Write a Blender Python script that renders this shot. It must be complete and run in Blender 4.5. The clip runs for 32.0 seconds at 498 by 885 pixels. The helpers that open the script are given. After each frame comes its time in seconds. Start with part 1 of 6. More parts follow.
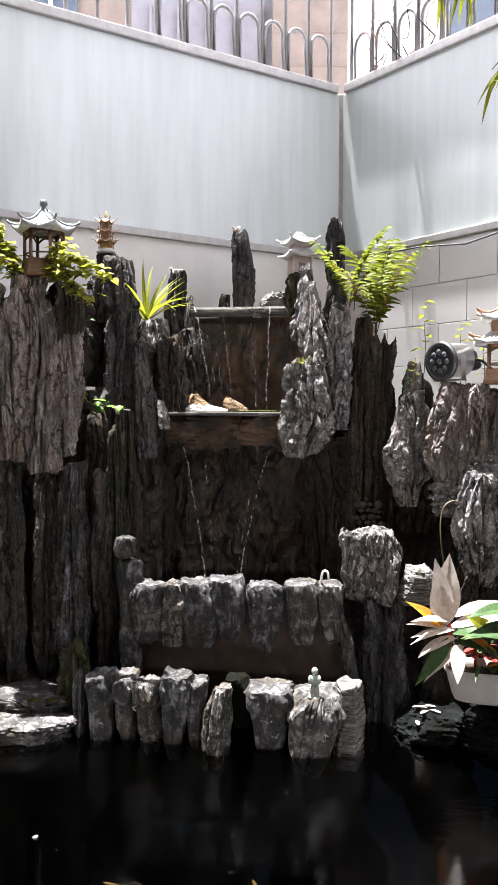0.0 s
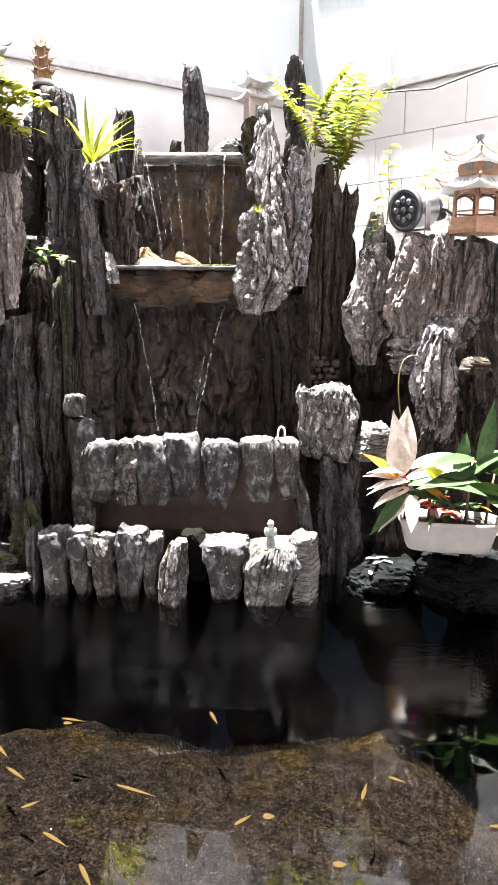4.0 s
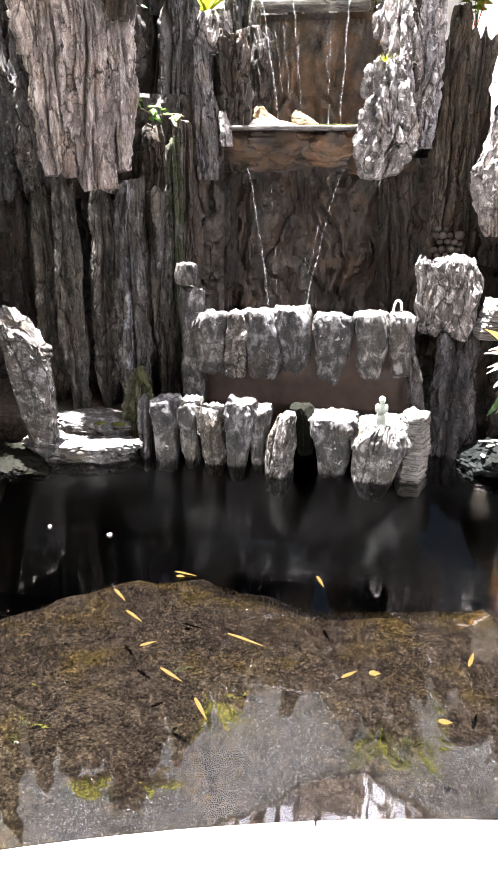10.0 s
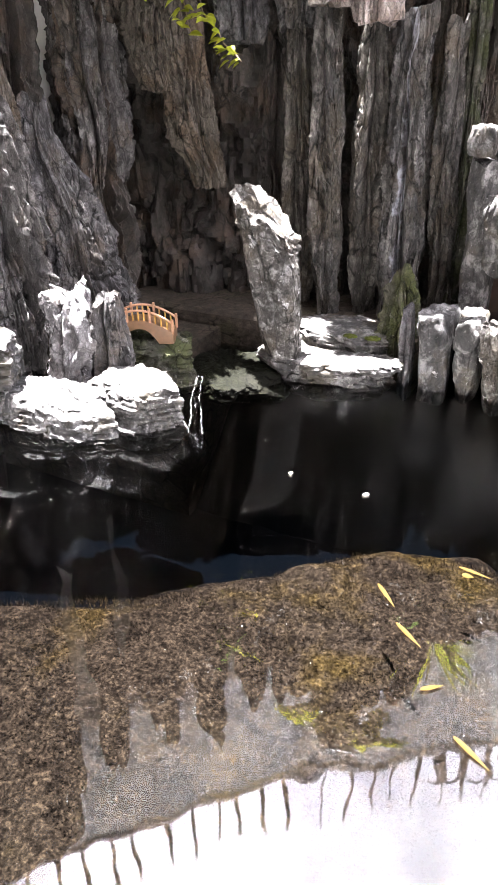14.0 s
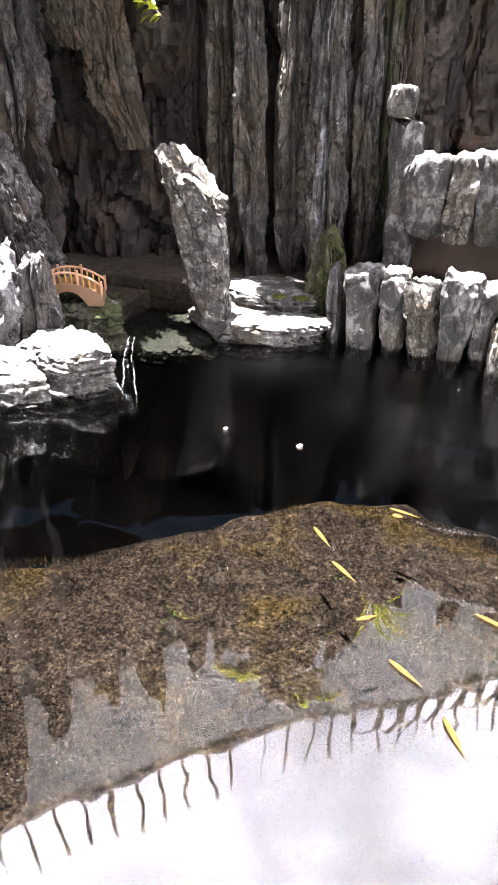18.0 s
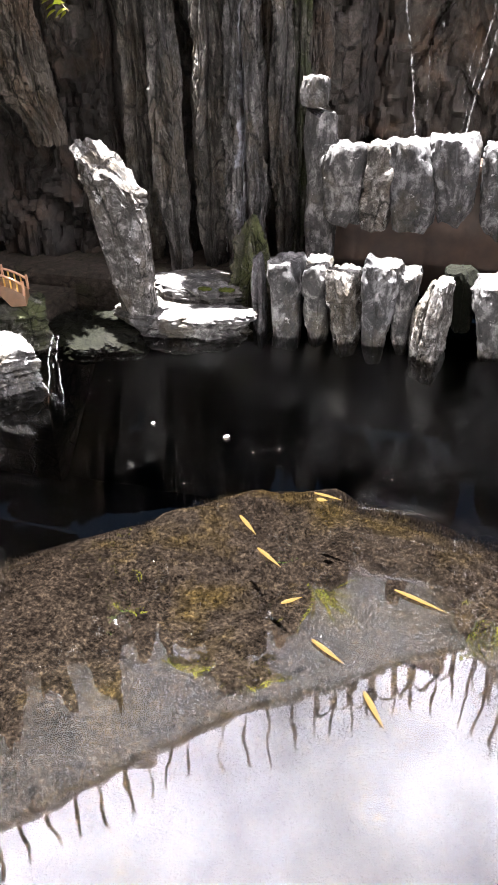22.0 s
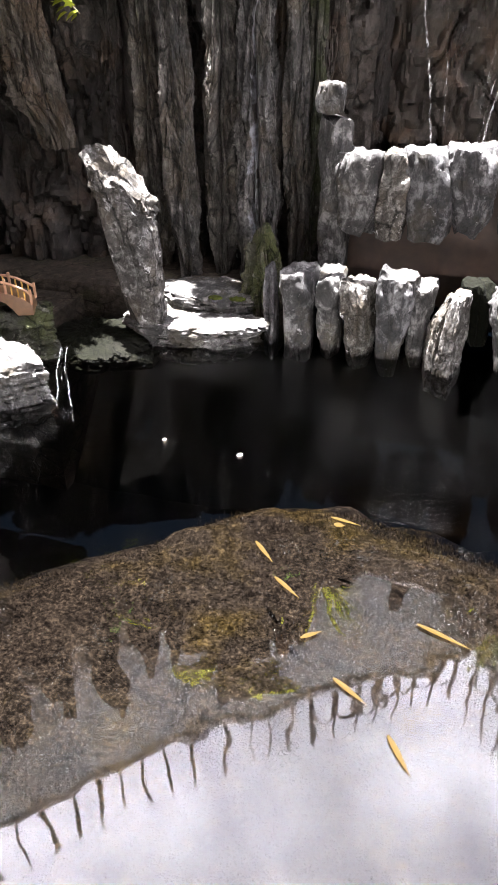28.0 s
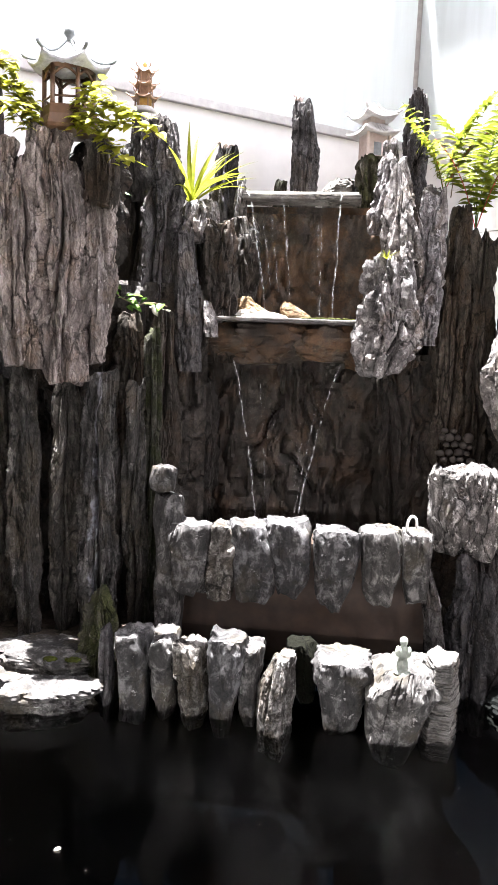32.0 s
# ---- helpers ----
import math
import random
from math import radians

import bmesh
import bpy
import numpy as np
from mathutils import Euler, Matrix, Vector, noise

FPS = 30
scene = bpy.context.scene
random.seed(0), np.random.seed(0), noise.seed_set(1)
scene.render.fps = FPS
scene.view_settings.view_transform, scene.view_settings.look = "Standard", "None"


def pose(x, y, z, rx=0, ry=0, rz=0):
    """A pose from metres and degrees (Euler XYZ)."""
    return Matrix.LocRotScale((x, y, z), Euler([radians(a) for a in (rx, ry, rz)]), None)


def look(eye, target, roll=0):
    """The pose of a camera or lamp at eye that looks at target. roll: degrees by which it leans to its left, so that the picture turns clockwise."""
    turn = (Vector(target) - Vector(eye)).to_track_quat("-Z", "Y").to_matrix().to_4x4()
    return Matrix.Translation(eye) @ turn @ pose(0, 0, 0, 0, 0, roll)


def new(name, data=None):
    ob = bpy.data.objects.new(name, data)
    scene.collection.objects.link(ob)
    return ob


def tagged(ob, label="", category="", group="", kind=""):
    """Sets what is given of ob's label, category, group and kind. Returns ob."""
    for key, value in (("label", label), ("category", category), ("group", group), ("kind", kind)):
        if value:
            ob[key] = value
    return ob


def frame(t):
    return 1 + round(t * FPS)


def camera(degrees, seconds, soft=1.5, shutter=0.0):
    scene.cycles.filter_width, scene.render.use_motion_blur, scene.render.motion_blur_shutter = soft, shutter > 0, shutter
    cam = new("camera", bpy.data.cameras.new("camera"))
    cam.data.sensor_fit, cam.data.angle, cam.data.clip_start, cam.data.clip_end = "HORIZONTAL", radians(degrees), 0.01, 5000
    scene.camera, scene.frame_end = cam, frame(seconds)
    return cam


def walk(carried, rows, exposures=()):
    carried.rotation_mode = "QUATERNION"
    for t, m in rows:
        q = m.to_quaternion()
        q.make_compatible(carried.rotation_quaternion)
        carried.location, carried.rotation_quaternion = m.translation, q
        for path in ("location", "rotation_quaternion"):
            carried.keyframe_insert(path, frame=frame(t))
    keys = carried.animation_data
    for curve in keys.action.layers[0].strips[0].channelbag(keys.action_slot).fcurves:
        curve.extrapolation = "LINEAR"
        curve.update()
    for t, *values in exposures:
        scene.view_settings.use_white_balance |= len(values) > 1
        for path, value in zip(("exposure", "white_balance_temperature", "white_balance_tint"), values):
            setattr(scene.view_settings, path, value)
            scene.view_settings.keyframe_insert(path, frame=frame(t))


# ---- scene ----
cam = camera(37.95, 32.0, 1.0)
# seconds, eye x y z, yaw, pitch, roll
ROWS = [
    (0, 0.072, 0.067, 1.029, 7.23, -2.03, 0.23),
    (0.5, -0.001, 0.105, 0.982, 7.54, -5.27, 0.18),
    (1, 0.020, 0.119, 0.959, 8.56, -7.69, -0.32),
    (1.5, 0.026, 0.116, 0.947, 8.27, -8.43, -0.21),
    (2, 0.049, 0.120, 0.934, 7.60, -9.50, -1.28),
    (2.5, 0.047, 0.119, 0.932, 6.51, -10.63, -0.64),
    (3, 0.056, 0.133, 0.919, 4.99, -10.23, -0.73),
    (3.5, 0.059, 0.132, 0.919, 4.09, -10.29, -0.02),
    (5.5, 0.059, 0.141, 0.880, 2.95, -14.02, 1.08),
    (6, 0.059, 0.132, 0.877, 3.51, -14.32, 1.18),
    (6.5, 0.060, 0.135, 0.880, 3.85, -14.92, 1.14),
    (7, 0.051, 0.137, 0.867, 3.74, -15.32, 0.68),
    (7.5, 0.046, 0.127, 0.879, 3.86, -16.45, 0.56),
    (8, 0.049, 0.134, 0.867, 6.77, -17.67, 0.57),
    (8.5, 0.040, 0.144, 0.849, 7.36, -18.33, 0.43),
    (9, 0.039, 0.143, 0.851, 7.28, -19.13, 0.23),
    (9.5, 0.038, 0.144, 0.849, 9.60, -18.67, 0.36),
    (10, 0.017, 0.146, 0.852, 11.26, -19.52, 0.70),
    (10.5, -0.005, 0.209, 0.816, 16.25, -20.90, 1.95),
    (11, -0.019, 0.269, 0.809, 18.43, -23.55, 3.21),
    (11.5, -0.129, 0.374, 0.794, 15.81, -24.52, -0.59),
    (12, -0.192, 0.459, 0.790, 12.57, -29.49, -0.44),
    (12.5, -0.189, 0.537, 0.791, 22.51, -29.72, 0.31),
    (13, -0.199, 0.568, 0.786, 24.91, -29.42, -0.91),
    (13.5, -0.256, 0.566, 0.769, 28.87, -28.47, -2.15),
    (14, -0.278, 0.546, 0.792, 28.74, -28.69, -1.58),
    (14.5, -0.287, 0.534, 0.782, 28.32, -30.39, -0.91),
    (15, -0.268, 0.534, 0.783, 26.03, -30.49, -0.81),
    (15.5, -0.252, 0.535, 0.779, 25.75, -30.19, -0.78),
    (17.5, -0.268, 0.492, 0.761, 24.42, -29.89, -1.03),
    (18, -0.268, 0.504, 0.765, 22.49, -30.62, -0.34),
    (18.5, -0.265, 0.515, 0.753, 22.49, -31.36, -0.80),
    (19, -0.274, 0.513, 0.760, 22.61, -31.69, -0.45),
    (19.5, -0.263, 0.513, 0.758, 22.27, -31.47, -0.88),
    (20, -0.259, 0.513, 0.753, 21.25, -30.77, -0.70),
    (20.5, -0.227, 0.509, 0.761, 19.64, -30.95, -0.88),
    (21, -0.208, 0.510, 0.767, 19.24, -30.77, -1.33),
    (21.5, -0.220, 0.503, 0.783, 18.29, -31.30, -1.21),
    (22, -0.213, 0.509, 0.771, 18.17, -31.29, -1.14),
    (22.5, -0.198, 0.516, 0.766, 17.52, -31.18, -1.83),
    (23, -0.206, 0.517, 0.790, 15.57, -32.28, -1.93),
    (23.5, -0.195, 0.523, 0.767, 15.09, -31.67, -1.67),
    (24, -0.184, 0.525, 0.760, 12.81, -31.32, -1.44),
    (24.5, -0.175, 0.522, 0.768, 11.43, -32.07, -1.12),
    (25, -0.184, 0.522, 0.758, 11.94, -31.62, -0.35),
    (25.5, -0.176, 0.528, 0.761, 12.30, -31.47, -1.22),
    (26, -0.159, 0.534, 0.769, 14.61, -31.61, -1.69),
    (26.5, -0.196, 0.526, 0.771, 16.35, -31.65, -1.16),
    (28.5, -0.261, 0.559, 0.806, 18.07, -31.94, -0.55),
    (29, -0.259, 0.556, 0.809, 17.32, -31.91, -0.62),
    (29.5, -0.239, 0.567, 0.835, 18.24, -32.43, 0.04),
    (30, -0.193, 0.550, 0.855, 17.54, -18.46, -0.54),
    (30.5, -0.195, 0.547, 0.878, 12.88, -11.38, -0.45),
    (31, -0.167, 0.534, 0.905, 10.58, -9.47, -0.25),
    (31.5, -0.187, 0.525, 0.922, 8.84, -7.94, 1.23),
    (32, -0.172, 0.525, 0.942, 7.45, -7.21, 2.27),
]
walk(cam, [(t, pose(x, y, z, 90 + pitch, 0, yaw) @ pose(0, 0, 0, 0, 0, roll)) for t, x, y, z, yaw, pitch, roll in ROWS],
     exposures=[(0.0, 3.18), (1.0, 3.58), (3.5, 4.23), (5.5, 4.68), (11.0, 5.18), (13.0, 5.53), (15.0, 5.43), (20.0, 5.21), (26.0, 4.78), (29.4, 4.78), (29.9, 6.33), (30.2, 6.43), (30.6, 5.93), (31.2, 4.93), (32.0, 4.28)])

# ---- light: a high sun, bright broken cloud ----
SUN_ELEVATION, SUN_AZIMUTH = 80.0, 299.0   # degrees; azimuth clockwise from +y
world = bpy.data.worlds.new("sky")
scene.world = world
world.use_nodes = True
wn, wl = world.node_tree.nodes, world.node_tree.links
wn.clear()
sky = wn.new("ShaderNodeTexSky")
sky.sky_type, sky.sun_disc = "NISHITA", False
sky.sun_elevation, sky.sun_rotation = radians(SUN_ELEVATION), radians(SUN_AZIMUTH)
sky.dust_density = 2.0
sky_dim = wn.new("ShaderNodeVectorMath")
sky_dim.operation = "SCALE"
sky_dim.inputs["Scale"].default_value = 0.0035
wl.new(sky.outputs[0], sky_dim.inputs[0])
w_coord = wn.new("ShaderNodeTexCoord")
w_noise = wn.new("ShaderNodeTexNoise")
w_noise.inputs["Scale"].default_value = 2.6
w_noise.inputs["Detail"].default_value = 5.0
w_noise.inputs["Roughness"].default_value = 0.55
wl.new(w_coord.outputs["Generated"], w_noise.inputs["Vector"])
w_ramp = wn.new("ShaderNodeValToRGB")
w_ramp.color_ramp.elements[0].position = 0.30
w_ramp.color_ramp.elements[1].position = 0.54
wl.new(w_noise.outputs["Fac"], w_ramp.inputs["Fac"])
w_mix = wn.new("ShaderNodeMixRGB")
# the cloud thins out overhead
w_split = wn.new("ShaderNodeSeparateXYZ")
wl.new(w_coord.outputs["Generated"], w_split.inputs[0])
w_thin = wn.new("ShaderNodeValToRGB")
w_thin.color_ramp.elements[0].position, w_thin.color_ramp.elements[0].color = 0.86, (1, 1, 1, 1)
w_thin.color_ramp.elements[1].position, w_thin.color_ramp.elements[1].color = 0.98, (0.12, 0.12, 0.12, 1)
wl.new(w_split.outputs["Z"], w_thin.inputs["Fac"])
w_cover = wn.new("ShaderNodeMath")
w_cover.operation = "MULTIPLY"
wl.new(w_ramp.outputs["Color"], w_cover.inputs[0])
wl.new(w_thin.outputs["Color"], w_cover.inputs[1])
wl.new(w_cover.outputs[0], w_mix.inputs["Fac"])
wl.new(sky_dim.outputs[0], w_mix.inputs["Color1"])
w_fine = wn.new("ShaderNodeTexNoise")
w_fine.inputs["Scale"].default_value, w_fine.inputs["Detail"].default_value, w_fine.inputs["Distortion"].default_value = 7.0, 6.0, 0.6
wl.new(w_coord.outputs["Generated"], w_fine.inputs["Vector"])
w_tone = wn.new("ShaderNodeValToRGB")
w_tone.color_ramp.elements[0].position, w_tone.color_ramp.elements[0].color = 0.36, (0.40, 0.395, 0.46, 1)
w_tone.color_ramp.elements[1].position, w_tone.color_ramp.elements[1].color = 0.60, (0.68, 0.675, 0.755, 1)
wl.new(w_fine.outputs["Fac"], w_tone.inputs["Fac"])
wl.new(w_tone.outputs["Color"], w_mix.inputs["Color2"])
w_bg = wn.new("ShaderNodeBackground")
w_bg.inputs["Strength"].default_value = 1.0
wl.new(w_mix.outputs[0], w_bg.inputs["Color"])
w_out = wn.new("ShaderNodeOutputWorld")
wl.new(w_bg.outputs[0], w_out.inputs["Surface"])

sun_data = bpy.data.lights.new("sun", "SUN")
sun_data.energy, sun_data.angle, sun_data.color = 5.0, radians(0.6), (1.0, 0.985, 0.995)
sun = new("sun", sun_data)
ca, ce = radians(SUN_AZIMUTH), radians(SUN_ELEVATION)
sun_way = Vector((math.sin(ca) * math.cos(ce), math.cos(ca) * math.cos(ce), math.sin(ce)))
sun.matrix_world = look(sun_way * 20, (0, 0, 0))

# ---- materials ----
def base_mat(name, rough=0.8, metal=0.0):
    m = bpy.data.materials.new(name)
    m.use_nodes = True
    b = m.node_tree.nodes["Principled BSDF"]
    b.inputs["Roughness"].default_value, b.inputs["Metallic"].default_value = rough, metal
    return m, m.node_tree.nodes, m.node_tree.links, b


def ramp_node(nodes, stops):
    r = nodes.new("ShaderNodeValToRGB")
    e = r.color_ramp.elements
    while len(e) < len(stops):
        e.new(0.5)
    for k, (at, col) in enumerate(stops):
        e[k].position, e[k].color = at, (*col, 1)
    return r


def noise_node(nodes, links, vec, scale, detail=6, rough=0.6, stretch=None, distort=0.0):
    if stretch:
        mp = nodes.new("ShaderNodeMapping")
        mp.inputs["Scale"].default_value = stretch
        links.new(vec, mp.inputs["Vector"])
        vec = mp.outputs[0]
    n = nodes.new("ShaderNodeTexNoise")
    n.inputs["Scale"].default_value, n.inputs["Detail"].default_value = scale, detail
    n.inputs["Roughness"].default_value, n.inputs["Distortion"].default_value = rough, distort
    links.new(vec, n.inputs["Vector"])
    return n


def mixed(nodes, links, fac, a, b, kind="MIX"):
    m = nodes.new("ShaderNodeMixRGB")
    m.blend_type = kind
    for s, v in zip(("Fac", "Color1", "Color2"), (fac, a, b)):
        if hasattr(v, "is_output"):
            links.new(v, m.inputs[s])
        else:
            m.inputs[s].default_value = v if s == "Fac" else (*v, 1)
    return m.outputs[0]


def bumped(nodes, links, b, height, strength, distance, under=None):
    n = nodes.new("ShaderNodeBump")
    n.inputs["Strength"].default_value, n.inputs["Distance"].default_value = strength, distance
    links.new(height, n.inputs["Height"])
    if under:
        links.new(under, n.inputs["Normal"])
    links.new(n.outputs[0], b.inputs["Normal"])
    return n.outputs[0]


def rock_mat(name, dark, mid, pale, stain, grain=(46, 46, 5), rough=0.85, stain_at=0.58, bump=0.9, spec=0.1, crust=0.0, grit=1.0, cracks=1.0):
    """Weathered stone: a mild tone with grain, stains in patches, thin broken cracks, and, where crust is given, pale
    crust that also imitates sunlit knobs.
    """
    m, n, l, b = base_mat(name, rough)
    co = n.new("ShaderNodeTexCoord").outputs["Object"]
    info = n.new("ShaderNodeObjectInfo")
    shift = n.new("ShaderNodeVectorMath")
    shift.operation = "MULTIPLY_ADD"
    l.new(info.outputs["Random"], shift.inputs[0])
    shift.inputs[1].default_value = (7, 5, 3)
    l.new(co, shift.inputs[2])
    co = shift.outputs[0]
    low = [d * 0.35 + c * 0.45 for d, c in zip(dark, mid)]
    high = [c * 0.75 + p * 0.38 for c, p in zip(mid, pale)]
    streak = noise_node(n, l, co, 1.0, 8, 0.72, (grain[0] * 1.5, grain[1] * 1.5, grain[2] * 2.2), 0.35)
    patch = noise_node(n, l, co, 9.0, 5, 0.65)
    speck = noise_node(n, l, co, 260.0, 3, 0.8)
    broad = noise_node(n, l, co, 1.0, 3, 0.55, (11, 11, 4), 0.3)
    col = ramp_node(n, [(0.36, low), (0.50, mid), (0.62, high)])
    l.new(streak.outputs["Fac"], col.inputs["Fac"])
    sr = ramp_node(n, [(stain_at - 0.05, (0, 0, 0)), (stain_at + 0.06, (0.62, 0.62, 0.62))])
    l.new(patch.outputs["Fac"], sr.inputs["Fac"])
    c = mixed(n, l, sr.outputs[0], col.outputs[0], stain)
    br = ramp_node(n, [(0.38, [1 - 0.32 * grit] * 3), (0.62, [1 + 0.26 * grit, 1 + 0.24 * grit, 1 + 0.22 * grit])])
    l.new(broad.outputs["Fac"], br.inputs["Fac"])
    c = mixed(n, l, 1.0, c, br.outputs[0], "MULTIPLY")
    cr = None
    # pale patches: crust, and painted sun on knobs of the face
    if crust:
        lich = noise_node(n, l, co, 30.0, 7, 0.72)
        cr = ramp_node(n, [(0.64 - 0.12 * crust, (0, 0, 0)), (0.68 - 0.12 * crust, (0.85, 0.85, 0.85))])
        l.new(lich.outputs["Fac"], cr.inputs["Fac"])
        c = mixed(n, l, cr.outputs[0], c, pale)
    # cracks: two sizes of broken lines, warped so that no cell repeats
    heights = []
    for size, wide, deep, off in ((0.42, 0.050, 0.20, 0.0), (1.25, 0.060, 0.50, 3.0)):
        mp = n.new("ShaderNodeMapping")
        mp.inputs["Scale"].default_value = (grain[0] * size, grain[1] * size, grain[2] * size * (2.0 if off else 1.2))
        mp.inputs["Location"].default_value = (off, off, off)
        l.new(co, mp.inputs["Vector"])
        warp = mixed(n, l, 0.9, mp.outputs[0], broad.outputs["Color"], "ADD")
        warp = mixed(n, l, 0.45, warp, patch.outputs["Color"], "ADD")
        vo = n.new("ShaderNodeTexVoronoi")
        vo.feature = "DISTANCE_TO_EDGE"
        vo.inputs["Scale"].default_value = 1.0
        l.new(warp, vo.inputs["Vector"])
        vr = ramp_node(n, [(0.0, [1 - (1 - deep) * cracks] * 3), (wide, (1, 1, 1))])
        l.new(vo.outputs["Distance"], vr.inputs["Fac"])
        gate = ramp_node(n, [(0.40, (0, 0, 0)), (0.52, (1, 1, 1))])
        l.new(patch.outputs["Fac"] if off else broad.outputs["Fac"], gate.inputs["Fac"])
        line = mixed(n, l, gate.outputs[0], (1, 1, 1), vr.outputs[0])
        c = mixed(n, l, 1.0, c, line, "MULTIPLY")
        heights.append(line)
    sp = ramp_node(n, [(0.36, [1 - 0.30 * grit] * 3), (0.64, [1 + 0.30 * grit] * 3)])
    l.new(speck.outputs["Fac"], sp.inputs["Fac"])
    c = mixed(n, l, 1.0, c, sp.outputs[0], "MULTIPLY")
    tone = ramp_node(n, [(0.0, (0.80, 0.80, 0.82)), (1.0, (1.16, 1.13, 1.08))])
    l.new(info.outputs["Random"], tone.inputs["Fac"])
    c = mixed(n, l, 1.0, c, tone.outputs[0], "MULTIPLY")
    l.new(c, b.inputs["Base Color"])
    b.inputs["Specular IOR Level"].default_value = spec
    nb = bumped(n, l, b, streak.outputs["Fac"], bump * 0.8, 0.010)
    nb = bumped(n, l, b, heights[0], 0.7, 0.004, nb)
    nb = bumped(n, l, b, heights[1], 0.6, 0.002, nb)
    if cr:
        nb = bumped(n, l, b, cr.outputs[0], 0.5, 0.003, nb)
    bumped(n, l, b, speck.outputs["Fac"], 0.45 * grit, 0.0022, nb)
    return m


ROCK = rock_mat("grey_rock", (0.010, 0.0095, 0.010), (0.046, 0.044, 0.0455), (0.150, 0.147, 0.153), (0.060, 0.050, 0.042), grain=(32, 32, 10), crust=0.1)
ROCK_BROWN = rock_mat("brown_rock", (0.014, 0.012, 0.010), (0.044, 0.038, 0.032), (0.105, 0.094, 0.083), (0.050, 0.034, 0.022), stain_at=0.54, grain=(32, 32, 10))
# pinkish stone, made paler to stand in for the light on the cliffs
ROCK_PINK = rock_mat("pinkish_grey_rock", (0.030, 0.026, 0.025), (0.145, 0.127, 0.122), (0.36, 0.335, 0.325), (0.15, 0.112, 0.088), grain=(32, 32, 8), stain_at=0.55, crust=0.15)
ROCK_PALE = rock_mat("pale_block_rock", (0.011, 0.011, 0.0112), (0.038, 0.037, 0.0375), (0.28, 0.276, 0.28), (0.044, 0.038, 0.028), grain=(18, 18, 9), bump=0.5, crust=0.10, grit=0.5, cracks=0.45)
# wet rock, darkened as well for recesses and stones that lie in shade
ROCK_WET_SHADED = rock_mat("wet_shaded_rock", (0.007, 0.0065, 0.006), (0.024, 0.021, 0.019), (0.060, 0.054, 0.049), (0.036, 0.024, 0.016), grain=(26, 26, 12), rough=0.6, stain_at=0.55, spec=0.12)
ROCK_CRAG = rock_mat("craggy_rock", (0.024, 0.022, 0.0225), (0.135, 0.128, 0.130), (0.46, 0.448, 0.45), (0.125, 0.100, 0.082), grain=(24, 24, 12), bump=0.9, crust=0.55)
# damp stone of the lower columns, darkened further for their shade
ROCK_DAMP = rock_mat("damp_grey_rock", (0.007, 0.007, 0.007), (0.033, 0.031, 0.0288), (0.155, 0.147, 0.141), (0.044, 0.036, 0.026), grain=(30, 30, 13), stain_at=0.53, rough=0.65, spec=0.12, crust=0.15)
ROCK_MOSS = rock_mat("mossy_rock", (0.010, 0.010, 0.007), (0.032, 0.031, 0.023), (0.11, 0.107, 0.095), (0.030, 0.036, 0.010), stain_at=0.50, grain=(30, 30, 14), crust=0.3)
SLAB = rock_mat("slab_rock", (0.04, 0.038, 0.037), (0.115, 0.112, 0.109), (0.26, 0.255, 0.25), (0.09, 0.08, 0.064), grain=(6, 6, 60))
WETSLAB = rock_mat("wet_slab", (0.008, 0.007, 0.006), (0.034, 0.027, 0.022), (0.085, 0.074, 0.064), (0.080, 0.041, 0.017), grain=(13, 13, 7), rough=0.5, stain_at=0.51, spec=0.2, bump=0.6, cracks=0.3)
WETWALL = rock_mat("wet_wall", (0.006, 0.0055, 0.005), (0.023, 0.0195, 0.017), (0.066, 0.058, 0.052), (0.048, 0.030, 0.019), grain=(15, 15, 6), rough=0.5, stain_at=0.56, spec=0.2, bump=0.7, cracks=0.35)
# mossy stone with the shade it stands in put into its colour
SHADED_MOSS = rock_mat("shaded_moss_stone", (0.0016, 0.0016, 0.0011), (0.0034, 0.0034, 0.0023), (0.008, 0.0077, 0.006), (0.003, 0.0034, 0.0013), stain_at=0.48, grain=(30, 30, 16), spec=0.05)
# damp slabs whose colour also carries the shade of plant and cliff
SHADED_DAMPSLAB = rock_mat("shaded_damp_slab", (0.0022, 0.0026, 0.0026), (0.0052, 0.0060, 0.0059), (0.013, 0.0142, 0.0138), (0.005, 0.0056, 0.004), grain=(7, 7, 50), bump=0.4, spec=0.02, rough=0.95)
ROCK_CREST = rock_mat("crested_rock", (0.012, 0.011, 0.010), (0.060, 0.056, 0.052), (0.40, 0.392, 0.39), (0.040, 0.032, 0.022), grain=(24, 24, 15), bump=0.9, stain_at=0.52, crust=0.35)
# crusted head stone, whitened to stand in for sun on its face
ROCK_HEAD = rock_mat("sunlit_crusted_rock", (0.016, 0.015, 0.015), (0.085, 0.081, 0.081), (0.46, 0.45, 0.45), (0.060, 0.050, 0.040), grain=(34, 34, 10), bump=1.1, crust=0.6)
SOIL = rock_mat("soil", (0.016, 0.012, 0.009), (0.034, 0.027, 0.021), (0.062, 0.050, 0.040), (0.028, 0.028, 0.013), grain=(30, 30, 30), rough=0.95)


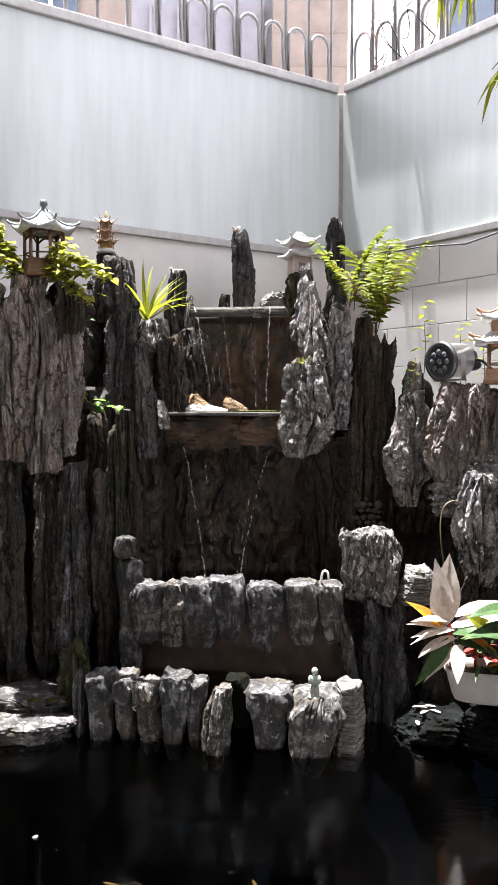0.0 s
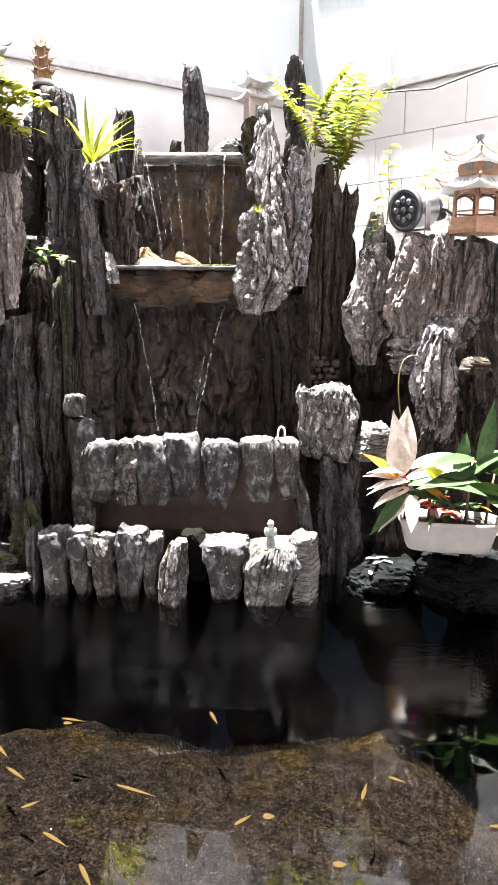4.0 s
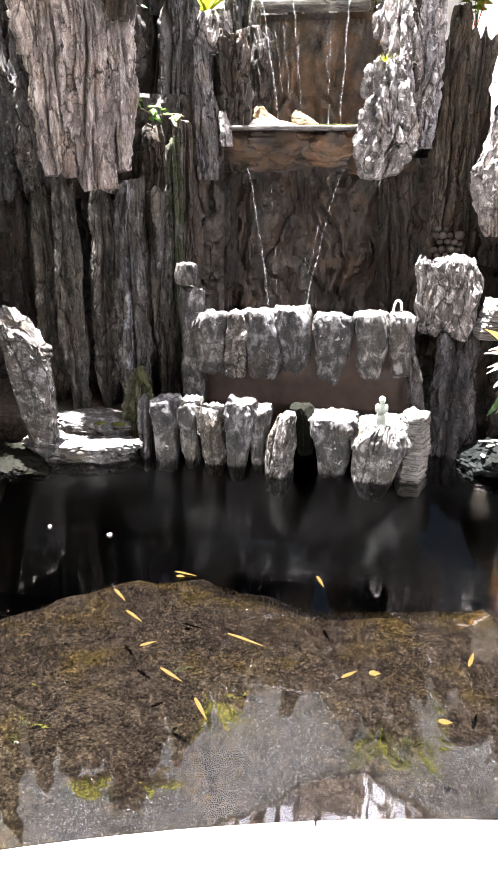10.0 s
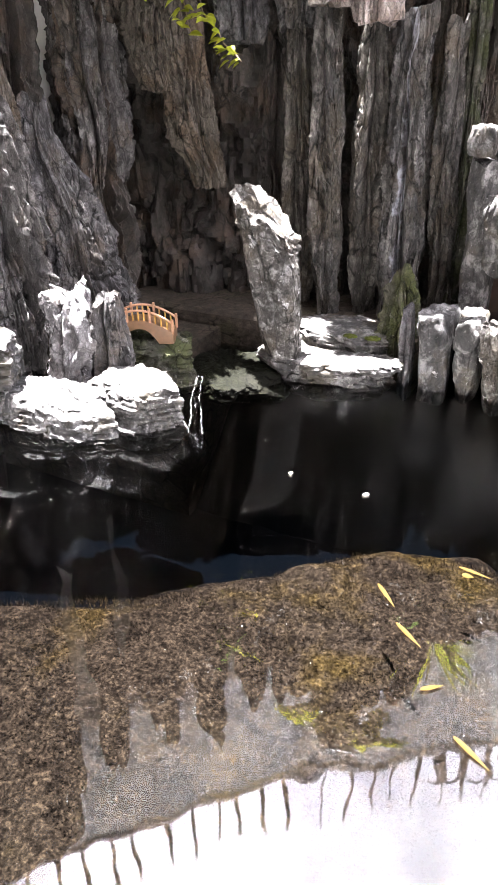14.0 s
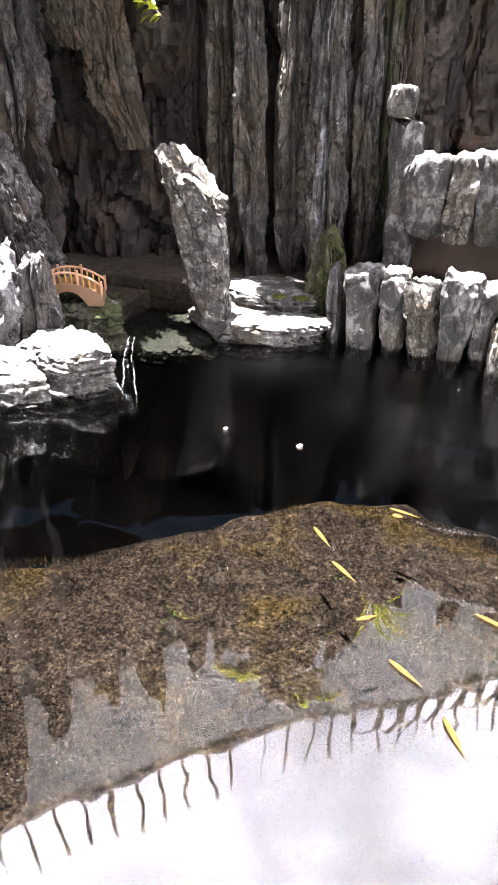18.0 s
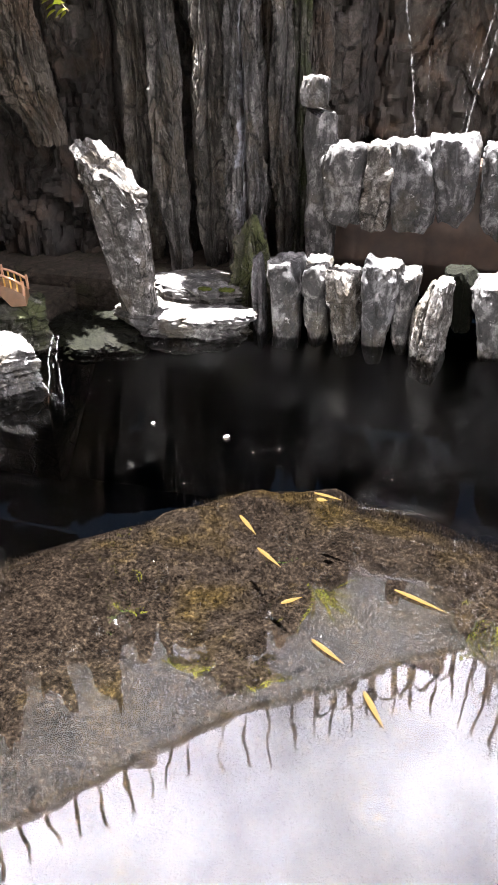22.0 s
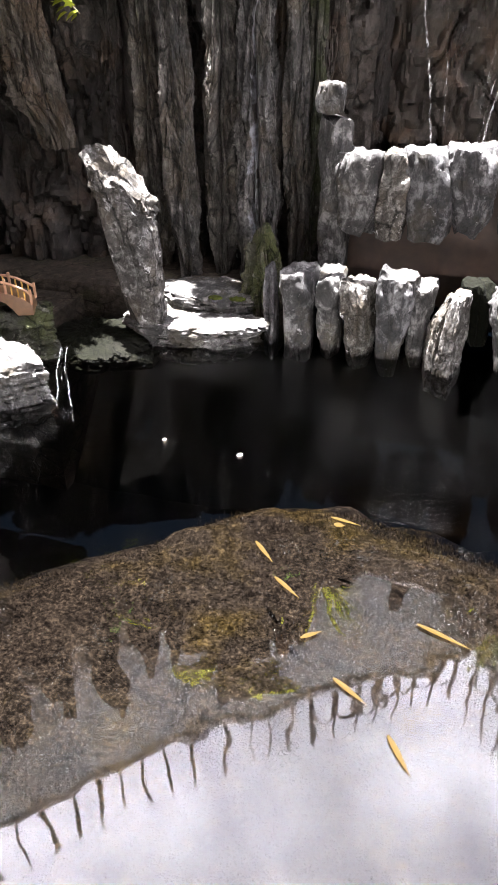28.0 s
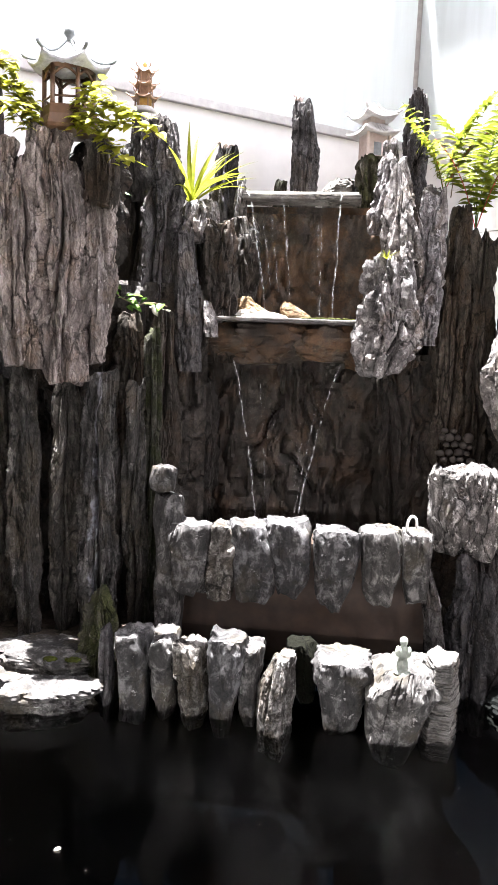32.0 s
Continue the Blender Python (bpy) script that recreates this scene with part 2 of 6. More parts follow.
def streaked(m, at, width, colour):
    """Adds a wandering white run of mineral down the front of a stone."""
    n, l = m.node_tree.nodes, m.node_tree.links
    b = n["Principled BSDF"]
    under = b.inputs["Base Color"].links[0].from_socket
    co = n.new("ShaderNodeTexCoord").outputs["Object"]
    sep = n.new("ShaderNodeSeparateXYZ")
    l.new(co, sep.inputs[0])
    wander = noise_node(n, l, co, 1.0, 5, 0.65, (34, 0, 11))
    mid = n.new("ShaderNodeMath")
    mid.operation = "MULTIPLY_ADD"
    mid.inputs[1].default_value, mid.inputs[2].default_value = 0.09, at - 0.045
    l.new(wander.outputs["Fac"], mid.inputs[0])
    gap = n.new("ShaderNodeMath")
    gap.operation = "SUBTRACT"
    l.new(sep.outputs["X"], gap.inputs[0])
    l.new(mid.outputs[0], gap.inputs[1])
    off = n.new("ShaderNodeMath")
    off.operation = "ABSOLUTE"
    l.new(gap.outputs[0], off.inputs[0])
    run = ramp_node(n, [(0.0, (0.9, 0.9, 0.9)), (width, (0, 0, 0))])
    l.new(off.outputs[0], run.inputs["Fac"])
    l.new(mixed(n, l, run.outputs[0], under, colour), b.inputs["Base Color"])
    return m


ROCK_STREAK = streaked(rock_mat("streaked_rock", (0.007, 0.007, 0.007), (0.034, 0.033, 0.033), (0.14, 0.137, 0.138), (0.042, 0.036, 0.029), grain=(32, 32, 9)), 0.0, 0.008, (0.19, 0.19, 0.21))


def plain(name, col, rough=0.6, metal=0.0, vary=0.12, scale=40, bump=0.2, spec=0.5):
    m, n, l, b = base_mat(name, rough, metal)
    b.inputs["Specular IOR Level"].default_value = spec
    co = n.new("ShaderNodeTexCoord").outputs["Object"]
    a = noise_node(n, l, co, scale, 4, 0.6)
    r = ramp_node(n, [(0.3, [c * (1 - vary) for c in col]), (0.7, [min(1, c * (1 + vary)) for c in col])])
    l.new(a.outputs["Fac"], r.inputs["Fac"])
    l.new(r.outputs[0], b.inputs["Base Color"])
    bumped(n, l, b, a.outputs["Fac"], bump, 0.002)
    return m


CONCRETE = plain("concrete", (0.34, 0.33, 0.31), 0.85, 0, 0.2, 14)
APRON = plain("brown_render", (0.042, 0.023, 0.015), 0.6, 0, 0.35, 18, 0.4)
GRANITE = plain("white_granite", (0.62, 0.61, 0.59), 0.55, 0, 0.12, 120)
PLASTER = plain("pale_plaster", (0.62, 0.61, 0.59), 0.8, 0, 0.08, 6)
TILE = plain("white_tile", (0.64, 0.63, 0.62), 0.25, 0, 0.04, 5, 0.05)
GROUT = plain("grout", (0.66, 0.65, 0.63), 0.9, 0, 0.1, 60)
BARS = plain("bar_paint", (0.20, 0.195, 0.20), 0.45, 0.0, 0.1, 60)
DARKBARS = plain("dark_bar_paint", (0.022, 0.021, 0.022), 0.7, 0.0, 0.2, 60, 0.2, 0.1)
STEEL = plain("brushed_steel", (0.55, 0.55, 0.56), 0.3, 1.0, 0.1, 60)
RAIL = plain("grey_rail", (0.36, 0.35, 0.34), 0.5, 0.3, 0.15, 30)
SOUTH = plain("brown_render_wall", (0.15, 0.13, 0.12), 0.85, 0, 0.14, 8)
FACADE = plain("pink_facade", (0.22, 0.175, 0.155), 0.85, 0, 0.14, 8)
LILAC = plain("lilac_facade", (0.23, 0.222, 0.255), 0.85, 0, 0.12, 6)
CREAMW = plain("cream_facade", (0.46, 0.44, 0.40), 0.85, 0, 0.1, 6)


def frosted():
    m, n, l, b = base_mat("frosted_glass", 0.28)
    co = n.new("ShaderNodeTexCoord").outputs["Object"]
    a = noise_node(n, l, co, 1.6, 4, 0.5)
    r = ramp_node(n, [(0.3, (0.49, 0.53, 0.535)), (0.7, (0.54, 0.575, 0.58))])
    l.new(a.outputs["Fac"], r.inputs["Fac"])
    st = noise_node(n, l, co, 1.0, 5, 0.6, (14, 14, 1.2))
    sr = ramp_node(n, [(0.35, (0.86, 0.86, 0.85)), (0.6, (1, 1, 1))])
    l.new(st.outputs["Fac"], sr.inputs["Fac"])
    l.new(mixed(n, l, 1.0, r.outputs[0], sr.outputs[0], "MULTIPLY"), b.inputs["Base Color"])
    b.inputs["Coat Weight"].default_value, b.inputs["Coat Roughness"].default_value = 0.5, 0.12
    tl = n.new("ShaderNodeBsdfTranslucent")
    tl.inputs["Color"].default_value = (0.78, 0.82, 0.82, 1)
    mx = n.new("ShaderNodeMixShader")
    mx.inputs[0].default_value = 0.15
    l.new(b.outputs[0], mx.inputs[1])
    l.new(tl.outputs[0], mx.inputs[2])
    l.new(mx.outputs[0], n["Material Output"].inputs["Surface"])
    return m


FROSTED = frosted()


def water_mat(name, tint, ripple=0.09, ior=1.62, scale=9.0, choppy=0.0):
    m = bpy.data.materials.new(name)
    m.use_nodes = True
    n, l = m.node_tree.nodes, m.node_tree.links
    n.clear()
    co = n.new("ShaderNodeTexCoord").outputs["Object"]
    a = noise_node(n, l, co, scale, 2, 0.4)
    bp = n.new("ShaderNodeBump")
    bp.inputs["Strength"].default_value, bp.inputs["Distance"].default_value = ripple, 0.01
    l.new(a.outputs["Fac"], bp.inputs["Height"])
    if choppy:
        # the water is stirred towards the falls
        sep = n.new("ShaderNodeSeparateXYZ")
        l.new(co, sep.inputs[0])
        far = n.new("ShaderNodeMapRange")
        far.inputs["From Min"].default_value, far.inputs["From Max"].default_value = 1.55, 2.1
        far.inputs["To Min"].default_value, far.inputs["To Max"].default_value = 0.0, choppy
        l.new(sep.outputs["Y"], far.inputs["Value"])
        chop = noise_node(n, l, co, 1.0, 3, 0.6, (28, 46, 1))
        b2 = n.new("ShaderNodeBump")
        b2.inputs["Distance"].default_value = 0.01
        l.new(far.outputs[0], b2.inputs["Strength"])
        l.new(chop.outputs["Fac"], b2.inputs["Height"])
        l.new(bp.outputs[0], b2.inputs["Normal"])
        bp = b2
    tr, gl = n.new("ShaderNodeBsdfTransparent"), n.new("ShaderNodeBsdfGlossy")
    tr.inputs["Color"].default_value = (*tint, 1)
    gl.inputs["Roughness"].default_value = 0.0
    fr = n.new("ShaderNodeFresnel")
    fr.inputs["IOR"].default_value = ior
    l.new(bp.outputs[0], gl.inputs["Normal"])
    mx = n.new("ShaderNodeMixShader")
    l.new(fr.outputs[0], mx.inputs[0])
    l.new(tr.outputs[0], mx.inputs[1])
    l.new(gl.outputs[0], mx.inputs[2])
    l.new(mx.outputs[0], n.new("ShaderNodeOutputMaterial").inputs["Surface"])
    return m


WATER = water_mat("pond_water", (0.80, 0.80, 0.78), choppy=0.30, ior=1.62)
STREAM = water_mat("falling_water", (0.97, 0.97, 0.97), 0.6, 1.25, 60)


def algae_mat():
    """Brown algae felt with olive tufts, darkened to navy below the shelf for the water's depth."""
    m, n, l, b = base_mat("algae", 0.95)
    b.inputs["Specular IOR Level"].default_value = 0.0
    co = n.new("ShaderNodeTexCoord").outputs["Object"]
    big = noise_node(n, l, co, 3.0, 4, 0.6)
    fine = noise_node(n, l, co, 150.0, 4, 0.8)
    tuft = noise_node(n, l, co, 42.0, 6, 0.75)
    r1 = ramp_node(n, [(0.38, (0.0056, 0.0043, 0.0039)), (0.54, (0.0070, 0.0055, 0.0049)), (0.68, (0.0087, 0.0069, 0.0052))])
    l.new(big.outputs["Fac"], r1.inputs["Fac"])
    r2 = ramp_node(n, [(0.38, (0.25, 0.24, 0.23)), (0.52, (0.85, 0.83, 0.80)), (0.66, (3.0, 2.85, 2.4))])
    l.new(fine.outputs["Fac"], r2.inputs["Fac"])
    r3 = ramp_node(n, [(0.38, (0.45, 0.45, 0.45)), (0.62, (1.65, 1.6, 1.45))])
    l.new(tuft.outputs["Fac"], r3.inputs["Fac"])
    c = mixed(n, l, 1.0, r1.outputs[0], r2.outputs[0], "MULTIPLY")
    c = mixed(n, l, 1.0, c, r3.outputs[0], "MULTIPLY")
    # olive growth along the shelf's outer part
    sep = n.new("ShaderNodeSeparateXYZ")
    l.new(co, sep.inputs[0])
    olive = ramp_node(n, [(0.54, (0, 0, 0)), (0.70, (0.8, 0.8, 0.8))])
    spread = n.new("ShaderNodeMath")
    spread.operation = "MULTIPLY_ADD"
    spread.inputs[1].default_value, spread.inputs[2].default_value = 0.22, -0.30
    l.new(sep.outputs["Y"], spread.inputs[0])
    grow = n.new("ShaderNodeMath")
    grow.operation = "ADD"
    l.new(noise_node(n, l, co, 6.0, 4, 0.65).outputs["Fac"], grow.inputs[0])
    l.new(spread.outputs[0], grow.inputs[1])
    l.new(grow.outputs[0], olive.inputs["Fac"])
    c = mixed(n, l, olive.outputs[0], c, mixed(n, l, 1.0, c, (1.42, 1.26, 0.62), "MULTIPLY"))
    # depth's loss of light painted in: colour falls to navy in an uneven line
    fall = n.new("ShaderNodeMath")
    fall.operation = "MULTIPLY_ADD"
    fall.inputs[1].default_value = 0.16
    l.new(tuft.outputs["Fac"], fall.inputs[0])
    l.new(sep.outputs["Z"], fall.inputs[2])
    depth_fade = n.new("ShaderNodeMapRange")
    depth_fade.inputs["From Min"].default_value, depth_fade.inputs["From Max"].default_value = -0.15, -0.065
    depth_fade.interpolation_type = "SMOOTHSTEP"
    l.new(fall.outputs[0], depth_fade.inputs["Value"])
    l.new(mixed(n, l, depth_fade.outputs[0], (0.00026, 0.00042, 0.00072), c), b.inputs["Base Color"])
    bumped(n, l, b, fine.outputs["Fac"], 1.0, 0.008)
    return m


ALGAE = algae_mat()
# near-black navies that stand in for light lost in deep, murky water
MURK = plain("murky_depth", (0.00022, 0.00038, 0.00066), 0.95, 0, 0.3, 5, 0.2, 0.0)
DEEP = plain("deep_water_dark", (0.00026, 0.00047, 0.00085), 0.9, 0, 0.4, 6, 0.2, 0.0)
MOSS = plain("moss", (0.030, 0.034, 0.008), 0.95, 0, 0.5, 90, 0.8, 0.05)


# ---- builders ----
def mesh_of(name, verts, faces, mat, smooth=True, sharp=32):
    me = bpy.data.meshes.new(name)
    me.from_pydata([tuple(v) for v in verts], [], faces)
    me.materials.append(mat)
    if smooth:
        me.polygons.foreach_set("use_smooth", [True] * len(me.polygons))
        me.set_sharp_from_angle(angle=radians(sharp))
    me.update()
    return me


def part(name, bm, mat, parent=None, label="", smooth=False):
    me = bpy.data.meshes.new(name)
    bm.to_mesh(me)
    bm.free()
    me.materials.append(mat)
    if smooth:
        me.polygons.foreach_set("use_smooth", [True] * len(me.polygons))
    ob = new(name, me)
    ob.parent = parent
    return tagged(ob, label)


def thing(name, at, label, category, group="", kind="", turn=0):
    ob = new(name)
    ob.empty_display_size = 0.05
    ob.matrix_world = pose(*at, 0, 0, turn)
    return tagged(ob, label, category, group, kind)


def box(w, d, h, at=(0, 0, 0), bevel=0.0, m=None):
    bm = bmesh.new()
    bmesh.ops.create_cube(bm, size=1.0)
    bmesh.ops.scale(bm, vec=(w, d, h), verts=bm.verts)
    if bevel:
        bmesh.ops.bevel(bm, geom=bm.edges[:], offset=bevel, segments=2, affect="EDGES", profile=0.6)
    bmesh.ops.translate(bm, vec=at, verts=bm.verts)
    if m:
        bmesh.ops.transform(bm, matrix=m, verts=bm.verts)
    return bm


def lathe(profile, n=24, at=(0, 0, 0), sides=None):
    """A turned body from (radius, height) pairs."""
    bm = bmesh.new()
    rings = [[bm.verts.new((at[0] + r * math.cos(2 * math.pi * k / n), at[1] + r * math.sin(2 * math.pi * k / n), at[2] + z)) for k in range(n)] for r, z in profile]
    for a, b in zip(rings, rings[1:]):
        for k in range(n):
            bm.faces.new((a[k], a[(k + 1) % n], b[(k + 1) % n], b[k]))
    bm.faces.new(rings[0][::-1])
    bm.faces.new(rings[-1])
    return bm


def tube(points, radius, n=8, taper=1.0):
    bm = bmesh.new()
    pts = [Vector(p) for p in points]
    rings = []
    for i, p in enumerate(pts):
        way = (pts[min(i + 1, len(pts) - 1)] - pts[max(i - 1, 0)]).normalized()
        q = way.to_track_quat("Z", "Y")
        r = radius * (1 + (taper - 1) * i / (len(pts) - 1))
        rings.append([bm.verts.new(p + q @ Vector((r * math.cos(2 * math.pi * k / n), r * math.sin(2 * math.pi * k / n), 0))) for k in range(n)])
    for a, b in zip(rings, rings[1:]):
        for k in range(n):
            bm.faces.new((a[k], a[(k + 1) % n], b[(k + 1) % n], b[k]))
    bm.faces.new(rings[0][::-1])
    bm.faces.new(rings[-1])
    return bm


def lattice(p, seed):
    """Smooth value noise, 0 to 1, for an array of points."""
    p = np.asarray(p, float) + 100.0 + seed * 7.31
    i = np.floor(p).astype(np.int64)
    f = p - i
    f = f * f * (3 - 2 * f)

    def h(x, y, z):
        k = (x * 374761393 + y * 668265263 + z * 2147483647 + seed * 1274126177) & 0xFFFFFFFF
        k = ((k ^ (k >> 13)) * 1274126177) & 0xFFFFFFFF
        return ((k ^ (k >> 16)) & 0xFFFF) / 65535.0

    x, y, z = i[..., 0], i[..., 1], i[..., 2]
    fx, fy, fz = f[..., 0], f[..., 1], f[..., 2]
    a = h(x, y, z) * (1 - fx) + h(x + 1, y, z) * fx
    b = h(x, y + 1, z) * (1 - fx) + h(x + 1, y + 1, z) * fx
    c = h(x, y, z + 1) * (1 - fx) + h(x + 1, y, z + 1) * fx
    d = h(x, y + 1, z + 1) * (1 - fx) + h(x + 1, y + 1, z + 1) * fx
    return (a * (1 - fy) + b * fy) * (1 - fz) + (c * (1 - fy) + d * fy) * fz


def layered(p, seed, octaves=3):
    out, amp, total = 0.0, 1.0, 0.0
    for k in range(octaves):
        out = out + amp * lattice(np.asarray(p) * 2.0 ** k, seed + k)
        total, amp = total + amp, amp * 0.5
    return out / total


def terrace(v, steps, sharp):
    """Steps in a smooth field, so that it breaks along edges."""
    f = v * steps
    i = np.floor(f)
    return (i + np.clip((f - i - 0.5) * sharp + 0.5, 0, 1)) / steps


def facets(c, s, V, seed, sides, chips):
    """How far a chopped prism reaches in each direction: flat sides, chipped at foot and top."""
    rs = np.random.RandomState(seed)
    zz = 2 * V - 1
    r = np.full(V.shape, 1.35)
    cuts = [(2 * math.pi * (i + rs.uniform(-0.22, 0.22)) / sides - math.pi / 2, rs.uniform(-0.14, 0.14), rs.uniform(0.84, 1.04)) for i in range(sides)]
    for i in range(chips):
        nz = rs.uniform(0.35, 1.0) * (1 if i % 2 else -1)
        cuts.append((rs.uniform(0, 2 * math.pi), nz, abs(nz) + rs.uniform(0.45, 0.85)))
    for a, nz, d in cuts:
        den = math.cos(a) * c + math.sin(a) * s
        r = np.minimum(r, np.where(den > 0.05, (d - nz * zz) / np.maximum(den, 0.05), 9.0))
    return np.clip(r, 0.3, 1.35)


def rock(x, y, z0, z1, w, d, seed, mat=None, style="fluted", lean=0.0, back=0.0, top=0.85, foot=0.9, jag=0.12, box_ness=3.0,
         turn=0.0, label="", group="", name="rock", fine=1.0, slope=0.0, knobs=1.0, flat=False, sides=6, chips=6, ragged=0.0, cap_out=0.0):
    """One stone: x and y of its middle, its foot and top, width and depth. lean: how far its top stands to the right."""
    h = z1 - z0
    near = 0.0029 if y < 2.7 and z0 < 0.7 and x > -1.5 else 0.0042
    n = int(min(220, max(40, (w + d) * math.pi / 2 / near)))
    m = int(min(170, max(16, h / (near * 1.4))))
    th = np.linspace(0, 2 * math.pi, n, endpoint=False)
    cap = 8
    vs = np.concatenate([np.linspace(0, 1, m), np.ones(cap)])
    shrink = np.concatenate([np.ones(m), np.linspace(0.94, 0.07, cap)])
    V, T = np.meshgrid(vs, th, indexing="ij")
    K = np.repeat(shrink[:, None], n, 1)
    c, s = np.cos(T), np.sin(T)
    reach = facets(c, s, V, seed, sides, chips) * (1 + 0.05 * (box_ness - 3))
    if style == "block":
        # a squared stone with blunt corners
        square = (np.abs(c) ** 4.5 + np.abs(s) ** 4.5) ** (-1 / 4.5)
        reach = np.minimum(square, facets(c, s, V, seed, sides, chips) * 1.22) * (0.98 + 0.05 * (layered(np.stack([c * 1.5, s * 1.5, V * 2], -1), seed + 97, 2) - 0.5))
    cx, cy = c * reach, s * reach
    px, py, pz = c * w / 2, s * d / 2, V * h
    P = lambda fx, fz: np.stack([px * fx, py * fx, pz * fz], -1)
    bend = 0.05 * (layered(np.stack([0 * V, 0 * V + 5, V * h * 5 + 0 * px], -1), seed + 3, 3) - 0.5)
    B = lambda fx, fz, sd, octs=3: np.abs(2 * layered(np.stack([(px + bend) * fx, py * fx, pz * fz], -1), seed + sd, octs) - 1)
    groove = lambda v, wide: np.clip(1 - v / wide, 0, 1)
    if style == "fluted":
        sheet = terrace(layered(P(13, 4.2), seed, 3), 5, 9) - 0.5
        split = terrace(layered(P(40, 15.0), seed + 7, 3), 4, 7) - 0.5
        cleft = groove(B(15, 1.5, 11, 2), 0.20)
        slit = groove(B(38, 3.6, 17), 0.22)
        crack = groove(B(20, 22, 31, 4), 0.06)
        fin = B(80, 36, 23) - 0.35
        rad = 1 + 0.46 * sheet * knobs + 0.22 * split * fine - 0.52 * cleft * knobs - 0.20 * slit * fine - 0.10 * crack + 0.15 * fin * fine
    elif style == "block":
        big = terrace(layered(P(11, 5), seed, 2), 3, 4) - 0.5
        lump_ = layered(P(24, 10), seed + 5, 3) - 0.5
        slit = groove(B(32, 7, 17), 0.10)
        high = np.clip((V - 0.80 + 0.16 * (layered(P(30, 0), seed + 13, 3) - 0.5)) / 0.07, 0, 1)
        crust = (B(46, 36, 11) - 0.1) * high
        scab = np.clip((layered(P(20, 11), seed + 29, 4) - 0.58) / 0.06, 0, 1) * (0.5 + B(60, 50, 37))
        fin = B(110, 30, 23) - 0.4
        rad = 0.97 + 0.20 * big * knobs + 0.10 * lump_ * knobs - 0.09 * slit + 0.22 * crust * fine + 0.10 * scab * fine + 0.022 * fin * fine
    elif style == "crag":
        big = B(12, 6, 0) - 0.42
        step = terrace(layered(P(20, 8), seed + 5, 3), 6, 10) - 0.5
        pit = np.clip((layered(P(40, 14), seed + 11, 3) - 0.57) / 0.07, 0, 1)
        cleft = groove(B(17, 5, 13), 0.14)
        fold = B(42, 13, 19) - 0.4
        fin = B(95, 40, 23) - 0.4
        rad = 1.10 + 0.34 * big * knobs + 0.36 * step * knobs - 0.26 * pit * knobs - 0.30 * cleft * knobs + 0.16 * fold * fine + 0.13 * fin * fine
    else:
        big = terrace(layered(P(6, 14), seed, 3), 5, 7) - 0.5
        strata = terrace(layered(np.stack([px * 7, py * 7, pz * 70], -1), seed + 5, 3), 6, 9) - 0.5
        slit = groove(B(14, 60, 17), 0.12)
        fin = B(70, 120, 23) - 0.4
        rad = 1 + 0.30 * big + 0.20 * strata - 0.10 * slit + 0.06 * fin * fine
    rad = rad * (1 + 0.16 * (layered(np.stack([0 * V, 0 * V + 2, V * (1 + 7 * h)], -1), seed + 71, 2) - 0.5))
    prof = (foot + (1 - foot) * np.clip(V / 0.35, 0, 1) ** 0.8) * (1 - (1 - top) * np.clip((V - 0.35) / 0.65, 0, 1) ** 1.5)
    if style == "block":
        prof = (foot + (1 - foot) * np.clip(V / 0.8, 0, 1) ** 0.75) * (1 - (1 - top) * V)
    rim = 0.70 + 0.30 * (layered(np.stack([cx * 2.2, cy * 2.2, 0 * V], -1), seed + 91, 2) - 0.5)
    prof = prof * (1 + cap_out * np.clip((V - rim) / 0.06, 0, 1)) * (1 - 0.05 * np.clip((V - 0.93) / 0.07, 0, 1) ** 2) * K
    ht = h * (1 - jag * 2.2 * np.clip(layered(np.stack([cx * K * w * 8, cy * K * d * 8, 0 * V], -1), seed + 41, 2) - 0.25, 0, 1) + slope * cx * K * 0.5)
    X = cx * rad * prof * w / 2 + lean * V + 0.22 * w * (layered(np.stack([V * (1 + 4 * h), 0 * V, 0 * V], -1), seed + 51, 2) - 0.5)
    Y = cy * rad * prof * d / 2 + back * V
    rough_top = (layered(np.stack([X * 55, Y * 55, 0 * X], -1), seed + 61, 4) - 0.5) * (0.018 if flat else 0.030) * np.where(K < 0.99, 1.0, np.clip((V - 0.9) * 10, 0, 1))
    Z = V * ht + rough_top
    if ragged:
        hang = layered(np.stack([px * 22, py * 9, 0 * px], -1), seed + 81, 2)
        Z = Z + ragged * h * hang * np.clip(1 - V / 0.6, 0, 1) ** 1.5
    co = np.stack([X, Y, Z], -1).reshape(-1, 3)
    R = m + cap
    at = np.arange(R - 1)[:, None] * n
    k = np.arange(n)[None, :]
    k2 = (k + 1) % n
    faces = np.stack([at + k, at + k2, at + n + k2, at + n + k], -1).reshape(-1, 4).tolist()
    faces.append(tuple(range(n - 1, -1, -1)))
    faces.append(tuple(range((R - 1) * n, R * n)))
    ob = new(name, mesh_of(name, co, faces, mat or ROCK, True, 26))
    ob.matrix_world = pose(x, y, z0, 0, 0, turn)
    return tagged(ob, label or "weathered grey limestone rock with vertical fissures", "rock", group)


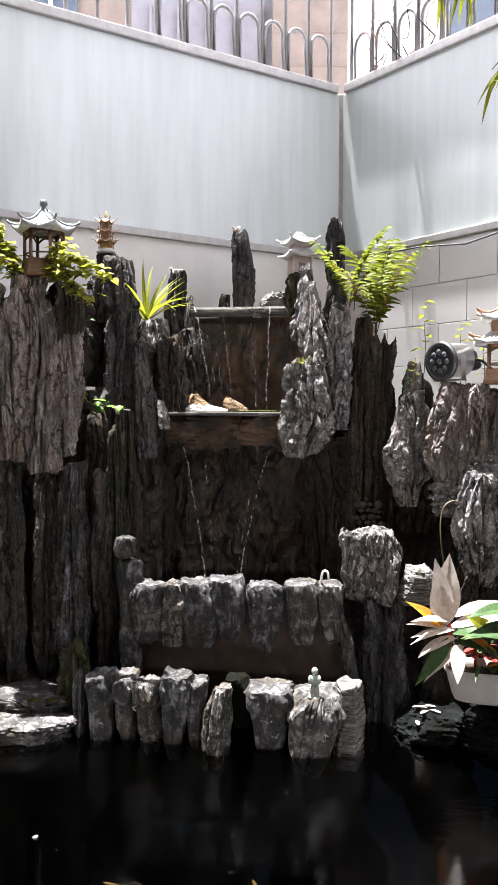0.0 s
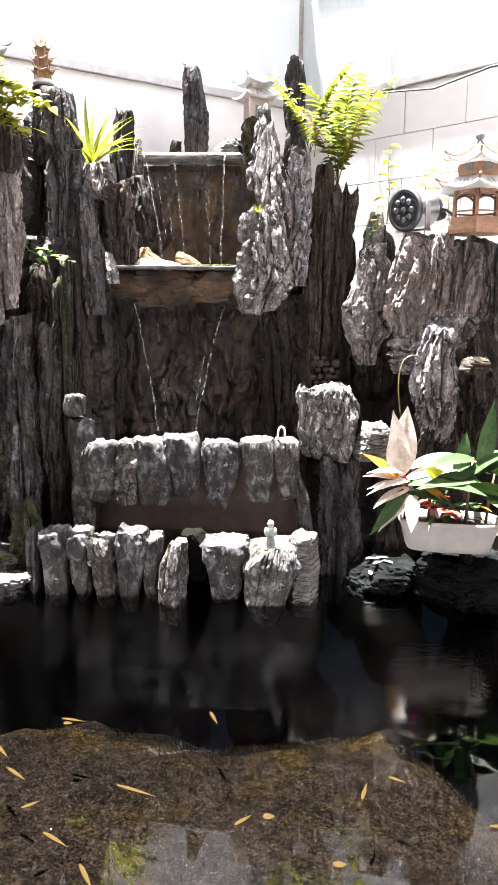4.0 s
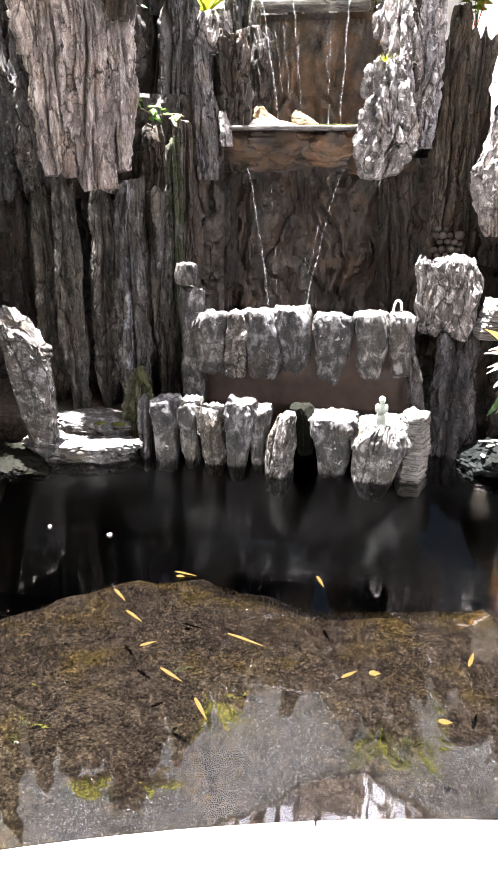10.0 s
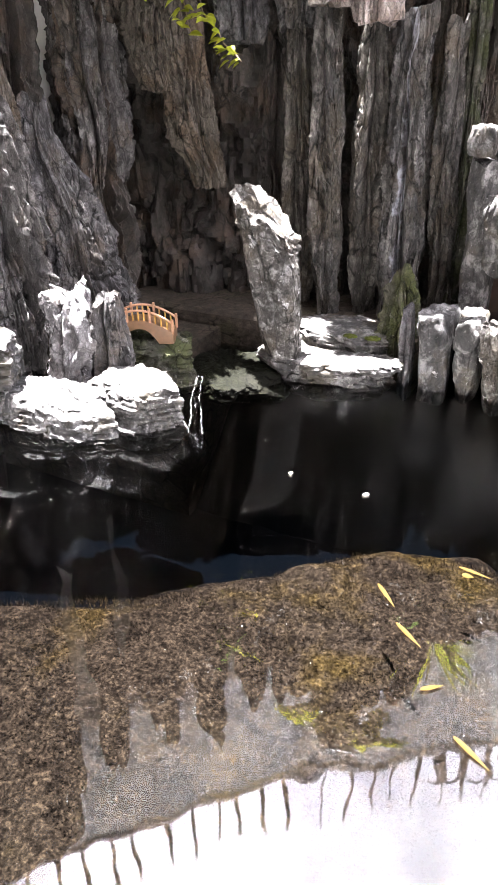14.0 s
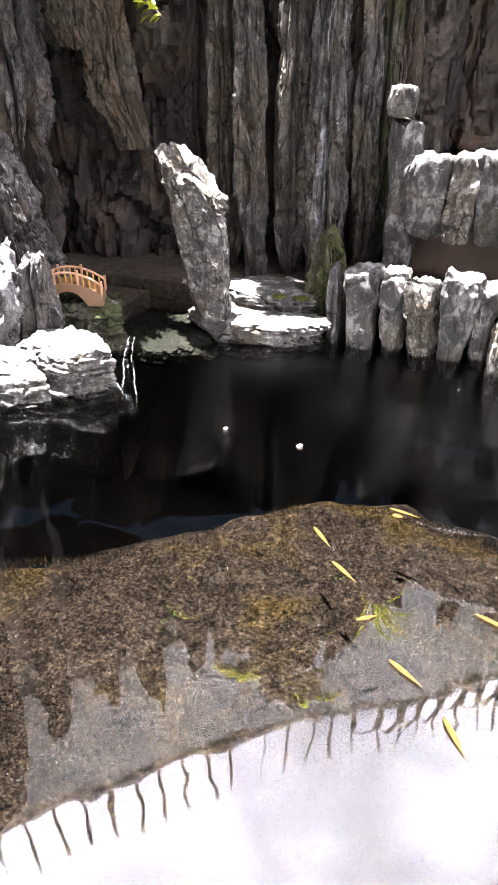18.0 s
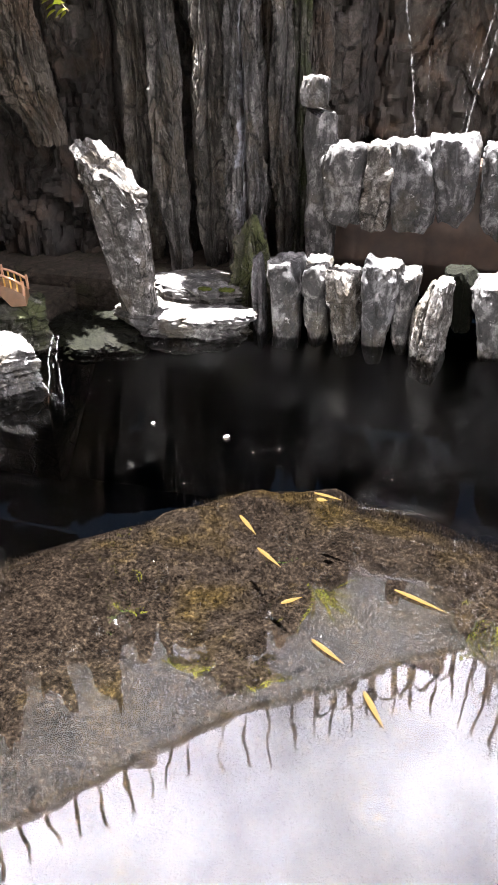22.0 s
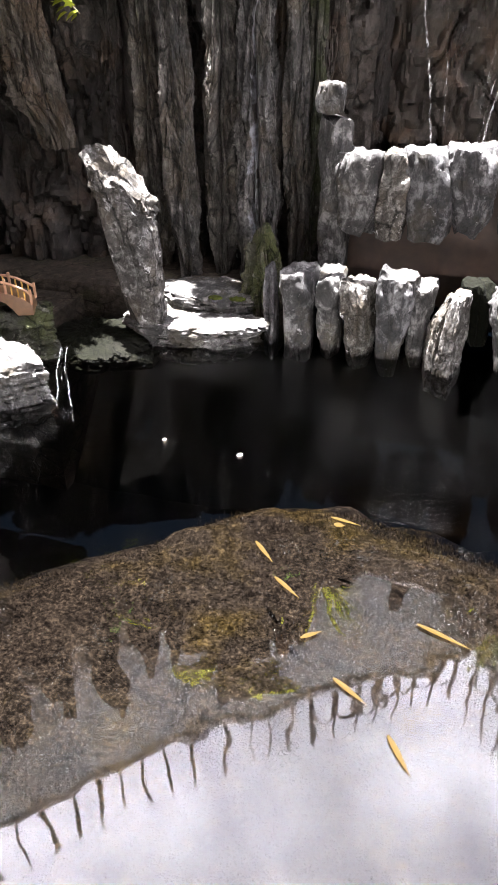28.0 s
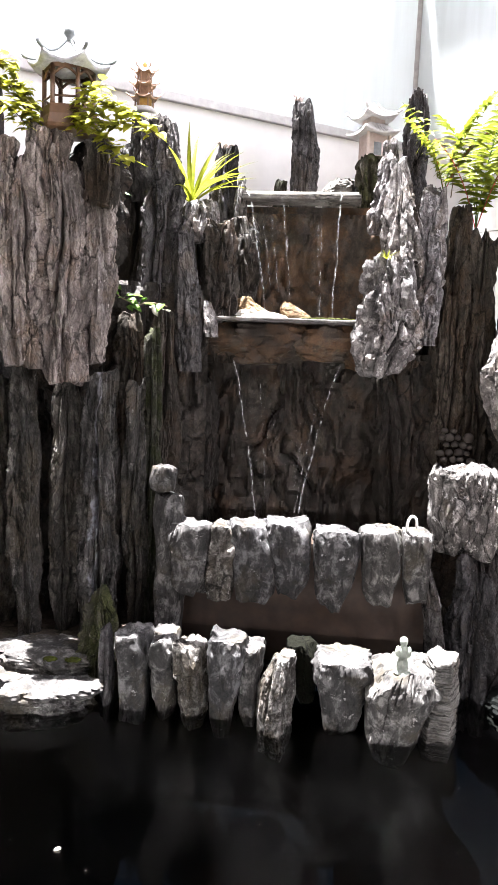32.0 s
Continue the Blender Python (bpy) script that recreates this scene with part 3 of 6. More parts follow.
def cliff(name, x0, x1, y0, y1, z0, z1, seed, mat, amp=0.10, label="", step=0.009):
    """A standing sheet of fissured rock from (x0, y0) to (x1, y1), closed behind."""
    L = math.hypot(x1 - x0, y1 - y0)
    nu, nv = max(8, int(L / step)), max(8, int((z1 - z0) / (step * 1.5)))
    U, W = np.meshgrid(np.linspace(0, L, nu), np.linspace(z0, z1, nv), indexing="ij")
    U0, W0 = U, W
    U = U + 0.16 * (layered(np.stack([U0 * 7, W0 * 7, 0 * U0 + 5], -1), seed + 41, 3) - 0.5)
    W = W + 0.22 * (layered(np.stack([U0 * 7, W0 * 7, 0 * U0 + 9], -1), seed + 43, 3) - 0.5)
    big = terrace(layered(np.stack([U * 6, W * 3.6, 0 * U], -1), seed, 5), 1, 1.0)
    gro = 1 - np.abs(2 * layered(np.stack([U * 13, W * 5, 0 * U + 3], -1), seed + 9, 3) - 1)
    gro = np.clip((gro - 0.75) / 0.25, 0, 1)
    fin = np.abs(layered(np.stack([U * 60, W * 30, 0 * U], -1), seed + 19, 4) - 0.5) * 2
    out = amp * (big * 1.7 - 0.5 * gro + 0.45 * fin)
    U, W = U0, W0
    ux, uy = (x1 - x0) / L, (y1 - y0) / L
    X, Y = x0 + ux * U + uy * out, y0 + uy * U - ux * out
    co = list(np.stack([X, Y, W], -1).reshape(-1, 3))
    faces = [(i * nv + j, (i + 1) * nv + j, (i + 1) * nv + j + 1, i * nv + j + 1) for i in range(nu - 1) for j in range(nv - 1)]
    k = len(co)
    for px, py in ((x0, y0), (x1, y1)):
        for pz in (z0, z1):
            co.append((px - uy * 0.12, py + ux * 0.12, pz))
    rim_b, rim_t = [i * nv for i in range(nu)], [i * nv + nv - 1 for i in range(nu)]
    faces += [tuple(rim_t + [k + 3, k + 1]), tuple(rim_b[::-1] + [k, k + 2]), (k, k + 1, k + 3, k + 2)]
    ob = new(name, mesh_of(name, co, faces, mat))
    return tagged(ob, label, "rock face", kind="structure")

# ---- the large structure ----
def smooth_line(xs, ys, x):
    return float(np.interp(x, xs, ys))


def pond_floor():
    xs, ys = np.linspace(-3.2, 1.7, 197), np.linspace(0.45, 3.0, 120)
    X, Y = np.meshgrid(xs, ys, indexing="ij")
    edge = np.interp(X, (-2.0, -1.3, -1.0, -0.85, -0.66, -0.45, -0.1, 0.3, 0.4, 0.5, 0.8), (0.95, 1.22, 1.40, 1.52, 1.72, 1.78, 1.70, 1.80, 1.68, 1.50, 1.15))
    edge = edge + 0.13 * (layered(np.stack([X * 8, Y * 8, 0 * X], -1), 3, 3) - 0.5)
    s = np.clip((Y - edge + 0.10) / 0.62, 0, 1)
    Z = -0.13 + 0.03 * (layered(np.stack([X * 9, Y * 9, 0 * X], -1), 8, 3) - 0.5) - 0.36 * s * s * (3 - 2 * s)
    co = np.stack([X, Y, Z], -1).reshape(-1, 3)
    nv = len(ys)
    faces = [(i * nv + j, (i + 1) * nv + j, (i + 1) * nv + j + 1, i * nv + j + 1) for i in range(len(xs) - 1) for j in range(nv - 1)]
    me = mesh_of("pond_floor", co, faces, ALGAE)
    return tagged(new("pond_floor", me), "brown algae covered shelf falling off into dark deep water", "pond floor", kind="structure")


pond_floor()


def flat_sheet(name, corners, z, mat, label, category):
    me = mesh_of(name, [(x, y, z) for x, y in corners], [tuple(range(len(corners)))], mat)
    return tagged(new(name, me), label, category, kind="structure")


flat_sheet("pond_water", [(-3.1, 0.5), (1.6, 0.5), (1.6, 3.0), (-3.1, 3.0)], 0.0, WATER, "still dark pond water mirroring wall, railing and cloud", "water")


def rim_y(x):
    x = max(-0.9, min(0.7, x))
    return 0.905 + 0.25 * x - 0.18 * x * x


# coping slabs of white granite round the near side of the pond
coping = thing("coping", (0, 0, 0), "curved white granite coping along the pond, overexposed by sun", "coping", kind="structure")
cuts = [-1.9, -1.45, -1.0, -0.52, -0.035, 0.45, 0.93, 1.4]
for a, b in zip(cuts, cuts[1:]):
    bm = bmesh.new()
    lo, hi = [], []
    for k in range(9):
        x = a + 0.002 + (b - a - 0.004) * k / 8
        dx = 0.02
        ny = (rim_y(x + dx) - rim_y(x - dx)) / (2 * dx)
        nrm = Vector((-ny, 1, 0)).normalized()
        p = Vector((x, rim_y(x), 0.05))
        q = p - nrm * 0.42
        lo.append((bm.verts.new(p), bm.verts.new(p - Vector((0, 0, 0.035)))))
        hi.append((bm.verts.new(q), bm.verts.new(q - Vector((0, 0, 0.035)))))
    for k in range(8):
        bm.faces.new((lo[k][0], lo[k + 1][0], hi[k + 1][0], hi[k][0])[::-1])
        bm.faces.new((lo[k][1], lo[k + 1][1], hi[k + 1][1], hi[k][1]))
        bm.faces.new((lo[k][0], lo[k + 1][0], lo[k + 1][1], lo[k][1]))
        bm.faces.new((hi[k][0], hi[k][1], hi[k + 1][1], hi[k + 1][0]))
    for k in (0, 8):
        bm.faces.new((lo[k][0], lo[k][1], hi[k][1], hi[k][0]))
    bmesh.ops.recalc_face_normals(bm, faces=bm.faces[:])
    part("slab", bm, GRANITE, coping)

bm = bmesh.new()
col = []
for k in range(41):
    x = -1.9 + 3.3 * k / 40
    col.append([bm.verts.new((x, rim_y(x) - 0.03, 0.015)), bm.verts.new((x, rim_y(x) - 0.03, -0.5)), bm.verts.new((x, rim_y(x) - 0.35, -0.5)), bm.verts.new((x, rim_y(x) - 0.35, 0.015))])
for a, b in zip(col, col[1:]):
    for k in range(4):
        bm.faces.new((a[k], b[k], b[(k + 1) % 4], a[(k + 1) % 4]))
bmesh.ops.recalc_face_normals(bm, faces=bm.faces[:])
tagged(part("pond_wall", bm, CONCRETE), "low concrete wall of the pond under the coping", "wall", kind="structure")
tagged(part("ground", box(60, 60, 0.2, (0, 0, -1.3)), CONCRETE), "plain concrete yard round the pond", "ground", kind="structure")
tagged(part("pavement", box(9, 3.2, 0.1, (-0.3, -1.25, -0.45)), CONCRETE), "plain paved yard in front of the pond", "pavement", kind="structure")

# ---- walls of the yard: tiled foot, ledge, frosted panels, railing ----
CORNER = Vector((0.06, 4.01, 0))
LEFT_WAY, RIGHT_WAY = Vector((-1.45, -1.06, 0)).normalized(), Vector((0.745, -0.667, 0)).normalized()
LEDGE, WALL_TOP = 1.886, 2.747


def yard_wall(name, way, length, start):
    out = Vector((way.y, -way.x, 0))
    if out.y > 0:
        out = -out
    ang = math.degrees(math.atan2(way.y, way.x))
    flip = 1 if (Matrix.Rotation(radians(ang), 3, "Z") @ Vector((0, 1, 0))).dot(out) > 0 else -1
    at = (start.x, start.y, 0)
    # local x runs along the wall, local y times flip points into the yard
    body = part(name, box(length + 0.15, 0.14, LEDGE + 1.2, (length / 2, -0.07 * flip, (LEDGE - 1.2) / 2)), PLASTER)
    body.matrix_world = pose(*at, 0, 0, ang)
    tagged(body, "pale plastered yard wall behind the rockery", "wall", kind="structure")
    led = part("ledge", box(length, 0.034, 0.035, (length / 2 + 0.02, 0.002 * flip, LEDGE - 0.01), 0.004), RAIL, body, "weathered grey metal ledge")
    n = max(1, int(round(length / 1.45)))
    for k in range(n):
        a, b = length * k / n, length * (k + 1) / n
        part("panel", box(b - a - 0.002, 0.02, WALL_TOP - LEDGE - 0.02, ((a + b) / 2 + 0.012, -0.01 * flip, (WALL_TOP + LEDGE) / 2), 0.002), FROSTED, body, "milky frosted glass panel")
    part("top_rail", box(length, 0.06, 0.045, (length / 2 + 0.03, -0.01 * flip, WALL_TOP + 0.012), 0.006), RAIL, body, "weathered grey rail")
    return body, ang, flip


wall_left, ang_l, flip_l = yard_wall("wall_north", LEFT_WAY, 1.75, CORNER)
BEND = CORNER + LEFT_WAY * 1.75
BENT_WAY = Vector((-0.90, -1.0, 0)).normalized()
wall_bent, ang_b, flip_b = yard_wall("wall_northwest", BENT_WAY, 4.4, BEND)
wall_right, ang_r, flip_r = yard_wall("wall_east", RIGHT_WAY, 3.6, CORNER)

corner_post = part("corner_post", box(0.05, 0.05, WALL_TOP - LEDGE, (CORNER.x, CORNER.y + 0.03, (WALL_TOP + LEDGE) / 2), 0.002), RAIL, wall_left, "grey corner joint")
corner_post.matrix_parent_inverse = wall_left.matrix_world.inverted()

# tiles on the foot of the right-hand wall
pitch_x, pitch_z = 0.30, 0.19
tile_me = None
for i in range(9):
    for j in range(7):
        if tile_me is None:
            t = part("tile", box(pitch_x - 0.0025, 0.008, pitch_z - 0.0025, (0, 0, 0), 0.0015), TILE, wall_right)
            tile_me = t.data
        else:
            t = new("tile", tile_me)
            t.parent = wall_right
        t.matrix_local = pose(0.03 + (i + 0.5 * (j % 2) + 0.5) * pitch_x, 0.004 * flip_r, LEDGE - 0.035 - (j + 0.5) * pitch_z)


def railing(name, at, ang, length, label, hoops=7, paint=BARS, tall=0.62):
    fence = thing(name, (at.x, at.y, WALL_TOP + 0.03), label, "railing", kind="", turn=ang)
    n = int(length / 0.14)
    bar = hoop = None
    for k in range(n):
        x = 0.07 + 0.14 * k
        if bar is None:
            bar = part("bar", tube([(0, 0, 0), (0, 0, tall * 0.95), (0, 0, tall)], 0.0095, 8), paint, fence, "", True)
            ob = bar
        else:
            ob = new("bar", bar.data)
            ob.parent = fence
        ob.matrix_local = pose(x, 0, 0)
        if k >= hoops:
            continue
        if hoop is None:
            pts = [(0, 0, 0), (0, 0, 0.14)] + [(0.052 - 0.052 * math.cos(a), 0, 0.17 + 0.062 * math.sin(a)) for a in np.linspace(0.1, math.pi - 0.1, 11)] + [(0.104, 0, 0.14), (0.104, 0, 0.0)]
            hoop = part("hoop", tube(pts, 0.009, 8), BARS, fence, "", True)
            ob = hoop
        else:
            ob = new("hoop", hoop.data)
            ob.parent = fence
        ob.matrix_local = pose(x + 0.021, 0.004, 0)
    return fence


railing("railing", CORNER, ang_l, 1.75, "steel railing with upright bars and hooped tops", tall=0.46)
railing("railing", BEND, ang_b, 3.4, "dark steel railing with plain upright bars", 0, DARKBARS, 0.40)
railing("railing", CORNER, ang_r, 2.8, "steel railing with upright bars and hooped tops")

# neighbouring building past the corner
FX0, FX1, FX2 = -0.27, 1.15, 1.90
bld = thing("neighbour_building", (-1.8, 7.4, 0), "brown and grey tiled neighbouring building beyond the railing", "building", turn=8)
part("wall", box(3.0, 0.6, 7.0, (FX0 - 1.5, 0.3, 2.2)), FACADE, bld, "tan rendered wall")
part("wall", box(FX1 - FX0, 0.6, 8.2, ((FX0 + FX1) / 2, 0.25, 2.7)), LILAC, bld, "grey-lilac rendered wall")
part("wall", box(FX2 - FX1, 0.6, 8.2, ((FX1 + FX2) / 2, 0.1, 2.7)), FACADE, bld, "brown tiled wall")
part("wall", box(1.4, 0.6, 7.6, (3.4, 0.5, 2.5)), CREAMW, bld, "pale rendered wall")
WINDOW = plain("window_glass", (0.10, 0.12, 0.16), 0.1, 0, 0.2, 3, 0.0)
for i in range(5):
    for j in range(2):
        ob = part("window", box(0.52, 0.06, 0.9, (0, 0, 0), 0.01), WINDOW, bld, "dark window")
        ob.matrix_local = pose(-4.2 + 0.78 * i, -0.01, 3.9 + 1.5 * j)
        part("window_frame", box(0.60, 0.04, 0.05, (0, -0.03, -0.47)), PLASTER, ob)
        part("window_frame", box(0.04, 0.05, 0.9, (0, -0.03, 0)), PLASTER, ob)
for k in range(12):
    part("band", box(FX2 - FX1, 0.012, 0.012, ((FX1 + FX2) / 2, -0.202, 3.2 + 0.33 * k)), FACADE, bld)
for k in range(14):
    part("pipe", box(0.03, 0.05, 1.1, (FX0 + 0.2 + 0.28 * (k % 5), -0.075, 3.3 + 1.3 * (k // 5)), 0.008), LILAC, bld)
part("window", box(0.55, 0.05, 1.6, (3.3, 0.19, 4.6), 0.01), WINDOW, bld, "dark blue window")

# plain unseen walls and a ceiling, added to close the yard and block sky light
for nm, at, size, turn in (("wall_south", (-0.3, -1.9, 8.0), (9, 0.2, 18.0), 0), ("wall_west", (-4.7, -0.6, 8.0), (0.2, 2.8, 18.0), 0), ("wall_side", (2.86, -0.15, 1.1), (0.14, 3.5, 3.4), 3)):
    closing = part(nm, box(*size), SOUTH)
    closing.matrix_world = pose(*at, 0, 0, turn)
    tagged(closing, "unseen plain brown wall added to close the yard and block sky", "wall", kind="structure")
tagged(part("ceiling", box(7.5, 1.62, 0.12, (-0.9, -0.99, 2.36), 0.01), SOUTH), "unseen plain brown ceiling added to keep sky light off the rocks", "ceiling", kind="structure")

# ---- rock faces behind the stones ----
cliff("cliff_side", -1.00, -0.62, 2.736, 2.83, -0.4, 1.14, 5, ROCK_WET_SHADED, 0.06, "dark fissured rock face behind the ivy")
cliff("cliff_left", -2.35, -1.02, 2.40, 2.732, -0.4, 1.36, 5, ROCK_WET_SHADED, 0.09, "dark fissured rock face with damp vertical grooves")
cliff("cliff_far", -3.6, -1.95, 0.2, 1.95, -0.4, 2.25, 6, ROCK_WET_SHADED, 0.14, "dark fissured rock face closing the pond", 0.03)
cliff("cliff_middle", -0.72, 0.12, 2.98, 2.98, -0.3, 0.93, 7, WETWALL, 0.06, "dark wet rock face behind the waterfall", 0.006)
cliff("cliff_right", 0.05, 1.1, 2.99, 2.82, -0.4, 0.95, 9, ROCK_WET_SHADED, 0.045, "dark rock face in deep shade")

# upper pools of the waterfall
def basin(name, x0, x1, y0, y1, z0, z1, mat, label):
    return tagged(part(name, box(x1 - x0, y1 - y0, z1 - z0, ((x0 + x1) / 2, (y0 + y1) / 2, (z0 + z1) / 2), 0.006), mat), label, "pool wall", kind="structure")


# middle pool
for px, pw, pz, sd in ((-0.575, 0.17, 0.915, 201), (-0.43, 0.20, 0.885, 202), (-0.25, 0.21, 0.900, 203), (-0.125, 0.14, 0.880, 204)):
    rock(px, 2.875, pz, 1.030, pw, 0.10, sd, WETSLAB, "slab", foot=0.9, top=1.0, jag=0.02, box_ness=5, flat=True, sides=4, chips=4, ragged=0.25, label="wet brown stone block under the pool's overflow edge", group="blocks under the small pool", name="pool_front")
tagged(part("pool_sill", box(0.46, 0.10, 0.014, (-0.378, 2.845, 1.040), 0.004), SLAB), "thin pale stone sill where the pool overflows", "sill", kind="structure")
tagged(part("pool_bed", box(0.52, 0.32, 0.10, (-0.375, 3.02, 0.975)), WETSLAB), "wet stone bed of the small pool", "pool bed", kind="structure")
flat_sheet("pool_water", [(-0.62, 2.82), (-0.14, 2.82), (-0.14, 3.16), (-0.62, 3.16)], 1.049, WATER, "clear shallow water in the small upper pool", "water")
# upper wall and lip
cliff("cliff_upper", -0.66, 0.02, 3.19, 3.19, 0.95, 1.43, 21, WETSLAB, 0.03, "wet brown stone wall behind the upper waterfall")
tagged(part("upper_lip", box(0.41, 0.12, 0.018, (-0.36, 3.15, 1.474), 0.005), SLAB), "thin wet stone lip of the top waterfall", "sill", kind="structure")
tagged(part("upper_bed", box(0.75, 0.42, 0.14, (-0.33, 3.42, 1.39)), WETSLAB), "stone bed of the top basin", "pool bed", kind="structure")
flat_sheet("top_water", [(-0.56, 3.085), (-0.165, 3.085), (-0.165, 3.55), (-0.56, 3.55)], 1.4885, WATER, "thin sheet of water at the top basin", "water")
# basin behind the middle stones and the trough in front
cliff("basin_apron", -0.66, 0.085, 2.56, 2.56, 0.02, 0.40, 27, APRON, 0.012, "brown damp wall under the middle row of stones")
flat_sheet("basin_water", [(-0.66, 2.52), (0.07, 2.52), (0.07, 2.97), (-0.66, 2.97)], 0.41, WATER, "dark water in the basin under the waterfall", "water")
# bed coloured near black to stand in for the dark water above
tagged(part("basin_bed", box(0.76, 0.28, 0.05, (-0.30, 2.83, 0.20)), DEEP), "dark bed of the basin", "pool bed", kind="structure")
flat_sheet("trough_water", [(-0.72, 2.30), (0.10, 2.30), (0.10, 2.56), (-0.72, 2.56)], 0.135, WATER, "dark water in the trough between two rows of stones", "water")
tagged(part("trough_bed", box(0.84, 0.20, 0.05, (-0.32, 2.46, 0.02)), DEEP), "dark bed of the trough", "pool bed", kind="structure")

# ---- front row of upright stones ----
FR = dict(group="front row of upright stones", box_ness=3.0, jag=0.06, flat=True, knobs=0.8, fine=0.9, sides=5, ragged=0.10)
GREY = "upright grey stone with a sun-bleached top, standing in the pond edge"
rock(-0.690, 2.300, -0.045, 0.208, 0.084, 0.100, 31, ROCK_PALE, "block", foot=0.92, top=0.98, cap_out=0.14, label=GREY, **FR)
rock(-0.607, 2.305, -0.040, 0.208, 0.078, 0.100, 32, ROCK_PALE, "block", foot=0.72, top=1.0, cap_out=0.26, label=GREY, **FR)
rock(-0.528, 2.290, -0.060, 0.208, 0.082, 0.110, 33, ROCK_CREST, "crag", foot=0.62, top=1.0, cap_out=0.16, label="knobbly pale stone with a crusted face, standing in the pond edge", **{**FR, "knobs": 0.55, "fine": 0.9})
rock(-0.450, 2.295, -0.070, 0.228, 0.090, 0.110, 34, ROCK_PALE, "block", foot=0.55, top=1.0, cap_out=0.10, lean=0.012, label=GREY, **FR)
rock(-0.382, 2.315, -0.045, 0.200, 0.062, 0.090, 35, ROCK_PALE, "block", foot=0.62, top=1.0, cap_out=0.22, label="narrow grey stone wedged in the row", **FR)
rock(-0.318, 2.270, -0.080, 0.196, 0.096, 0.140, 36, ROCK_CREST, "fluted", foot=1.0, top=0.82, lean=0.02, label="pale leaning stone with a rounded white top", **{**FR, "knobs": 0.35, "fine": 0.7})
rock(-0.243, 2.345, 0.030, 0.198, 0.085, 0.100, 37, SHADED_MOSS, "block", foot=0.6, top=1.0, label="mossy stone set back in the row, its colour darkened for shade", **FR)
rock(-0.145, 2.300, -0.020, 0.193, 0.138, 0.130, 38, ROCK_PALE, "block", foot=0.55, top=1.0, cap_out=0.10, label=GREY, **FR)
rock(-0.018, 2.280, -0.085, 0.186, 0.165, 0.160, 39, ROCK_PALE, "block", foot=0.52, top=1.08, lean=0.035, cap_out=0.08, label="broad flat-topped stone that bears the figurine", slope=0.04, **{**FR, "jag": 0.02})
rock(0.102, 2.305, -0.06, 0.226, 0.098, 0.12, 40, SLAB, "slab", foot=0.95, top=0.86, label="stacked layered grey stone at the row's end", **FR)

# ---- middle row ----
MR = dict(group="middle row of upright stones", box_ness=3.2, jag=0.04, flat=True, knobs=0.7, fine=0.75, sides=5, chips=4, ragged=0.22)
HUNG = "blocky grey stone with a white sunlit top in the basin rim"
rock(-0.668, 2.500, 0.535, 0.612, 0.096, 0.08, 51, ROCK_PALE, "block", foot=0.72, top=0.70, label="rounded pale boulder balanced on an upright stone", **{**MR, "knobs": 0.4})
rock(-0.640, 2.510, 0.02, 0.540, 0.101, 0.10, 52, ROCK_PALE, "block", foot=0.70, top=0.85, lean=-0.012, label="slender grey upright stone under a boulder", **MR)
rock(-0.585, 2.495, 0.225, 0.463, 0.133, 0.11, 53, ROCK_PALE, "block", foot=0.66, top=1.0, label=HUNG, **MR)
rock(-0.492, 2.490, 0.225, 0.465, 0.083, 0.10, 54, ROCK_CREST, "crag", foot=0.82, top=1.0, label="knobbly grey stone in the basin rim", **{**MR, "knobs": 0.45, "fine": 0.9})
rock(-0.396, 2.495, 0.232, 0.470, 0.133, 0.12, 55, ROCK_PALE, "block", foot=0.78, top=1.05, label=HUNG, lean=-0.01, **MR)
rock(-0.288, 2.495, 0.250, 0.484, 0.120, 0.12, 56, ROCK_PALE, "block", foot=0.72, top=1.05, lean=-0.03, label=HUNG, **MR)
rock(-0.175, 2.495, 0.225, 0.470, 0.136, 0.11, 57, ROCK_PALE, "block", foot=0.60, top=1.05, label=HUNG, **MR)
rock(-0.048, 2.495, 0.245, 0.476, 0.126, 0.11, 58, ROCK_PALE, "block", foot=0.55, top=1.02, label=HUNG, **MR)
rock(0.047, 2.495, 0.245, 0.478, 0.088, 0.10, 59, ROCK_PALE, "block", foot=0.58, top=1.0, label=HUNG, **MR)

# ---- big pillar stone at the end of the rows ----
rock(0.185, 2.58, 0.370, 0.655, 0.225, 0.19, 61, ROCK_HEAD, "block", foot=0.72, top=0.98, jag=0.09, label="large crusted fluted head stone of the pillar, whitened as if sunlit", knobs=1.2, fine=1.0, ragged=0.35)
rock(0.212, 2.57, -0.10, 0.44, 0.165, 0.16, 62, style="fluted", foot=1.0, top=0.95, knobs=0.8, label="grooved grey pillar stone rising from the water")
rock(0.140, 2.50, -0.05, 0.42, 0.060, 0.08, 63, style="fluted", foot=1.0, top=0.8, lean=-0.06, label="thin curved grey stone beside the pillar")

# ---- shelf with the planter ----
rock(0.375, 2.460, -0.060, 0.090, 0.250, 0.240, 64, SHADED_DAMPSLAB, "slab", foot=0.8, top=1.0, jag=0.03, flat=True, label="damp flat rock shelf, coloured dark for the shade over it")
rock(0.650, 2.340, -0.060, 0.150, 0.340, 0.300, 65, SHADED_DAMPSLAB, "slab", foot=0.75, top=1.0, jag=0.03, flat=True, label="grey layered slab under the planter")
rock(0.600, 2.285, 0.09, 0.198, 0.040, 0.050, 69, SHADED_DAMPSLAB, "slab", jag=0.02, flat=True, label="small grey stone block propping the planter")
rock(0.42, 2.56, -0.10, 0.40, 0.14, 0.14, 66, ROCK_WET_SHADED, "crag", foot=1.0, top=0.7, label="dark broken rock behind the planter")
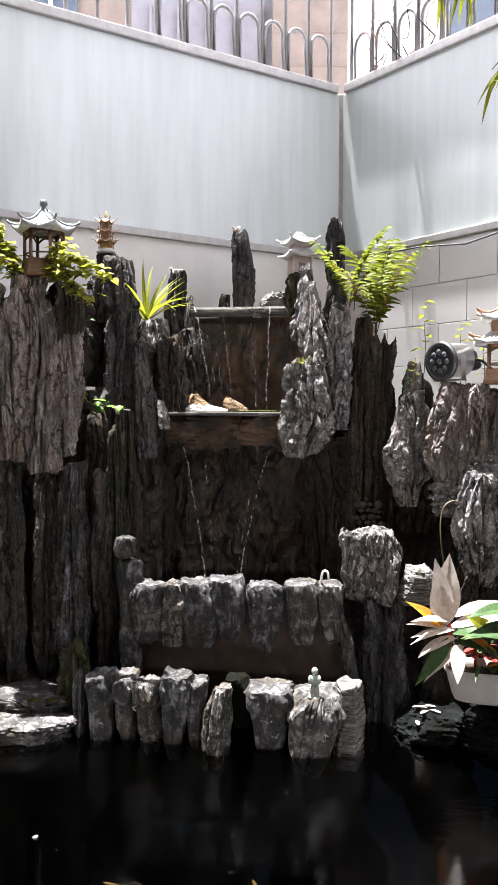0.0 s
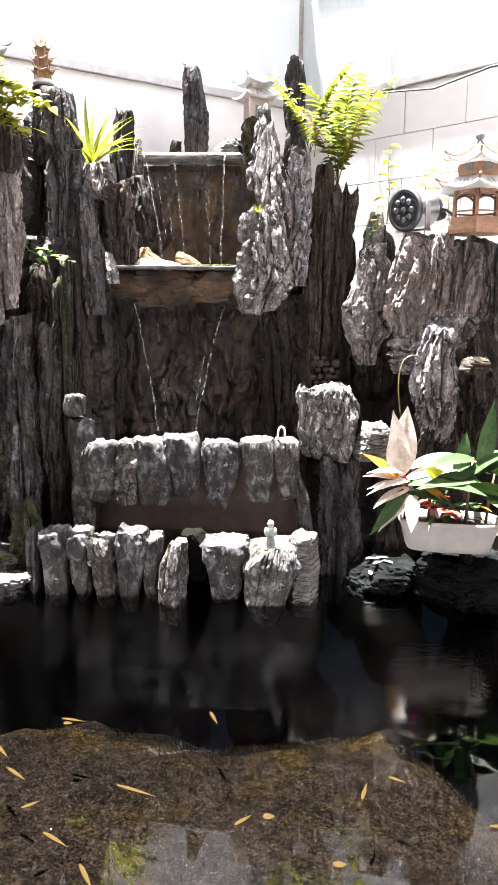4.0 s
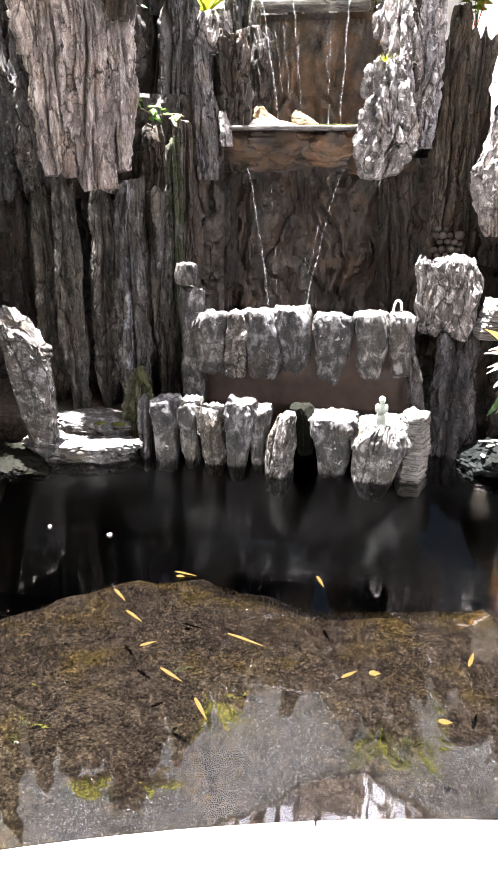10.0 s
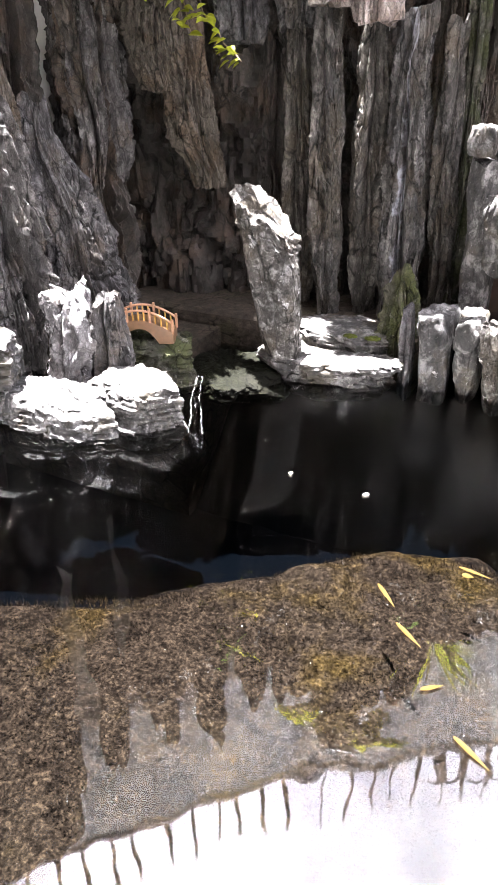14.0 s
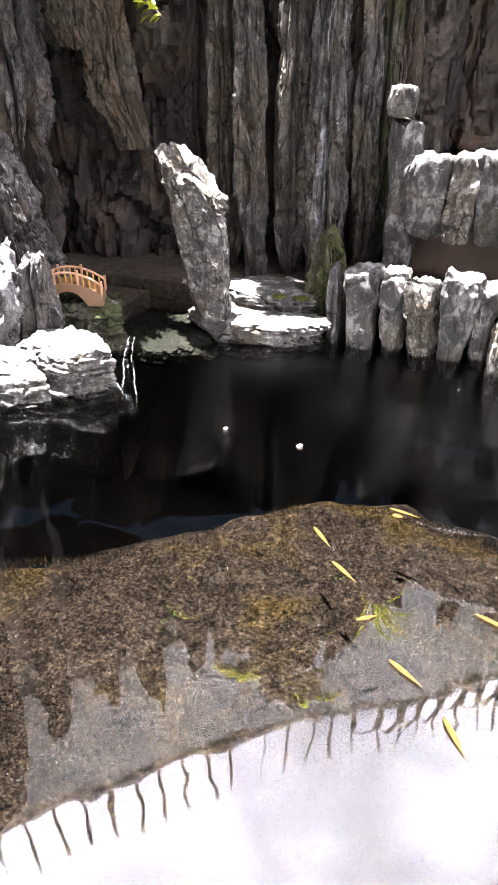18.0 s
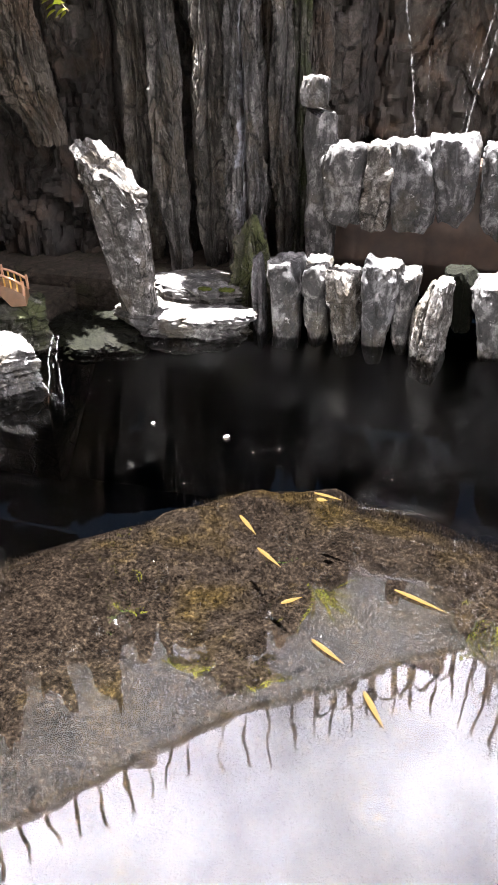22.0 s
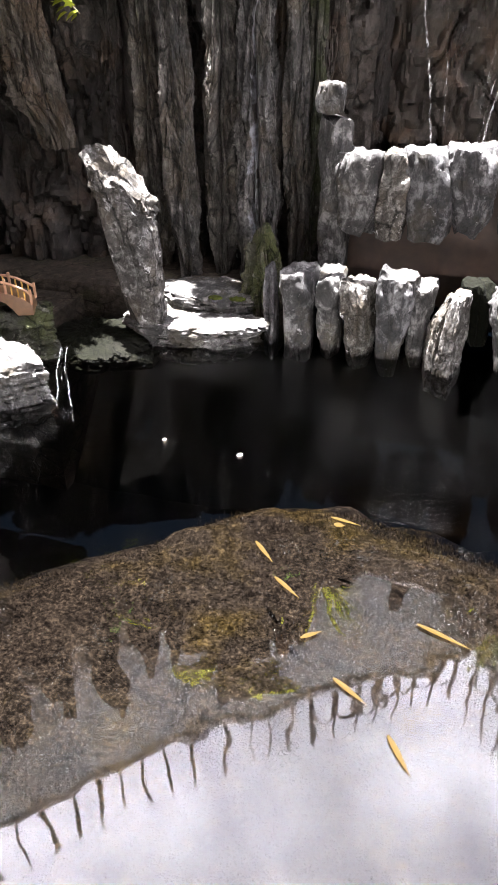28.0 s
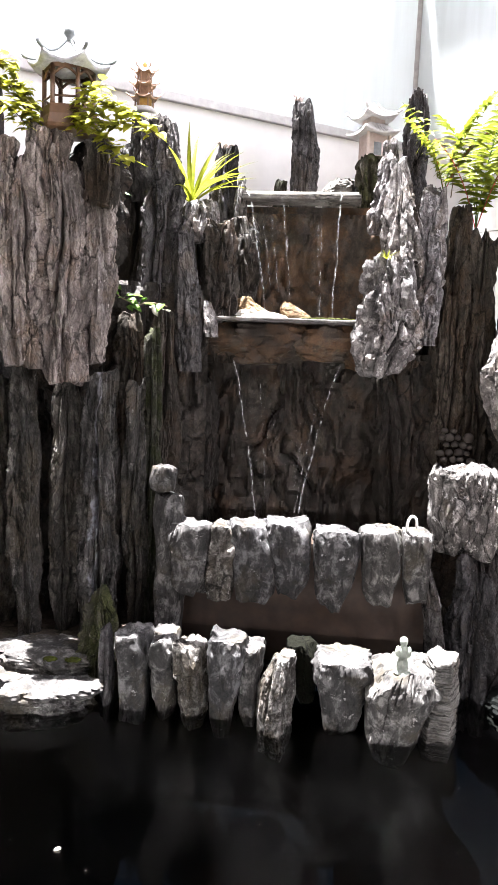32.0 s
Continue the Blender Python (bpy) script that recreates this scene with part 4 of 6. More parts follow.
rock(0.55, 2.62, -0.10, 0.55, 0.26, 0.18, 67, ROCK_WET_SHADED, "crag", label="dark broken rock behind the planter")
rock(0.33, 2.56, 0.40, 0.52, 0.13, 0.13, 68, SLAB, "slab", jag=0.03, label="pale flat stone lying behind the pillar")

# ---- right-hand rock mass ----
# the pale colours here also imitate sun falling on these faces
RM = dict(group="rocks of the tall side cliff")
rock(0.318, 2.80, 0.70, 1.13, 0.155, 0.14, 71, ROCK_CRAG, "crag", foot=0.65, top=0.85, label="pitted grey rock hanging on the cliff", **RM)
rock(0.435, 2.67, 0.78, 1.165, 0.185, 0.16, 72, ROCK_PINK, "fluted", foot=0.5, top=1.0, lean=0.06, label="large pale fissured rock below the floodlight", **RM)
rock(0.530, 2.66, 0.88, 1.158, 0.10, 0.14, 73, ROCK_PINK, "fluted", foot=0.8, top=1.0, label="grey fissured rock on the cliff top", **RM)
rock(0.620, 2.66, 0.86, 1.150, 0.13, 0.14, 74, ROCK_PINK, "fluted", foot=0.8, top=1.0, label="grey fissured rock on the cliff top", **RM)
rock(0.735, 2.66, 0.80, 1.140, 0.15, 0.16, 75, ROCK_PINK, "fluted", foot=0.85, top=1.0, label="grey fissured rock under the tiled pavilion", **RM)
rock(0.540, 2.68, 0.68, 0.93, 0.28, 0.16, 76, ROCK_CRAG, "slab", foot=0.8, lean=0.04, label="slanted grey rock in the cliff", **RM)
rock(0.530, 2.58, 0.46, 0.86, 0.15, 0.16, 77, ROCK_CRAG, "crag", foot=0.7, top=0.85, label="pitted grey rock with a hollow", **RM)
rock(0.670, 2.66, 0.40, 0.88, 0.20, 0.16, 78, ROCK_BROWN, "crag", foot=0.9, label="brown broken rock in the cliff", **RM)
rock(0.350, 2.86, 0.60, 1.20, 0.16, 0.14, 79, ROCK_WET_SHADED, "crag", label="dark rock in the shade of the cliff", **RM)
rock(0.345, 2.84, 1.05, 1.24, 0.075, 0.08, 80, ROCK_CRAG, "crag", top=0.7, label="small dark rock beside the floodlight", **RM)

# ---- centre right: craggy spires beside the waterfall ----
SP = dict(fine=1.1, group="craggy spires beside the waterfall")
rock(-0.050, 2.800, 0.860, 1.250, 0.225, 0.160, 81, ROCK_CRAG, "crag", foot=0.62, top=0.72, lean=0.0, ragged=0.12, label="pitted pale crag beside the small pool", **SP)
rock(0.005, 2.860, 1.000, 1.560, 0.140, 0.130, 82, ROCK_CRAG, "crag", foot=0.7, top=0.38, lean=-0.055, jag=0.05, ragged=0.12, label="tall craggy pale spire beside the waterfall", **SP)
rock(0.062, 2.88, 0.98, 1.50, 0.105, 0.10, 83, ROCK_CRAG, "crag", foot=1.0, top=0.7, label="slim craggy grey spire stone", **SP)
rock(-0.085, 3.02, 1.34, 1.655, 0.10, 0.12, 84, ROCK_CRAG, "crag", foot=1.0, top=0.6, lean=0.03, label="small craggy spire under the stone shrine", **SP)
rock(0.02, 2.93, 0.25, 0.95, 0.14, 0.14, 85, ROCK_WET_SHADED, "fluted", foot=0.8, lean=-0.06, ragged=0.12, label="dark wet rock beside the waterfall", **SP)
rock(-0.02, 2.90, 0.90, 1.42, 0.14, 0.16, 92, ROCK_WET_SHADED, "fluted", label="dark wet rock behind the spires", **SP)
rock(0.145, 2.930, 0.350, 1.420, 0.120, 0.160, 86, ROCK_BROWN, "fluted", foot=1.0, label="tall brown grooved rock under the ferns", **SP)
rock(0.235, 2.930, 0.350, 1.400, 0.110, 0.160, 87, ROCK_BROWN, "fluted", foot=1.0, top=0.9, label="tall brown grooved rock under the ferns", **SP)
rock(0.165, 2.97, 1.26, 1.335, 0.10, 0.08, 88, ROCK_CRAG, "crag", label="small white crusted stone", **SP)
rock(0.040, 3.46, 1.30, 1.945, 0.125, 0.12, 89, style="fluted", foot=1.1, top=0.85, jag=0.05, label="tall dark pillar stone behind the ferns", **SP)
rock(0.065, 3.02, 0.80, 1.36, 0.17, 0.10, 94, ROCK_WET_SHADED, "fluted", foot=1.0, label="dark wet rock behind the spires", **SP)
rock(0.06, 2.98, 0.35, 0.80, 0.13, 0.12, 90, ROCK_WET_SHADED, "crag", label="dark rock in the recess", **SP)
rock(0.19, 2.96, 0.30, 0.72, 0.14, 0.12, 91, ROCK_WET_SHADED, "crag", label="dark rock in the recess", **SP)

rock(0.088, 2.875, 1.16, 1.475, 0.055, 0.07, 93, ROCK_CRAG, "crag", foot=1.0, top=0.5, label="thin craggy shard beside the spire", **SP)

# ---- top basin stones ----
TB = dict(group="stones round the top basin")
rock(-0.385, 3.35, 1.42, 1.868, 0.125, 0.11, 101, style="fluted", foot=1.1, top=0.75, jag=0.05, label="tall grey spire stone behind the top waterfall", **TB)
rock(-0.460, 3.36, 1.42, 1.60, 0.07, 0.09, 102, ROCK_MOSS, "crag", label="small dark stone in the top basin", **TB)
rock(-0.23, 3.42, 1.42, 1.60, 0.16, 0.16, 103, SLAB, "slab", jag=0.03, label="flat pale stone in the top basin", **TB)
rock(-0.635, 3.16, 1.00, 1.70, 0.12, 0.13, 104, style="fluted", foot=1.1, top=0.7, label="grey fissured spire beside the top basin", **TB)
rock(-0.575, 3.13, 1.36, 1.56, 0.05, 0.06, 105, ROCK_CRAG, "crag", foot=1.0, top=0.5, label="small crusted stone by the waterfall", **TB)
rock(-0.625, 3.56, 1.36, 1.83, 0.06, 0.06, 106, ROCK_BROWN, "crag", foot=1.0, top=0.75, label="smooth tan finger of stone", knobs=0.2, fine=0.2, **TB)
rock(-0.675, 3.56, 1.36, 1.78, 0.055, 0.06, 107, ROCK_BROWN, "crag", foot=1.0, top=0.75, label="smooth tan finger of stone", knobs=0.2, fine=0.2, **TB)
rock(-0.56, 3.08, 1.00, 1.40, 0.14, 0.12, 108, ROCK_WET_SHADED, "crag", label="brown wet rock beside the waterfall", **TB)

# ---- centre left: columns beside the waterfall ----
CL = dict(group="columns beside the waterfall")
rock(-0.775, 2.80, 1.02, 1.655, 0.165, 0.16, 111, style="fluted", foot=1.0, top=0.88, jag=0.07, label="tall grey column bearing a small pagoda", **CL)
rock(-0.880, 2.90, 0.95, 1.62, 0.19, 0.12, 112, ROCK_WET_SHADED, "fluted", label="dark column in the shade behind ivy", **CL)
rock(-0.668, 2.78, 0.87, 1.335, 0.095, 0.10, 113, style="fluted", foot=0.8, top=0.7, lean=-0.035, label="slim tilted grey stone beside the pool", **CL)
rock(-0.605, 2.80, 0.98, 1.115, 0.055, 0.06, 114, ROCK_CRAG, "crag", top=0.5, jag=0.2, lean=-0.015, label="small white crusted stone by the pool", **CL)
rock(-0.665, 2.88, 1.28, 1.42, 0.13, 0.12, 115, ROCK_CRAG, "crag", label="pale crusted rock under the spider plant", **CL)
rock(-0.600, 2.90, 0.90, 1.36, 0.14, 0.14, 116, ROCK_WET_SHADED, "fluted", label="dark wet rock beside the pool", **CL)
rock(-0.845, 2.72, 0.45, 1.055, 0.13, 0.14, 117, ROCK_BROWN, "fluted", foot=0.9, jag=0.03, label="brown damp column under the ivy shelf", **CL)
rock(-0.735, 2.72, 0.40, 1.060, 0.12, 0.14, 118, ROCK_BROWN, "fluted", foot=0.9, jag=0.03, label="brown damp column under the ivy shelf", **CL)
rock(-0.645, 2.90, 0.35, 0.93, 0.12, 0.12, 119, ROCK_WET_SHADED, "crag", label="dark wet rock beside the falling water", **CL)

rock(-0.700, 3.02, 0.90, 1.43, 0.17, 0.10, 120, ROCK_WET_SHADED, "fluted", foot=1.0, label="dark wet rock behind the columns", **CL)

# ---- left-hand mass ----
LM = dict(ragged=0.10, group="tall stones of the left cliff")
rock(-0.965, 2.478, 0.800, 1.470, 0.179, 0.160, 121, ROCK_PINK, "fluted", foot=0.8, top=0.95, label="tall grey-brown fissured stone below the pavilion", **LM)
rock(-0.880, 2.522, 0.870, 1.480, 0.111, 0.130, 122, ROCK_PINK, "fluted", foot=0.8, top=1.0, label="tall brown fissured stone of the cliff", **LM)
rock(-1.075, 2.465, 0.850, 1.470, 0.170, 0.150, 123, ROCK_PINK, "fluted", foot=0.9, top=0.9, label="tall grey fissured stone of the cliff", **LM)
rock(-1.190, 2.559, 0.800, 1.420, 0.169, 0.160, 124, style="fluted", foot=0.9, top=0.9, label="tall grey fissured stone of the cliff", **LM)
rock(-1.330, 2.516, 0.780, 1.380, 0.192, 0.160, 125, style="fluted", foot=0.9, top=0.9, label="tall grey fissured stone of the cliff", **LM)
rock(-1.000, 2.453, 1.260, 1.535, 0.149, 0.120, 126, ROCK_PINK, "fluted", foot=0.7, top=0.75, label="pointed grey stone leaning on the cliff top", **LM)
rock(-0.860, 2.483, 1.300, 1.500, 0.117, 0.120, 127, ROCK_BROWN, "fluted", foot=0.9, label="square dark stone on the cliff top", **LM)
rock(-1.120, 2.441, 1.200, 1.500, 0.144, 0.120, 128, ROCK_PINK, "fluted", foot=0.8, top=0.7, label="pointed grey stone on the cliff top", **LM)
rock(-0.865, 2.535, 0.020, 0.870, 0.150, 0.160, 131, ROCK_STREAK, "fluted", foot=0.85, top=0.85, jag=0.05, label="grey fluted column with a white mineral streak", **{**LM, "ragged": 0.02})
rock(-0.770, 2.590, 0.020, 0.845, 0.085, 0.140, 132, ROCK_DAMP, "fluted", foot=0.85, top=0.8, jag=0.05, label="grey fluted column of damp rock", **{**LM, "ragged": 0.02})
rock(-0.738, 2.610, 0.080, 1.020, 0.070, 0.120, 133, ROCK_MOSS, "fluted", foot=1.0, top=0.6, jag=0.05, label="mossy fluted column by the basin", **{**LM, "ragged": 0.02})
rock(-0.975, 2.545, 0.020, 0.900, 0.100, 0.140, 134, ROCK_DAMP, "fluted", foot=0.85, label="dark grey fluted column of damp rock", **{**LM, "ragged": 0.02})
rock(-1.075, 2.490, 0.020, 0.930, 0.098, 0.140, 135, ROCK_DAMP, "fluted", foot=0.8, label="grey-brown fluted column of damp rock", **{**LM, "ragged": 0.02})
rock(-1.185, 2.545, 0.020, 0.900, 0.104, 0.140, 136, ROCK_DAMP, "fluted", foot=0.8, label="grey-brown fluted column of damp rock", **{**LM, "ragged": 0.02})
rock(-1.290, 2.602, 0.020, 0.850, 0.115, 0.140, 137, ROCK_WET_SHADED, "fluted", foot=0.8, label="dark fluted column in the shade", **{**LM, "ragged": 0.02})
rock(-1.545, 2.42, 0.655, 1.25, 0.230, 0.18, 138, ROCK_BROWN, "fluted", foot=0.75, lean=-0.05, label="broad brown hanging rock under ivy", knobs=0.4, **LM)
rock(-1.445, 2.46, 0.400, 0.95, 0.165, 0.16, 139, ROCK_BROWN, "fluted", foot=0.75, lean=-0.08, label="brown hanging rock under ivy", knobs=0.5, **LM)
rock(-1.750, 2.344, 0.400, 1.200, 0.267, 0.180, 140, style="fluted", foot=0.8, label="grey fissured rock of the cliff", **LM)
rock(-1.58, 2.10, -0.05, 0.700, 0.300, 0.20, 141, style="fluted", foot=1.1, top=0.38, lean=-0.17, label="tall pointed grey rock rising from the shore", knobs=0.5, **LM)
rock(-1.80, 2.05, 0.30, 0.86, 0.12, 0.12, 142, ROCK_BROWN, "fluted", foot=1.0, top=0.5, label="tan pointed stone on the shore", **LM)

# out of sight; added to throw shade over the bridge and shore
rock(-1.56, 2.25, 0.93, 1.40, 0.36, 0.46, 143, ROCK_BROWN, "fluted", foot=0.8, label="unseen brown rock added to cast shade on the model bridge", knobs=0.5, **LM)

rock(-0.925, 2.575, 1.15, 1.50, 0.24, 0.10, 144, ROCK_WET_SHADED, "fluted", label="dark stone behind the pavilion", **LM)
rock(-1.82, 1.98, -0.05, 0.80, 0.34, 0.26, 145, style="fluted", foot=1.0, top=0.7, label="grey fissured rock rising from the shore", **LM)
rock(-1.70, 1.66, -0.05, 0.22, 0.26, 0.22, 146, ROCK_PALE, "slab", top=0.9, jag=0.05, label="pale block of rock at the water's edge", **LM)

# ---- left shore ----
LS = dict(group="stones of the pond's far shore")
rock(-1.075, 2.20, 0.02, 0.455, 0.150, 0.12, 151, ROCK_CREST, "block", foot=0.62, top=1.0, lean=-0.055, slope=-0.30, sides=5, chips=6, knobs=1.6, fine=1.5, jag=0.08, ragged=0.05, label="upright crag with a bleached white crest", **LS)
rock(-0.965, 2.27, -0.05, 0.060, 0.42, 0.25, 152, ROCK_PALE, "slab", flat=True, sides=8, chips=0, fine=0.6, foot=0.75, top=0.95, jag=0.02, label="flat layered slab at the water's edge", **LS)
rock(-0.945, 2.38, 0.05, 0.100, 0.30, 0.20, 153, ROCK_PALE, "slab", flat=True, sides=8, chips=0, fine=0.6, foot=0.9, top=0.9, jag=0.02, label="thin flat slab with moss", **LS)
rock(-0.815, 2.390, -0.050, 0.275, 0.140, 0.130, 154, ROCK_MOSS, "fluted", foot=0.9, top=0.75, jag=0.25, fine=1.5, label="mossy rugged stone at the basin corner", **LS)
rock(-0.762, 2.30, -0.05, 0.215, 0.045, 0.07, 155, style="fluted", foot=1.0, top=0.7, label="thin grey stone at the end of the front row", **LS)
rock(-1.300, 1.830, -0.050, 0.110, 0.260, 0.200, 156, ROCK_PALE, "slab", foot=0.95, top=0.85, jag=0.05, label="pale block of rock at the water's edge", **LS)
rock(-1.470, 1.720, -0.050, 0.085, 0.400, 0.200, 157, ROCK_PALE, "slab", foot=0.9, top=0.9, jag=0.03, label="bright flat stone at the water's edge", **LS)
rock(-1.500, 1.86, -0.02, 0.300, 0.15, 0.14, 158, ROCK_CRAG, "crag", label="rugged grey stone on the shore", **LS)
rock(-1.390, 1.88, -0.02, 0.300, 0.09, 0.10, 159, style="fluted", top=0.7, label="small upright grey stone on the shore", **LS)
rock(-1.235, 2.160, -0.050, 0.022, 0.340, 0.260, 161, SHADED_MOSS, "slab", foot=0.95, jag=0.05, sides=8, fine=0.5, label="mossy rock ledge, its colour darkened for shade", **LS)
tagged(part("shore", box(1.0, 0.36, 0.16, (-1.25, 2.52, 0.01), 0.03), SOIL), "bare earth shore under the left cliff", "soil", kind="structure")

# ---- tall stones at the far end of the left cliff ----
for k, (x, y, top, w) in enumerate(((-1.30, 2.66, 1.78, 0.15), (-1.44, 2.64, 2.00, 0.16), (-1.58, 2.50, 2.10, 0.19), (-1.74, 2.34, 2.02, 0.19), (-1.88, 2.17, 2.16, 0.19), (-2.02, 2.00, 2.22, 0.20), (-2.18, 1.84, 2.16, 0.20), (-2.32, 1.67, 2.24, 0.20), (-2.48, 1.50, 2.20, 0.22))):
    rock(x, y, -0.05 if k > 2 else 0.75, top, w, 0.17, 181 + k, ROCK_WET_SHADED, "fluted", foot=0.95, top=0.8, label="tall fissured stone at the cliff's far end", **LM)

def resting(x, y, top):
    """The height of the first surface under (x, y), below top."""
    bpy.context.view_layer.update()
    hit, place, *_ = scene.ray_cast(bpy.context.evaluated_depsgraph_get(), Vector((x, y, top)), Vector((0, 0, -1)))
    return place.z if hit else 0.0


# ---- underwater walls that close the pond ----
# the near-black colour imitates the dimness of deep water
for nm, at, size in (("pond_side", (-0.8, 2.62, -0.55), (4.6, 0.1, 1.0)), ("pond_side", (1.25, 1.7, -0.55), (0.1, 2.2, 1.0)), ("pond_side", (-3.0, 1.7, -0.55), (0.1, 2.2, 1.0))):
    tagged(part(nm, box(*size, at), DEEP), "wall under the water, coloured near black for its depth", "pond wall", kind="structure")
tagged(part("bank", box(0.8, 0.9, 0.9, (1.05, 2.75, -0.35)), SOIL), "dark earth bank behind the planter", "soil", kind="structure")
tagged(part("bank", box(1.9, 0.9, 0.9, (-2.3, 2.55, -0.40)), SOIL), "dark earth bank at the shore", "soil", kind="structure")

# slope added under the water; its dark navy stands in for murky depth
depth_slope = part("deep_water_slope", box(4.4, 1.15, 0.04, (0, 0, 0)), MURK)
depth_slope.matrix_world = pose(-0.8, 2.14, -0.52, 47, 0, 0)
tagged(depth_slope, "added dark slope standing in for the navy depth of the water", "pond floor", kind="structure")

# ---- falling water ----
def sheet_of_water(name, left, right, label, seed, n=30, m=14, strands=7):
    """A thin veil between two edge lines (top and bottom points), with brighter strands in it."""
    fall = thing(name, (0, 0, 0), label, "waterfall")
    rnd = random.Random(seed)

    def edge(line, t):
        (x0, y0, z0), (x1, y1, z1) = line
        return Vector((x0 + (x1 - x0) * t ** 0.8, y0 + (y1 - y0) * t ** 0.6, z0 + (z1 - z0) * t))

    bm = bmesh.new()
    grid = []
    for i in range(n + 1):
        t = i / n
        a, b = edge(left, t), edge(right, t)
        row = []
        for j in range(m + 1):
            p = a.lerp(b, j / m)
            p.y += 0.006 * noise.noise((j * 0.9, i * 0.12, seed))
            row.append(bm.verts.new(p))
        grid.append(row)
    for i in range(n):
        for j in range(m):
            bm.faces.new((grid[i][j], grid[i][j + 1], grid[i + 1][j + 1], grid[i + 1][j]))
    veil = part("veil", bm, STREAM, fall, "clear thin veil of water", True)
    for k in range(strands):
        f = (0.0, 1.0)[k] if k < 2 else rnd.uniform(0.08, 0.92)
        t0, t1 = (0.0, 1.0) if k < 2 else sorted((rnd.uniform(0.0, 0.5), rnd.uniform(0.4, 1.0)))
        pts = []
        for i in range(26):
            t = t0 + (t1 - t0) * i / 25
            p = edge(left, t).lerp(edge(right, t), f)
            pts.append(p + Vector((rnd.uniform(-1, 1) * 0.0022 + 0.0016 * math.sin(i * 0.5 + k), -0.004, 0)))
        part("strand", tube(pts, (0.0022 if k < 2 else 0.0009) * (1.0 if n > 20 else 0.25), 6, 1.3), FOAM, fall, "white broken strand of water", True)
    return fall


FOAM, fn, fl, fb = base_mat("white_water", 0.15)
fb.inputs["Base Color"].default_value = (0.75, 0.77, 0.78, 1)
fb.inputs["Alpha"].default_value = 0.5
fnz = noise_node(fn, fl, fn.new("ShaderNodeTexCoord").outputs["Object"], 1.0, 4, 0.7, (160, 160, 45))
far_ = ramp_node(fn, [(0.46, (0, 0, 0)), (0.66, (0.5, 0.5, 0.5))])
fl.new(fnz.outputs["Fac"], far_.inputs["Fac"])
fl.new(far_.outputs[0], fb.inputs["Alpha"])
sheet_of_water("waterfall", ((-0.530, 2.81, 0.91), (-0.432, 2.76, 0.42)), ((-0.195, 2.81, 0.91), (-0.305, 2.76, 0.42)), "thin waterfall narrowing as it drops into the basin", 3)
sheet_of_water("waterfall", ((-0.545, 3.08, 1.487), (-0.455, 3.03, 1.055)), ((-0.225, 3.08, 1.487), (-0.232, 3.03, 1.055)), "thin upper waterfall over a brown stone wall", 5, strands=8)
sheet_of_water("waterfall", ((-1.152, 1.90, 0.10), (-1.122, 1.80, 0.0)), ((-1.140, 1.90, 0.10), (-1.086, 1.80, 0.0)), "small rill spilling over wet stone into the pond", 7, 12, 4, 3)

# ---- small models and figurines ----
TERRA = plain("terracotta", (0.22, 0.115, 0.065), 0.7, 0, 0.25, 60, 0.4)
OCHRE = plain("ochre_glaze", (0.085, 0.042, 0.018), 0.45, 0, 0.25, 50, 0.3)
DARKTILE = plain("dark_glazed_tile", (0.10, 0.11, 0.11), 0.35, 0, 0.4, 70, 0.4)
GREYTILE = plain("grey_glazed_tile", (0.26, 0.26, 0.27), 0.4, 0, 0.3, 70, 0.4)
PALETILE = plain("pale_tile", (0.34, 0.33, 0.32), 0.6, 0, 0.2, 70, 0.4)
BROWNTILE = plain("brown_tile", (0.20, 0.11, 0.06), 0.5, 0, 0.35, 80, 0.4)
GOLD = plain("gilt", (0.34, 0.20, 0.05), 0.35, 0.6, 0.2, 60)
CREAM = plain("cream_ceramic", (0.70, 0.66, 0.58), 0.4, 0, 0.1, 50)
PINKSTONE = plain("pinkish_stone", (0.40, 0.33, 0.30), 0.8, 0, 0.15, 60)


def curved_roof(n, r, rise, lift, rim=0.012, rtop=0.12, seg=6, rows=8, turn=0.0):
    """A roof on n sides with swept eaves whose corners turn up."""
    bm = bmesh.new()
    rings = []
    for i in range(rows + 1):
        t = i / rows
        rad = r * (rtop + (1 - rtop) * (1 - t) ** 1.0)
        z = rise * t ** 1.7
        ring = []
        for k in range(n * seg):
            c, f = divmod(k, seg)
            a0, a1 = 2 * math.pi * c / n + turn, 2 * math.pi * (c + 1) / n + turn
            p = Vector((math.cos(a0), math.sin(a0), 0)).lerp(Vector((math.cos(a1), math.sin(a1), 0)), f / seg) * rad
            corner = abs(f / seg - 0.5) * 2
            ring.append(bm.verts.new((p.x * (1 + 0.06 * corner ** 3), p.y * (1 + 0.06 * corner ** 3), z + lift * corner ** 1.8 * (1 - t) ** 2)))
        rings.append(ring)
    N = n * seg
    for a, b in zip(rings, rings[1:]):
        for k in range(N):
            bm.faces.new((a[k], a[(k + 1) % N], b[(k + 1) % N], b[k]))
    low = [bm.verts.new((v.co.x * 0.97, v.co.y * 0.97, v.co.z - rim)) for v in rings[0]]
    for k in range(N):
        bm.faces.new((low[k], low[(k + 1) % N], rings[0][(k + 1) % N], rings[0][k]))
    bm.faces.new(low[::-1])
    bm.faces.new(rings[-1])
    return bm


